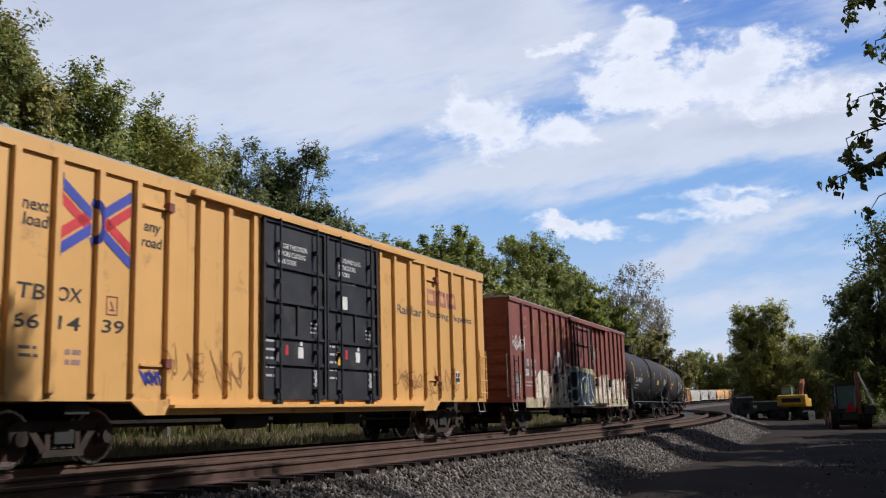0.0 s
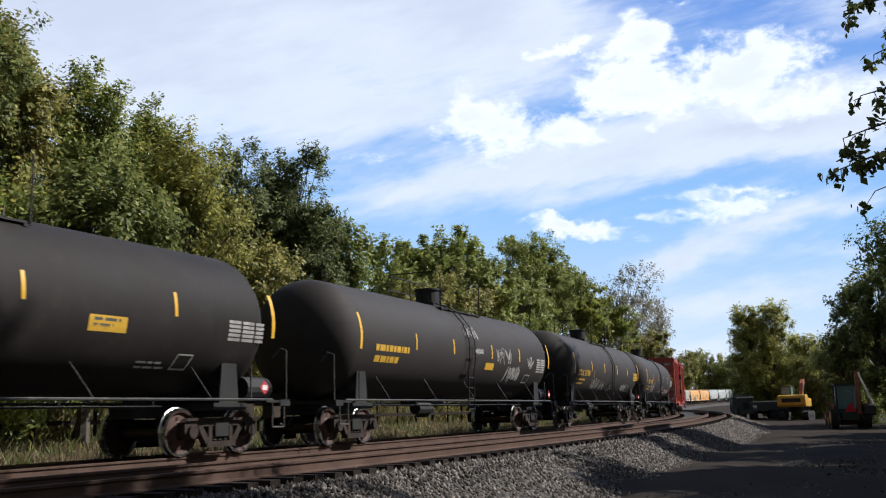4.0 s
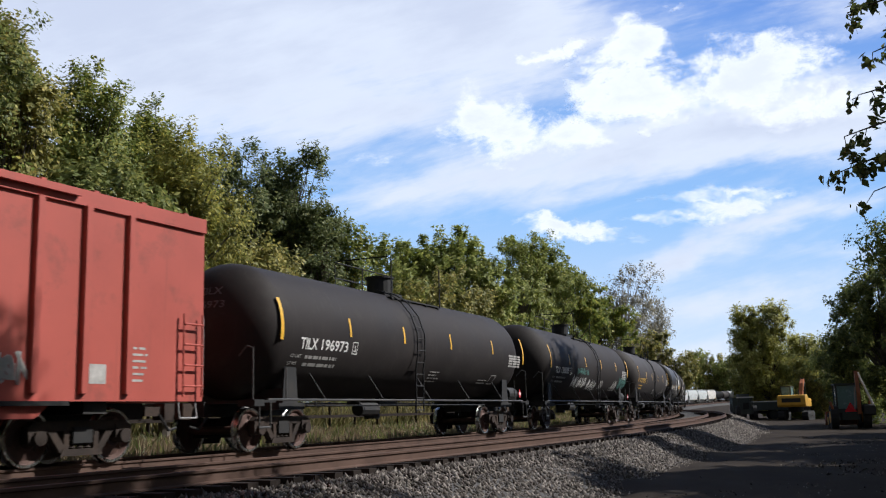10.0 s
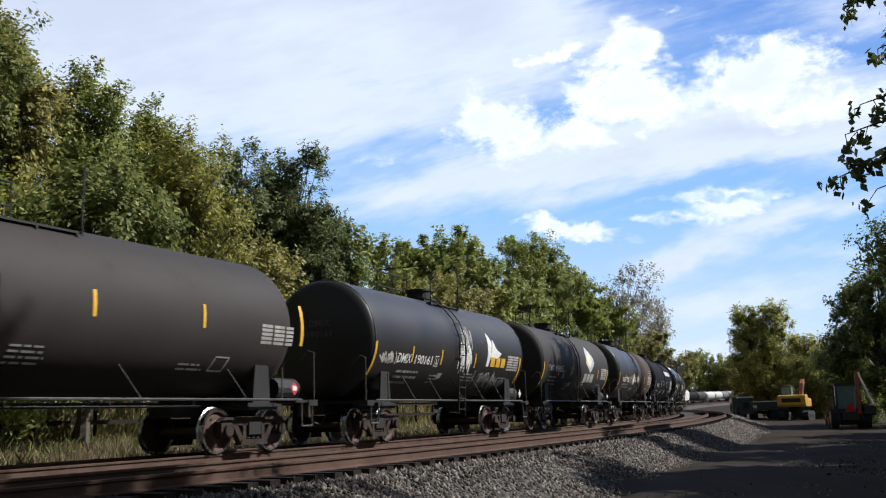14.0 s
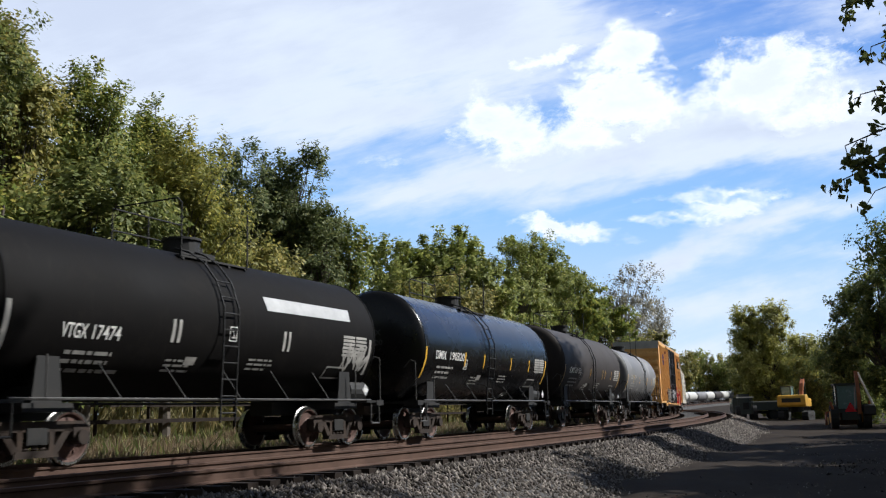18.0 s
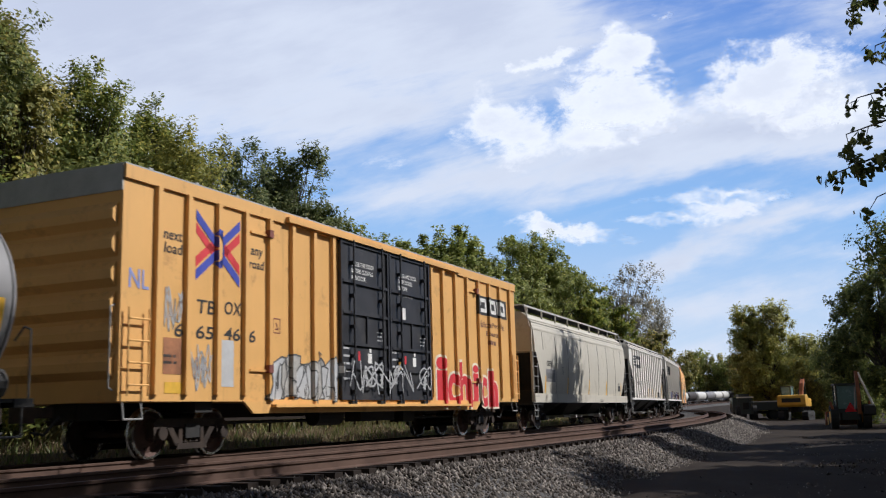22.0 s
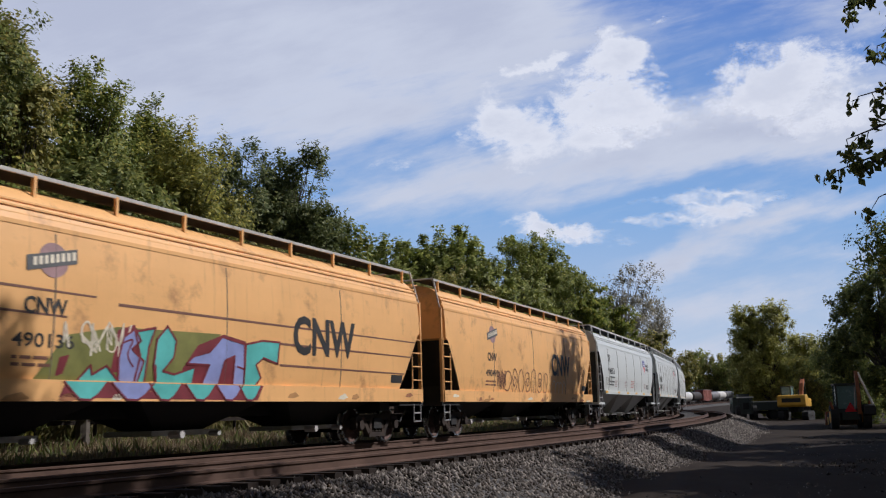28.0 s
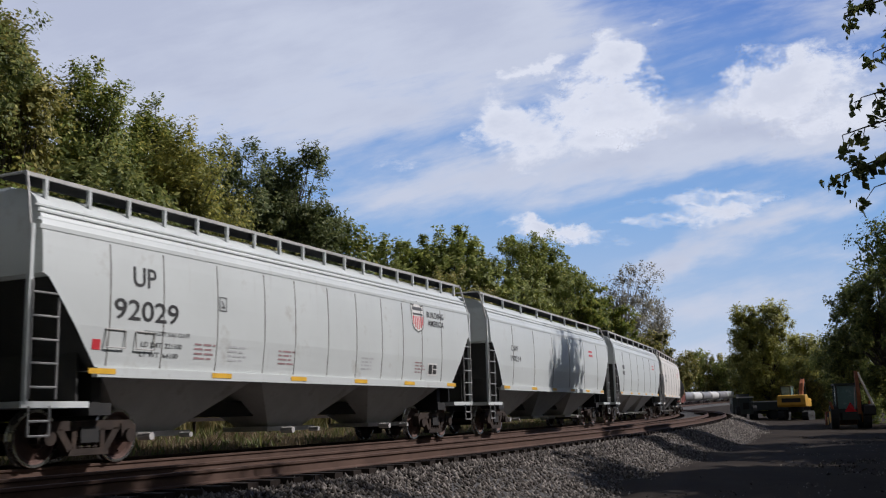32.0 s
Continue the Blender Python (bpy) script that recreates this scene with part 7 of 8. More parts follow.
L_LOCUST = leaf_mat("leaves_locust_green", (0.15, 0.185, 0.068), (0.31, 0.31, 0.11), 0.35)
L_BRUSH = leaf_mat("brown_green_brush", (0.2, 0.18, 0.07), (0.42, 0.33, 0.15), 0.35)
rng = np.random.default_rng(7)

def leaves_mesh(name, centres, spread, per, size, material, parent, droop=0.0, aspect=0.5):
    """Many small four-cornered leaves scattered about the ends of the twigs."""
    c = np.repeat(np.asarray(centres), per, axis=0)
    n = len(c)
    sp = np.repeat(np.asarray(spread), per)[:, None]
    mid = np.mean(np.asarray(centres), axis=0)
    # each cluster is a handful of twigs that reach outwards and up, with the leaves along them
    k = 5
    out = np.asarray(centres) - mid
    out /= np.linalg.norm(out, axis=1)[:, None] + 1e-6
    twig = out[:, None, :] * 0.7 + rng.normal(size=(len(out), k, 3)) * 0.6 + np.array([0, 0, 0.35 - 0.5 * droop])
    twig /= np.linalg.norm(twig, axis=2)[:, :, None]
    pick = twig[np.repeat(np.arange(len(out)), per), rng.integers(0, k, n)]
    along = rng.random((n, 1)) ** 0.85
    p = c + pick * sp * (2.9 * along - 0.9) + np.clip(rng.normal(size=(n, 3)), -1.6, 1.6) * sp * (0.46 - 0.22 * along)
    face = p - mid
    face /= np.linalg.norm(face, axis=1)[:, None] + 1e-6
    face += rng.normal(size=(n, 3)) * 0.55 + np.array([0, 0, 0.45])
    a = rng.normal(size=(n, 3))
    a[:, 2] -= droop
    a = np.cross(face, np.cross(a, face))
    a /= np.linalg.norm(a, axis=1)[:, None] + 1e-6
    b = np.cross(a, face)
    b /= np.linalg.norm(b, axis=1)[:, None] + 1e-6
    ln = size * (0.6 + 0.8 * rng.random((n, 1)))
    wd = ln * aspect
    if size >= 0.225:
        q = np.stack([p - a * ln * 0.45 - b * wd * 0.55, p - a * ln * 0.35 + b * wd * 0.6, p + a * ln * 0.6], 1)
    else:
        q = np.stack([p - a * ln * 0.5, p + b * wd * 0.5 - a * ln * 0.05, p + a * ln * 0.5, p - b * wd * 0.5 - a * ln * 0.05], 1)
    k = q.shape[1]
    me = bpy.data.meshes.new(name)
    me.vertices.add(n * k)
    me.vertices.foreach_set("co", q.reshape(-1).astype(np.float32))
    me.loops.add(n * k)
    me.loops.foreach_set("vertex_index", np.arange(n * k, dtype=np.int32))
    me.polygons.add(n)
    me.polygons.foreach_set("loop_start", np.arange(0, n * k, k, dtype=np.int32))
    me.update(calc_edges=True)
    me.validate()
    me.materials.append(material)
    ob = new(name, me)
    ob.parent = parent
    return ob

def limb(bm, pts, r0, r1, seg=6):
    rings = []
    for i, p in enumerate(pts):
        d = (Vector(pts[min(i + 1, len(pts) - 1)]) - Vector(pts[max(i - 1, 0)])).normalized()
        a = d.orthogonal().normalized()
        b = d.cross(a)
        r = r0 + (r1 - r0) * i / (len(pts) - 1)
        rings.append([bm.verts.new(Vector(p) + (a * math.cos(6.2832 * q / seg) + b * math.sin(6.2832 * q / seg)) * r) for q in range(seg)])
    for u, v in zip(rings, rings[1:]):
        for q in range(seg):
            bm.faces.new((u[q], u[(q + 1) % seg], v[(q + 1) % seg], v[q]))

def tree(label, x, y, z, h, r, leaf, seed, clusters=150, per=90, size=0.2, low=0.25, spread=0.36, bark=None, name="tree", trunk_r=0.22, droop=0.0, gap=0.35):
    """A tree: tapered trunk, limbs, and a ragged crown of leaf clusters."""
    global rng
    rng = np.random.default_rng(seed)
    rnd = random.Random(seed)
    root = tagged(new(name), label, name)
    root.location = (x, y, z)
    # several lobes make the outline uneven
    lobes = []
    for i in range(6):
        a = rnd.uniform(0, 6.28)
        d = rnd.uniform(0.15, 0.6) * r
        f = rnd.uniform(low + 0.15, 0.88)
        lobes.append((Vector((math.cos(a) * d, math.sin(a) * d, h * f)), r * rnd.uniform(0.42, 0.62), h * (1 - low) * rnd.uniform(0.2, 0.32)))
    lobes.append((Vector((0, 0, h * 0.8)), r * 0.5, h * 0.2))
    cen, sp = [], []
    while len(cen) < clusters:
        o, rr, hh = rnd.choice(lobes)
        d = Vector((rnd.gauss(0, 1), rnd.gauss(0, 1), rnd.gauss(0, 1))).normalized() * rnd.uniform(0.55, 1.0)
        p = Vector((o.x + d.x * rr, o.y + d.y * rr, min(h, max(h * low, o.z + d.z * hh))))
        if noise.noise((p.x * 0.5 + seed, p.y * 0.5, p.z * 0.5)) < gap - 0.55:
            continue
        cen.append(tuple(p))
        sp.append(spread * rnd.uniform(0.6, 1.25))
    bm = bmesh.new()
    bend = [rnd.uniform(-0.04, 0.04) * h for _ in range(2)]
    trunk = [Vector((bend[0] * f * f, bend[1] * f * f, h * 0.85 * f - (0.3 if f == 0 else 0))) for f in (0, 0.12, 0.3, 0.5, 0.7, 0.85, 1)]
    limb(bm, trunk, trunk_r, trunk_r * 0.15, 8)
    for c in cen[:max(30, clusters // 3)]:
        c = Vector(c)
        f = max(0.15, min(0.9, (c.z / h) * rnd.uniform(0.55, 0.8)))
        s = Vector((bend[0] * f * f, bend[1] * f * f, h * 0.85 * f))
        mid = s.lerp(c, 0.5) + Vector((rnd.uniform(-0.3, 0.3), rnd.uniform(-0.3, 0.3), rnd.uniform(0.1, 0.5)))
        limb(bm, [s, mid, c], trunk_r * 0.32 * (1 - f * 0.6), 0.012, 5)
    part("trunk", bm, bark or M_BARK, root)
    leaves_mesh("crown", cen, sp, per, size, leaf, root, droop)
    return root

def ground_z(x, y):
    s, v, h = beside(x, y)
    return float(ground_height(s, v, h)[0])

def at(az, d):
    x, y = d * math.sin(radians(az)), d * math.cos(radians(az))
    return x, y, ground_z(x, y)

def build_trees():
    # the wood behind the train
    tree("tall dark green tree beyond the tracks", *at(-31, 30), 12.8, 3.3, L_DARK, 11, 350, 140, 0.168)
    tree("tall green tree with a ragged crown beyond the tracks", *at(-24.9, 33), 13.7, 2.6, L_OLIVE, 12, 320, 140, 0.166)
    tree("light green tree with a thin open crown", *at(-20.9, 35), 12.6, 2.4, L_MID, 13, 290, 120, 0.156, gap=0.42)
    tree("green tree at the edge of the wood", *at(-17.3, 37), 12.6, 2.4, L_MID, 14, 300, 128, 0.156)
    tree("yellowing bushy tree at the edge of the wood", *at(-16.2, 33), 10.3, 2.2, L_YELLOW, 15, 290, 118, 0.14, low=0.1)
    tree("dark feathery locust tree beyond the tracks", *at(-9.4, 46), 12.9, 3.1, L_LOCUST, 16, 430, 118, 0.17, gap=0.2, spread=0.32)
    tree("dark feathery locust tree with a wide crown", *at(-12.7, 45), 12.6, 3.0, L_LOCUST, 34, 400, 118, 0.17, gap=0.2, spread=0.32)
    tree("low dark locust tree at the end of the wood", *at(-7.4, 45), 10.2, 2.3, L_LOCUST, 37, 240, 100, 0.17, low=0.1, gap=0.2, spread=0.34)
    tree("green bushy tree beside the locust tree", *at(-6.2, 47), 9.4, 1.8, L_MID, 17, 160, 80, 0.2, low=0.1)
    tree("large green bush beyond the tracks", *at(-20.5, 29), 7.8, 3.4, L_DARK, 18, 260, 85, 0.19, low=0.06, name="bush")
    tree("olive bush beyond the tracks", *at(-25.5, 27), 7.4, 3.2, L_MID, 19, 250, 85, 0.19, low=0.06, name="bush")
    tree("green bush under the trees", *at(-11.8, 40), 7.6, 3.2, L_OLIVE, 20, 250, 80, 0.2, low=0.06, name="bush")
    tree("bright green maple tree behind the train", *at(-3.0, 62), 12.0, 4.2, L_BRIGHT, 21, 320, 85, 0.28, low=0.2)
    tree("bright green maple tree with a broad crown", *at(0.9, 64), 12.4, 4.4, L_BRIGHT, 22, 340, 85, 0.28, low=0.2)
    tree("bright green maple tree in the middle of the row", *at(-1.1, 66), 12.4, 4.2, L_BRIGHT, 35, 320, 85, 0.28, low=0.2)
    tree("soft willow tree in the row behind the train", *at(5.9, 80), 13.6, 4.2, L_BRIGHT, 36, 340, 120, 0.21, low=0.12, droop=0.8)
    tree("olive green undergrowth tree behind the train", *at(-1.4, 56), 8.2, 4.0, L_OLIVE, 23, 240, 80, 0.22, low=0.06, name="bush")
    tree("soft round willow tree behind the train", *at(4.4, 76), 14.2, 4.6, L_BRIGHT, 24, 360, 120, 0.21, low=0.15, droop=0.8)
    tree("brownish thicket behind the train", *at(2.0, 62), 8.4, 3.4, L_OLIVE, 25, 220, 75, 0.22, low=0.05, name="bush")
    tree("green willow tree behind the train", *at(7.4, 88), 12.6, 4.2, L_MID, 26, 280, 85, 0.28, low=0.12, droop=0.6)
    tree("green bushy tree behind the train", *at(9.2, 98), 11.4, 4.2, L_MID, 27, 260, 80, 0.28, low=0.08)
    tree("pale half-bare tree with many thin twigs", *at(10.7, 112), 16.8, 6.8, L_PALE, 28, 480, 30, 0.24, low=0.3, bark=M_WOOD_DRY)
    tree("pale half-bare tree with dry leaves", *at(12.5, 122), 14.2, 4.0, L_PALE, 29, 320, 20, 0.24, low=0.3, bark=M_WOOD_DRY)
    tree("green bushy tree far along the line", *at(11.4, 108), 8.8, 4.0, L_OLIVE, 30, 220, 80, 0.3, low=0.05)
    # the wood carried on past the edge of the view, added to block sky
    for i, (az, d, h, r) in enumerate(((-37, 31, 14, 4.2), (-45, 30, 15, 4.6), (-54, 31, 15, 4.8), (-64, 32, 16, 5.0), (-75, 34, 16, 5.2), (-88, 38, 16, 5.4))):
        tree("tall green tree added past the seen edge of the wood", *at(az, d), h, r, (L_DARK, L_MID)[i % 2], 140 + i, 170, 40, 0.6, low=0.05, spread=0.7)
    # far woods and the trees of the work yard
    for i, (az, d, h, r, lf) in enumerate(((13.6, 420, 22, 9, L_OLIVE), (14.6, 440, 25, 9, L_MID), (15.6, 430, 23, 9, L_OLIVE), (16.5, 425, 21, 9, L_MID), (12.6, 420, 22, 9, L_OLIVE), (17.6, 420, 22, 9, L_MID), (19.4, 410, 24, 10, L_MID), (21.6, 400, 24, 11, L_MID), (24, 390, 25, 11, L_MID))):
        # mid greens swapped for brighter ones, so the leaf colour carries the haze
        tree("hazy green tree of the far woods", *at(az, d), h * 0.86, r, L_BRIGHT if lf is L_MID else lf, 40 + i, 170, 55, 0.9, low=0.06, spread=1.1, trunk_r=0.4)
    tree("dark olive tree with a spreading crown", *at(18.5, 118), 13.0, 4.0, L_SUNNY, 51, 380, 125, 0.26, low=0.12, spread=0.5)
    tree("yellowing olive tree beside the work yard", *at(20.1, 120), 9.0, 3.4, L_SUNNY, 52, 260, 110, 0.26, low=0.08, spread=0.55)
    tree("dark bush beside the work yard", *at(21.4, 112), 7.6, 3.6, L_YELLOW, 53, 240, 80, 0.3, low=0.04, name="bush")
    tree("dark bush along the work yard", *at(17.6, 122), 6.2, 3.6, L_YELLOW, 54, 220, 80, 0.32, low=0.04, name="bush")
    tree("dark tall tree at the edge of the yard", *at(24.5, 76), 12.2, 4.2, L_DARK, 55, 400, 100, 0.24, low=0.03)
    tree("dark tree with a dense crown", *at(27.6, 74), 14.5, 4.6, L_DARK, 56, 330, 90, 0.26, low=0.06)
    tree("dark green bush at the edge of the yard", *at(22.6, 80), 7.4, 3.0, L_DARK, 57, 260, 90, 0.2, low=0.02, name="bush")
    tree("slender light green tree at the edge of the yard", *at(26.2, 41), 9.4, 1.9, L_MID, 58, 110, 50, 0.15, low=0.62, trunk_r=0.12)
build_trees()

# ---- trees on the sunny side, whose shade falls across the yard ----
def shade_trees():
    tree("tall shade tree beside the yard", 13.0, 13.2, -1.0, 17.5, 3.6, L_DARK, 71, 420, 42, 0.35, low=0.3, spread=0.45)
    tree("tall slender tree with a high small crown", 11.75, 16.6, -1.0, 18.8, 1.9, L_DARK, 81, 90, 42, 0.32, low=0.84, spread=0.4, trunk_r=0.09)
    tree("shade tree beside the yard", 16.4, 22.8, -1.0, 12.6, 3.3, L_DARK, 72, 280, 42, 0.35, low=0.14, spread=0.45)
    tree("broad shade tree beside the yard", 21.2, 32.8, -0.9, 13.2, 3.6, L_MID, 73, 280, 42, 0.35, low=0.12, spread=0.45)
    tree("tall dense shade tree beside the yard", 24.8, 42.0, -0.8, 21.0, 4.2, L_DARK, 74, 420, 42, 0.38, low=0.5, spread=0.5)
    tree("dense tree beside the yard", 30.5, 50.0, -0.7, 12.5, 4.4, L_DARK, 75, 300, 42, 0.38, low=0.08, spread=0.5)
    tree("tree behind the viewpoint", 9.0, 3.5, -1.0, 11.5, 4.0, L_DARK, 76, 200, 42, 0.38, low=0.2, spread=0.5)
    tree("tree further behind the viewpoint", 7.0, -7.0, -1.1, 12.0, 4.5, L_MID, 77, 180, 42, 0.41, low=0.2, spread=0.5)
    tree("tree on the far side of the yard", -4.0, -14.0, -1.1, 11.0, 4.5, L_MID, 78, 160, 42, 0.43, low=0.2, spread=0.5)
    for i, (x, y, h, r) in enumerate(((11.6, 8.6, 9.0, 2.8), (14.6, 17.4, 8.6, 2.6), (15.6, 20.4, 9.2, 2.6), (18.0, 26.8, 9.4, 2.6), (19.6, 29.8, 9.0, 2.6), (22.8, 36.8, 9.6, 2.8), (26.2, 41.4, 9.0, 2.8), (27.5, 45.5, 9.4, 3.0))):
        tree("young leafy tree in the row beside the yard", x, y, -1.0, h, r, (L_DARK, L_MID)[i % 2], 90 + i, 190, 42, 0.35, low=0.1, spread=0.5, trunk_r=0.14)
    # unseen dense trees added back left keep sky off the cars' leading ends
    for i, (x, y, h, r) in enumerate(((-2.5, -6.0, 14.0, 4.6), (-8.0, -12.0, 15.0, 5.0), (-14.0, -20.0, 16.0, 5.2), (2.5, -9.0, 14.0, 4.8), (-6.0, -22.0, 16.0, 5.4))):
        tree("unseen tall tree added behind the viewpoint to block sky", x, y, -1.1, h, r, (L_MID, L_DARK)[i % 2], 150 + i, 260, 45, 0.62, low=0.04, spread=0.8)
    tree("bush beside the yard", 13.2, 19.0, -1.0, 4.6, 2.4, L_DARK, 79, 170, 42, 0.26, low=0.03, name="bush")
    tree("bush along the yard", 17.8, 27.6, -0.9, 5.0, 2.4, L_DARK, 80, 170, 42, 0.26, low=0.03, name="bush")
    tree("leafy bush along the yard", 12.6, 10.4, -1.0, 5.0, 2.6, L_DARK, 82, 170, 42, 0.26, low=0.03, name="bush")
shade_trees()

def overhang():
    """Boughs of a near tree that hang into the view; they sway a little."""
    global rng
    rng = np.random.default_rng(5)
    root = tagged(new("tree"), "slender maple tree with low dark leafy boughs", "tree")
    root.location = (6.6, 10.6, -1.0)
    bm = bmesh.new()
    limb(bm, [Vector((0, 0, -0.2)), Vector((0.1, 0.1, 2)), Vector((0.0, 0.2, 4.5)), Vector((0.3, 0.2, 8))], 0.16, 0.05, 8)
    part("trunk", bm, M_BARK, root)
    cen = [(0.6 + 0.9 * math.cos(a) * f, 0.2 + 1.2 * math.sin(a), 6.6 + 1.3 * math.sin(3 * a)) for a, f in [(i * 0.37, 0.4 + 0.6 * ((i * 7) % 5) / 5) for i in range(34)]]
    leaves_mesh("crown", cen, [0.4] * len(cen), 60, 0.15, L_DARK, root, 0.3, 0.75)
    made = []
    for k, (start, tip, n) in enumerate((
            ((0.05, 0.2, 6.4), (-2.02, -0.43, 6.03), 5), ((0.0, 0.2, 5.9), (-1.71, -0.39, 5.55), 3), ((0.0, 0.2, 5.2), (-1.83, -0.16, 5.04), 4),
            ((0.05, 0.1, 4.6), (-2.07, 0.2, 4.2), 7), ((0.0, 0.15, 4.9), (-1.96, 0.03, 4.63), 5), ((0.05, 0.1, 4.2), (-1.66, 0.05, 4.0), 2), ((0.0, 0.15, 4.7), (-1.8, 0.04, 4.3), 5))):
        a, b = Vector(start), Vector(tip)
        bm = bmesh.new()
        mid = a.lerp(b, 0.5) + Vector((0, 0, 0.22))
        limb(bm, [Vector((0, 0, 0)), mid - a, b - a], 0.03, 0.006, 5)
        pts = []
        for i in range(n):
            f = 1 - 0.28 * i / max(1, n - 1)
            c = (mid - a).lerp(b - a, max(0, 2 * f - 1))
            tw = c + Vector((rng.uniform(-0.08, 0.08), rng.uniform(-0.12, 0.12), rng.uniform(-0.16, 0.1)))
            limb(bm, [c, tw], 0.006, 0.003, 4)
            pts.append(tuple(tw))
        br = part("bough", bm, M_BARK, root)
        br.location = a
        leaves_mesh("leaves", pts, [0.075] * n, 17, 0.1, L_DARK, br, 0.9, 0.7)
        made.append((br, a, k))
    return made
BOUGHS = overhang()

# ---- thicket, verge grass and fence behind the train ----
def thicket():
    r = random.Random(9)
    i = 0
    for s in np.arange(-16, 120, 5.2):
        v = -12.5 - r.uniform(0, 4) - max(0, s - 60) * 0.03
        p = line_at(s, v)
        z = ground_z(p.x, p.y)
        h = r.uniform(3.4, 5.4) * (1 + max(0, s - 50) * 0.006)
        tree("leafy thicket bush at the foot of the wood", p.x, p.y, z, h, r.uniform(2.3, 3.0), (L_DARK, L_OLIVE, L_MID, L_WEED)[i % 4], 200 + i, 130, 46, 0.23 if s < 50 else 0.32, low=0.02, spread=0.5, name="bush", trunk_r=0.08)
        i += 1
thicket()

def blades(name, s0, s1, v0, v1, n, h0, h1, material, label, seed, lean=0.35, wd=0.02):
    g = np.random.default_rng(seed)
    s = s0 + (s1 - s0) * g.random(n) ** 1.3
    v = v0 + (v1 - v0) * g.random(n)
    clump = np.array([noise.noise((a * 0.5, b * 0.9, seed)) for a, b in zip(s, v)])
    keep = clump > -0.25
    s, v, clump = s[keep], v[keep], clump[keep]
    n = len(s)
    px = np.interp(s, SS, LX) + v * np.sin(np.interp(s, SS, LPSI))
    py = np.interp(s, SS, LY) - v * np.cos(np.interp(s, SS, LPSI))
    pz = ground_height(s, v, np.interp(s, SS, LZ)) - 0.05
    h = (h0 + (h1 - h0) * g.random(n)) * (0.8 + 0.7 * np.clip(clump, -0.3, 0.6))
    a = g.random(n) * 6.283
    wx, wy = np.cos(a) * wd * (0.6 + g.random(n)), np.sin(a) * wd
    lx, ly = g.normal(size=n) * lean * h, g.normal(size=n) * lean * h
    tri = np.stack([np.stack([px - wx, py - wy, pz], 1), np.stack([px + wx, py + wy, pz], 1), np.stack([px + lx, py + ly, pz + h], 1)], 1)
    me = bpy.data.meshes.new(name)
    me.vertices.add(n * 3)
    me.vertices.foreach_set("co", tri.reshape(-1).astype(np.float32))
    me.loops.add(n * 3)
    me.loops.foreach_set("vertex_index", np.arange(n * 3, dtype=np.int32))
    me.polygons.add(n)
    me.polygons.foreach_set("loop_start", np.arange(0, n * 3, 3, dtype=np.int32))
    me.update(calc_edges=True)
    me.materials.append(material)
    return tagged(new(name, me), label, "grass", kind="stuff")
blades("dry_grass", -14, 90, -8.0, -2.6, 60000, 0.14, 0.46, L_GRASS, "tall dry yellow grass on the verge", 1)
blades("green_weeds", -14, 90, -12, -3.6, 15000, 0.14, 0.6, L_WEED, "green weeds among the dry grass", 2, 0.5, 0.04)
blades("far_grass", 90, 200, -8, -2.5, 6000, 0.4, 0.8, L_GRASS, "dry grass further along the line", 3, 0.4, 0.06)

blades("undergrowth", -40, 130, -16, -8.6, 40000, 0.4, 1.8, L_BRUSH, "dense brown and green undergrowth at the foot of the wood", 6, 0.45, 0.055)

def fence():
    root = tagged(new("fence"), "low dark wooden post and rail fence behind the tracks", "fence")
    sv = -8.2
    for i, s in enumerate(np.arange(-14, 62, 2.3)):
        p = line_at(s, sv)
        z = ground_z(p.x, p.y)
        o = piece("fence_post", "post", lambda: boxes((-0.045, 0.045, -0.045, 0.045, -0.3, 1.2)), M_TIE, root)
        o.location = (p.x, p.y, z)
    for zz in (0.55, 1.05):
        verts, faces = [], []
        ss = np.arange(-14.3, 62.6, 1.0)
        for s in ss:
            for dv, dz in ((0.07, 0), (0.1, 0), (0.1, 0.12), (0.07, 0.12)):
                p = line_at(s, sv + dv)
                verts.append((p.x, p.y, ground_z(p.x, p.y) + zz + dz))
        for i in range(len(ss) - 1):
            for j in range(4):
                faces.append((i * 4 + j, i * 4 + (j + 1) % 4, i * 4 + 4 + (j + 1) % 4, i * 4 + 4 + j))
        raw("rail", verts, faces, M_TIE, root)
fence()

# ---- machines in the work yard ----
M_CATYEL = mat("machine_yellow", (0.62, 0.34, 0.03), 0.5, vary=0.12, scale=2, dirt=(0.16, 0.1, 0.05), dirt_amount=0.3)
M_MACHORANGE = mat("machine_orange", (0.36, 0.12, 0.05), 0.55, vary=0.15, scale=2, dirt=(0.12, 0.07, 0.04), dirt_amount=0.3)
M_TYRE = mat("tyre_rubber", (0.02, 0.02, 0.02), 0.9, vary=0.2, scale=3)
M_GLASS = mat("cab_glass", (0.16, 0.25, 0.25), 0.25, vary=0.05, spec=0.8)
M_LAMP = mat("red_lamp_lens", (0.8, 0.03, 0.05), 0.25, vary=0.05)
M_DARKMACH = mat("machine_dark_green", (0.04, 0.05, 0.045), 0.6, vary=0.2, scale=2)

def wheel(parent, x, y, r, w, rim=None):
    bm = bmesh.new()
    rod(bm, (x, y - w / 2, r), (x, y + w / 2, r), r, 18)
    t = part("tyre", bm, M_TYRE, parent)
    bm = bmesh.new()
    rod(bm, (x, y - w / 2 - 0.02, r), (x, y + w / 2 + 0.02, r), r * 0.5, 14)
    part("rim", bm, rim or M_CATYEL, t)

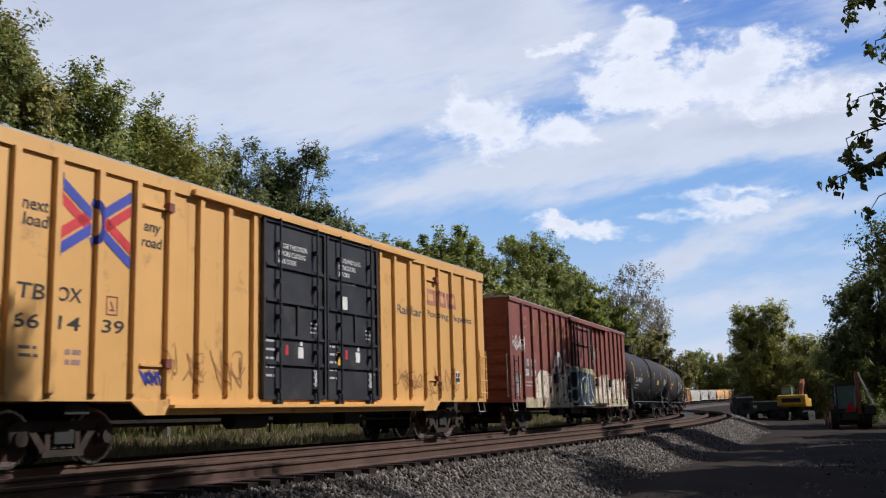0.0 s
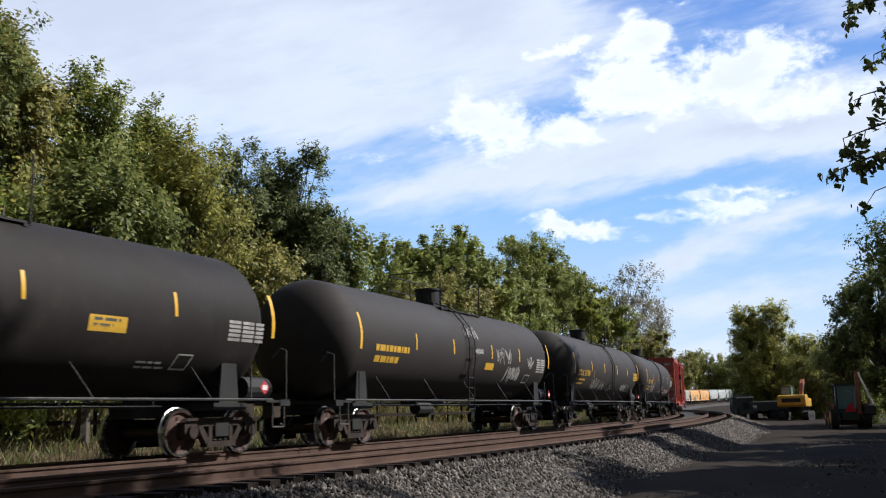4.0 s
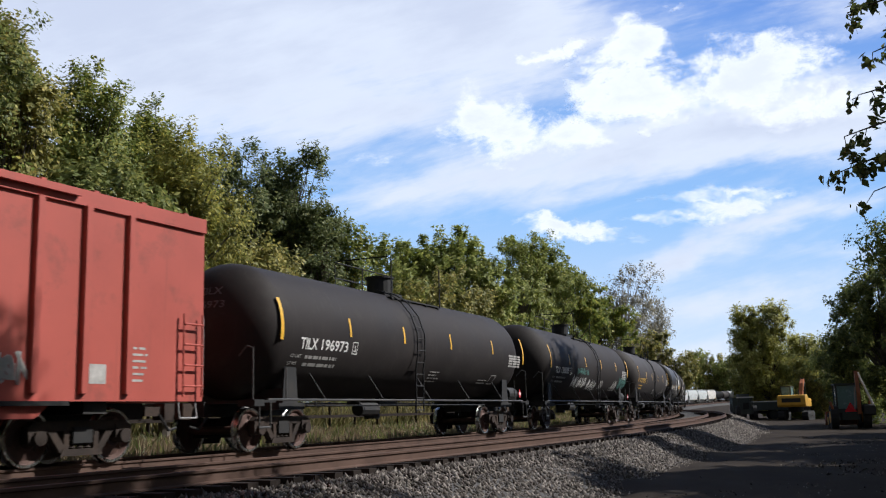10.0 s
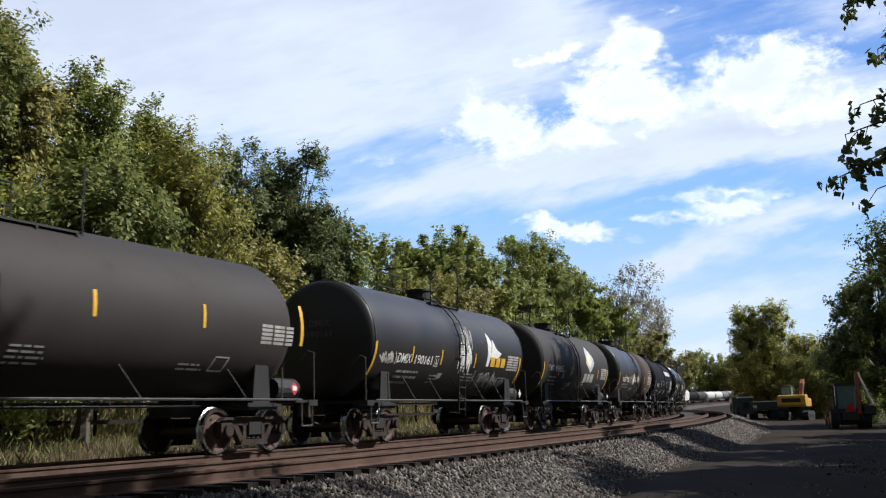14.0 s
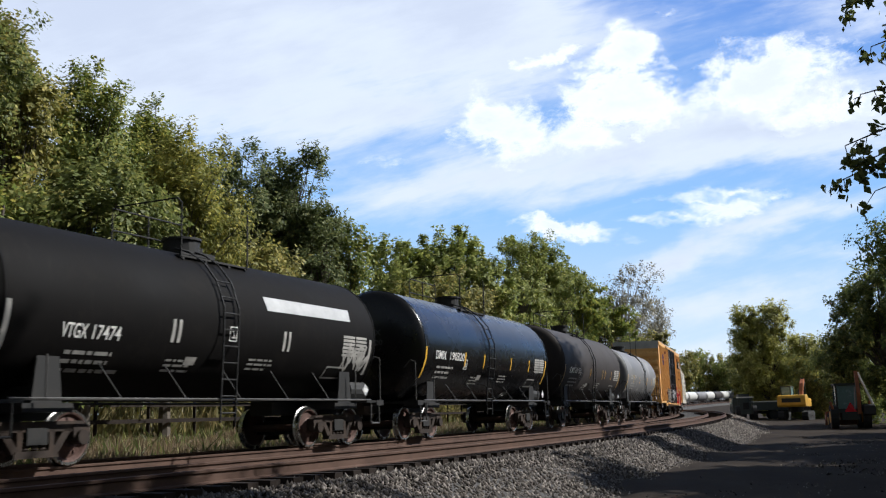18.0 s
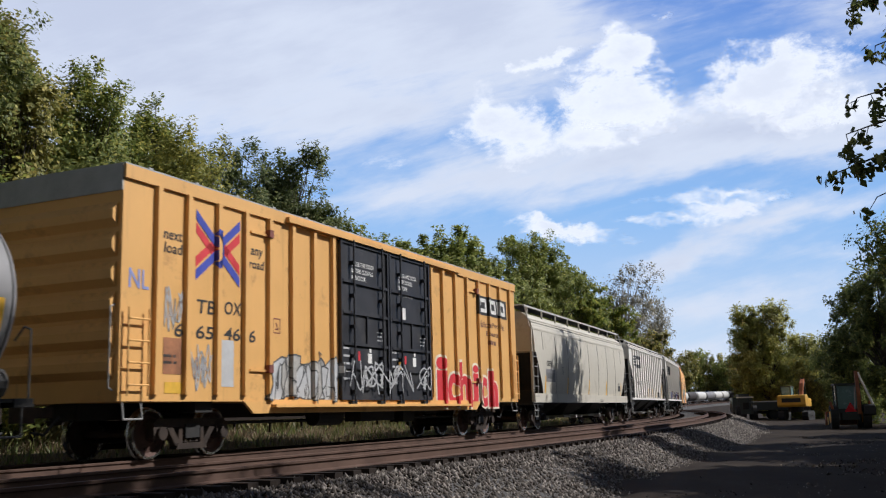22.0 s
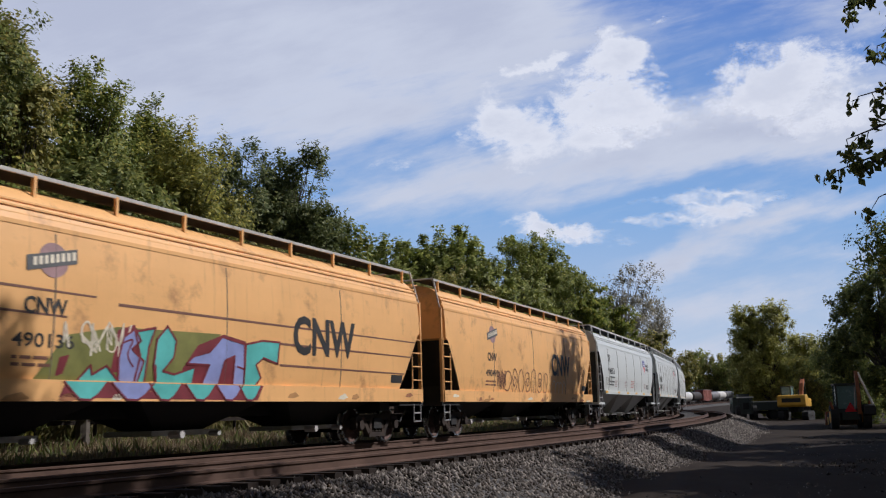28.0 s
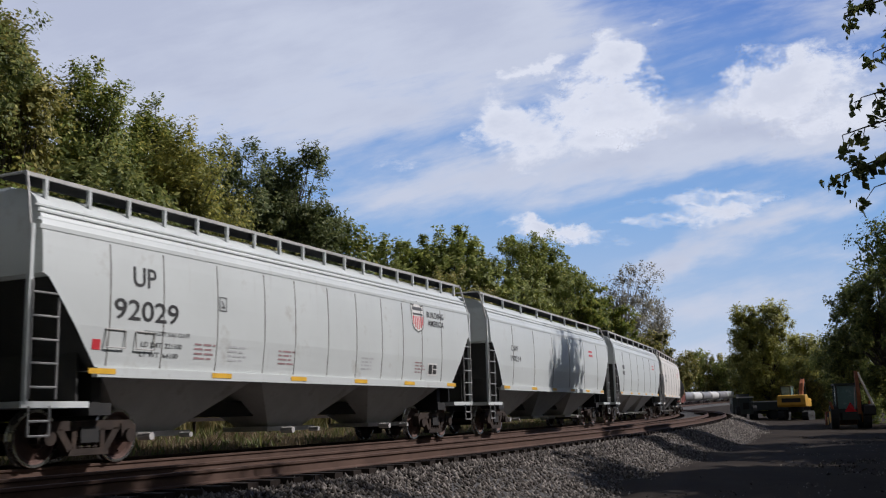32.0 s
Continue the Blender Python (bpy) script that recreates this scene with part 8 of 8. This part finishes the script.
def excavator(x, y, z, turn):
    root = tagged(new("excavator"), "yellow tracked excavator parked in the yard", "excavator")
    root.matrix_basis = pose(x, y, z, 0, 0, turn)
    for yy in (-1.15, 1.15):
        bm = bmesh.new()
        plate_xz(bm, [(-1.95, 0.4), (-1.8, 0.12), (-1.5, 0.0), (1.5, 0.0), (1.8, 0.12), (1.95, 0.4), (1.8, 0.78), (1.5, 0.92), (-1.5, 0.92), (-1.8, 0.78)], yy - 0.3, yy + 0.3)
        bmesh.ops.recalc_face_normals(bm, faces=bm.faces)
        tk = part("crawler_track", bm, M_TYRE, root)
        for q in (-1.3, -0.65, 0.0, 0.65, 1.3):
            part("track_roller", rod(bmesh.new(), (q, yy - 0.33, 0.42), (q, yy + 0.33, 0.42), 0.2, 10), M_UNDER, tk)
    part("turntable", rod(bmesh.new(), (0, 0, 0.8), (0, 0, 1.3), 0.75, 16), M_UNDER, root)
    bm = bmesh.new()
    plate_xz(bm, [(-2.2, 1.5), (-2.0, 1.3), (1.1, 1.3), (1.1, 2.1), (-0.6, 2.15), (-0.9, 2.5), (-2.05, 2.45), (-2.2, 2.2)], -1.35, 1.35)
    bmesh.ops.recalc_face_normals(bm, faces=bm.faces)
    bmesh.ops.bevel(bm, geom=bm.edges[:], offset=0.05, segments=1, affect="EDGES")
    part("engine_house", bm, M_CATYEL, root)
    part("grille", boxes((-2.225, -2.195, -0.9, 0.9, 1.75, 2.15)), M_UNDER, root)
    cab = part("cab", boxes((-0.35, 1.3, 0.3, 1.3, 2.1, 2.35), (-0.35, 1.3, 0.3, 1.3, 3.3, 3.4), (-0.35, -0.25, 0.3, 0.4, 2.3, 3.3), (-0.35, -0.25, 1.2, 1.3, 2.3, 3.3), (1.2, 1.3, 0.3, 0.4, 2.3, 3.3), (1.2, 1.3, 1.2, 1.3, 2.3, 3.3)), M_DARKMACH, root)
    part("window", boxes((-0.3, 1.25, 0.35, 1.25, 2.35, 3.3)), M_GLASS, cab)
    bm = bmesh.new()
    plate_xz(bm, [(0.8, 1.7), (1.2, 1.6), (2.3, 3.3), (3.2, 4.0), (3.1, 4.25), (2.1, 3.7)], -0.5, -0.15)
    bmesh.ops.recalc_face_normals(bm, faces=bm.faces)
    part("boom", bm, M_MACHORANGE, root)
    part("ram", rods(0.07, [(1.2, -0.33, 1.9), (2.35, -0.33, 3.2)]), M_STEEL, root)
    bm = bmesh.new()
    plate_xz(bm, [(2.9, 4.3), (3.3, 4.1), (3.9, 1.7), (3.6, 1.6)], -0.47, -0.18)
    bmesh.ops.recalc_face_normals(bm, faces=bm.faces)
    part("dipper_arm", bm, M_DARKMACH, root)
    bm = bmesh.new()
    plate_xz(bm, [(3.5, 1.7), (4.0, 1.6), (4.1, 0.9), (3.6, 0.5), (3.1, 0.8)], -0.75, 0.1)
    bmesh.ops.recalc_face_normals(bm, faces=bm.faces)
    part("bucket", bm, M_UNDER, root)
    part("exhaust", rods(0.06, [(-1.2, -0.6, 2.4), (-1.2, -0.6, 3.0)]), M_UNDER, root)

def backhoe(x, y, z, turn):
    root = tagged(new("backhoe_loader"), "orange and dark backhoe loader with its digger arm folded", "backhoe")
    root.matrix_basis = pose(x, y, z, 0, 0, turn)
    for xx, yy, r, w in ((-1.1, -0.95, 0.75, 0.45), (-1.1, 0.95, 0.75, 0.45), (1.2, -0.9, 0.5, 0.32), (1.2, 0.9, 0.5, 0.32)):
        wheel(root, xx, yy, r, w)
    part("chassis", boxes((-1.5, 1.9, -0.5, 0.5, 0.55, 1.05), (0.4, 1.9, -0.5, 0.5, 1.0, 1.6)), M_DARKMACH, root)
    cab = part("cab_frame", boxes((-1.2, -1.1, -0.75, -0.65, 1.0, 2.75), (-1.2, -1.1, 0.65, 0.75, 1.0, 2.75), (0.2, 0.3, -0.75, -0.65, 1.0, 2.75), (0.2, 0.3, 0.65, 0.75, 1.0, 2.75), (-1.25, 0.4, -0.8, 0.8, 2.72, 2.85), (-1.2, 0.3, -0.75, 0.75, 1.0, 1.25)), M_DARKMACH, root)
    part("window", boxes((-1.14, 0.24, -0.7, 0.7, 1.26, 2.7)), M_GLASS, cab)
    bm = bmesh.new()
    vs = [bm.verts.new((x, y, z)) for x in (-1.36, -1.33) for y, z in ((-0.45, 1.0), (0.35, 1.0), (-0.05, 1.65))]
    bm.faces.new(vs[:3])
    bm.faces.new(vs[3:][::-1])
    for i in range(3):
        bm.faces.new((vs[i], vs[3 + i], vs[3 + (i + 1) % 3], vs[(i + 1) % 3]))
    bmesh.ops.recalc_face_normals(bm, faces=bm.faces)
    part("warning_triangle", bm, M_LAMP, root, "bright red warning triangle")
    bm = bmesh.new()
    plate_xz(bm, [(-1.5, 0.9), (-1.75, 0.9), (-1.95, 2.2), (-1.6, 3.6), (-1.4, 3.55), (-1.65, 2.2)], -0.62, -0.42)
    bmesh.ops.recalc_face_normals(bm, faces=bm.faces)
    part("digger_boom", bm, M_MACHORANGE, root)
    part("dipper_arm", rods(0.08, [(-1.5, -0.62, 3.5), (-1.9, -1.3, 1.5)]), M_LGREY, root, "pale grey dipper arm")
    part("ram", rods(0.05, [(-1.75, -0.25, 1.2), (-1.75, -0.35, 2.6)]), M_STEEL, root)
    bm = bmesh.new()
    plate_xz(bm, [(-1.7, 1.5), (-2.05, 1.4), (-2.2, 0.9), (-1.7, 0.8)], -1.4, -0.75)
    bmesh.ops.recalc_face_normals(bm, faces=bm.faces)
    part("bucket", bm, M_UNDER, root)
    bm = bmesh.new()
    plate_xz(bm, [(1.9, 0.6), (2.7, 0.2), (2.8, 0.25), (2.5, 1.0), (2.0, 1.1)], -1.1, 1.1)
    bmesh.ops.recalc_face_normals(bm, faces=bm.faces)
    part("loader_bucket", bm, M_MACHORANGE, root)
    for yy in (-0.9, 0.9):
        part("stabiliser", rods(0.08, [(-1.5, yy, 0.8), (-1.7, yy * 1.3, 1.7)]), M_MACHORANGE, root)

def work_truck(x, y, z, turn):
    root = tagged(new("dump_truck"), "dark dump truck with a pale bed rail parked in the yard", "truck")
    root.matrix_basis = pose(x, y, z, 0, 0, turn)
    for xx in (-2.2, -1.1, 2.3):
        for yy in (-0.95, 0.95):
            wheel(root, xx, yy, 0.5, 0.35, M_UNDER)
    part("chassis", boxes((-3.2, 3.1, -0.45, 0.45, 0.6, 0.9)), M_UNDER, root)
    cab = part("cab", boxes((1.4, 3.2, -1.1, 1.1, 0.8, 2.4), (1.4, 2.5, -1.05, 1.05, 2.35, 2.75)), M_DARKMACH, root)
    part("window", boxes((2.3, 3.22, -0.95, 0.95, 1.7, 2.35)), M_GLASS, cab)
    part("bed", boxes((-3.3, 1.2, -1.2, 1.2, 0.95, 1.85)), M_DARKMACH, root)
    part("bed_rail", boxes((-3.35, 1.25, -1.25, -1.15, 1.83, 1.95), (-3.35, 1.25, 1.15, 1.25, 1.83, 1.95)), M_LGREY, root)
    part("tail_gate", boxes((-3.42, -3.3, -1.2, 1.2, 0.95, 1.82)), M_UNDER, root)

def tractor(x, y, z, turn):
    root = tagged(new("tractor"), "dark green tractor with a pale cab roof", "tractor")
    root.matrix_basis = pose(x, y, z, 0, 0, turn)
    for xx, yy, r, w in ((-0.9, -0.85, 0.75, 0.4), (-0.9, 0.85, 0.75, 0.4), (1.3, -0.75, 0.45, 0.28), (1.3, 0.75, 0.45, 0.28)):
        wheel(root, xx, yy, r, w, M_UNDER)
    part("bonnet", boxes((0.1, 1.8, -0.4, 0.4, 0.6, 1.35)), M_DARKMACH, root)
    for xx in (-1.2, 0.05):
        for yy in (-0.62, 0.62):
            part("cab_post", boxes((xx - 0.05, xx + 0.05, yy - 0.05, yy + 0.05, 0.9, 2.3)), M_DARKMACH, root)
    part("cab_floor", boxes((-1.4, 0.2, -0.7, 0.7, 0.6, 1.1)), M_DARKMACH, root)
    part("seat", boxes((-1.0, -0.5, -0.3, 0.3, 1.1, 1.3), (-1.05, -0.92, -0.3, 0.3, 1.3, 1.8)), M_TYRE, root)
    part("cab_roof", boxes((-1.4, 0.25, -0.8, 0.8, 2.3, 2.42)), M_LGREY, root, "pale grey roof")

def yard():
    excavator(*at(19.7, 104), 60)
    backhoe(*at(22.3, 68), 75)
    for i, (az, d, h) in enumerate(((19.2, 117, 3.4), (20.4, 114, 4.0), (21.6, 109, 4.4), (23.4, 84, 4.8))):
        tree("low green brush at the back of the yard", *at(az, d), h, 2.4, (L_OLIVE, L_MID)[i % 2], 240 + i, 150, 60, 0.26, low=0.02, spread=0.5, name="bush", trunk_r=0.08)
    work_truck(*at(17.9, 112), 172)
    tractor(*at(17.0, 108), 80)
yard()

# ---- ballast stones and sleepers ----
def stones(name, s0, s1, v0, v1, n, r0, r1, seed, zfun, label, material=None):
    g = np.random.default_rng(seed)
    s = s0 + (s1 - s0) * g.random(n) ** 1.5
    v = v0 + (v1 - v0) * g.random(n)
    ps = np.interp(s, SS, LPSI)
    c = np.stack([np.interp(s, SS, LX) + v * np.sin(ps), np.interp(s, SS, LY) - v * np.cos(ps), np.interp(s, SS, LZ) + zfun(v)], 1)
    base = np.array([(1, 0, 0), (-1, 0, 0), (0, 1, 0), (0, -1, 0), (0, 0, 1), (0, 0, -1)], float)
    rad = (r0 + (r1 - r0) * g.random((n, 1, 1))) * (0.6 + 0.8 * g.random((n, 6, 1)))
    a = g.random(n) * 6.283
    rot = np.zeros((n, 3, 3))
    rot[:, 0, 0], rot[:, 0, 1], rot[:, 1, 0], rot[:, 1, 1], rot[:, 2, 2] = np.cos(a), -np.sin(a), np.sin(a), np.cos(a), 1
    tilt = g.normal(size=(n, 1, 3)) * 0.3
    q = np.einsum("nij,kj->nki", rot, base) * rad
    q += tilt * q[:, :, 2:3]
    verts = (c[:, None, :] + q).reshape(-1, 3)
    f = np.array([(0, 2, 4), (2, 1, 4), (1, 3, 4), (3, 0, 4), (2, 0, 5), (1, 2, 5), (3, 1, 5), (0, 3, 5)], np.int32)
    faces = (np.arange(n, dtype=np.int32)[:, None, None] * 6 + f[None]).reshape(-1)
    me = bpy.data.meshes.new(name)
    me.vertices.add(n * 6)
    me.vertices.foreach_set("co", verts.reshape(-1).astype(np.float32))
    me.loops.add(n * 24)
    me.loops.foreach_set("vertex_index", faces)
    me.polygons.add(n * 8)
    me.polygons.foreach_set("loop_start", np.arange(0, n * 24, 3, dtype=np.int32))
    me.update(calc_edges=True)
    me.materials.append(material or M_STONE)
    return tagged(new(name, me), label, "gravel", kind="stuff")
M_STONE = leaf_mat("ballast_stone", (0.108, 0.092, 0.079), (0.3, 0.265, 0.23), 0.6, 0.0)
M_CLOD = leaf_mat("dark_earth_clods", (0.02, 0.017, 0.014), (0.045, 0.038, 0.032), 0.6, 0.0)
slope = lambda v: np.interp(v, (2.2, 5.6, 6.0, 6.5, 7.1, 7.7, 8.6), (-0.26, -0.26, -0.27, -0.45, -0.7, -0.9, -1.06))
stones("ballast_stones", -12, 45, 5.5, 8.5, 50000, 0.021, 0.05, 1, slope, "loose grey crushed stones on the ballast slope")
stones("far_ballast_stones", 45, 120, 5.4, 8.4, 16000, 0.04, 0.08, 2, slope, "grey crushed stones further along the slope")
stones("track_stones", -13, 40, 1.2, 5.5, 17000, 0.025, 0.05, 3, lambda v: np.full(len(v), -0.24), "grey crushed stones between the rails")
stones("yard_gravel", -12, 40, 8.2, 13.0, 5000, 0.01, 0.035, 4, lambda v: np.full(len(v), -0.98), "scattered small stones on the dark earth")

stones("earth_clods", -8, 40, 8.6, 16.0, 3000, 0.01, 0.03, 5, lambda v: np.interp(v, (8.5, 9, 10.5, 40), (-0.95, -0.93, -0.97, -1.1)), "dark lumps of loose earth in the yard", M_CLOD)

def sleepers():
    roots = [o for o in scene.objects if o.name.startswith("railway_track")]
    for root, v, lift in zip(sorted(roots, key=lambda o: o.name), (0.0, NEAR), (0.0, 0.03)):
        verts, faces = [], []
        for i, s in enumerate(np.arange(-14, 420, 0.52)):
            p = line_at(s, v, -0.275 + lift)
            p.x += 0.012 * math.sin(i * 2.3)
            if s < 110:
                o = piece("tie", "tie", lambda: boxes((-0.115, 0.115, -1.3, 1.3, -0.09, 0.09)), M_TIE, root)
                o.matrix_basis = pose(p.x, p.y, p.z, 0, 0, math.degrees(float(np.interp(s, SS, LPSI))) + 0.8 * math.sin(i * 1.7))
            else:
                m = Matrix.Translation(p) @ Matrix.Rotation(float(np.interp(s, SS, LPSI)), 4, "Z")
                k = len(verts)
                verts += [tuple(m @ Vector(q)) for q in ((-0.11, -1.3, 0.09), (0.11, -1.3, 0.09), (0.11, 1.3, 0.09), (-0.11, 1.3, 0.09), (-0.11, -1.3, -0.09), (0.11, -1.3, -0.09))]
                faces += [(k, k + 1, k + 2, k + 3), (k + 4, k + 5, k + 1, k)]
        tagged(raw("far_ties", verts, faces, M_TIE, root), kind="stuff")
sleepers()

# ---- movement ----
def car_pose(u, half, t):
    s = u - run(t)
    a, b = line_at(s - half), line_at(s + half)
    d = (b - a).normalized()
    yaw, pitch = math.atan2(d.y, d.x), -math.asin(d.z)
    return Matrix.Translation((a + b) / 2) @ Euler((0, pitch, yaw)).to_matrix().to_4x4()

def motions():
    for car, u, half in CARS:
        walk(car, [(t, car_pose(u, half, t)) for t in range(33)])
    # the clouds drift slowly, each its own way
    walk(SKY, [(t, pose(0, 0, 0, -0.15 * (t - 13) / 31, 0, 0.5 * (t - 13) / 31)) for t in (0, 16, 32)])
    for ob, left, up in CLOUDS:
        walk(ob, [(t, pose(0, 0, 0, up * (t - 13) / 31, 0, left * (t - 13) / 31)) for t in (0, 16, 32)])
    for br, base, k in BOUGHS:
        rows = []
        for i in range(41):
            t = i * 0.8
            a = 1.6 * math.sin(t * 1.1 + k) + 1.0 * math.sin(t * 2.3 + 2 * k)
            b = 1.4 * math.sin(t * 0.9 + 1.7 * k)
            rows.append((t, Matrix.Translation(base) @ pose(0, 0, 0, 0, a, b)))
        walk(br, rows)
    for w, q, i in WHEELS:
        u = CARS[i][1]
        if u > 500:
            continue
        t0, t1 = max(0.0, (u - 45) / 12.92), min(32.0, (u + 20) / 12.92)
        times = [t0 + k / 17.0 for k in range(int((t1 - t0) * 17) + 1)]
        if not times:
            continue
        rows = [(t, pose(q, 0, 0.457) @ Matrix.Rotation(-(run(t) - run(t0)) / 0.457, 4, "Y")) for t in times]
        rows = ([(0.0, rows[0][1])] if rows[0][0] > 0.02 else []) + rows
        rows += [(32.0, rows[-1][1])] if rows[-1][0] < 31.97 else []
        walk(w, rows)

motions()
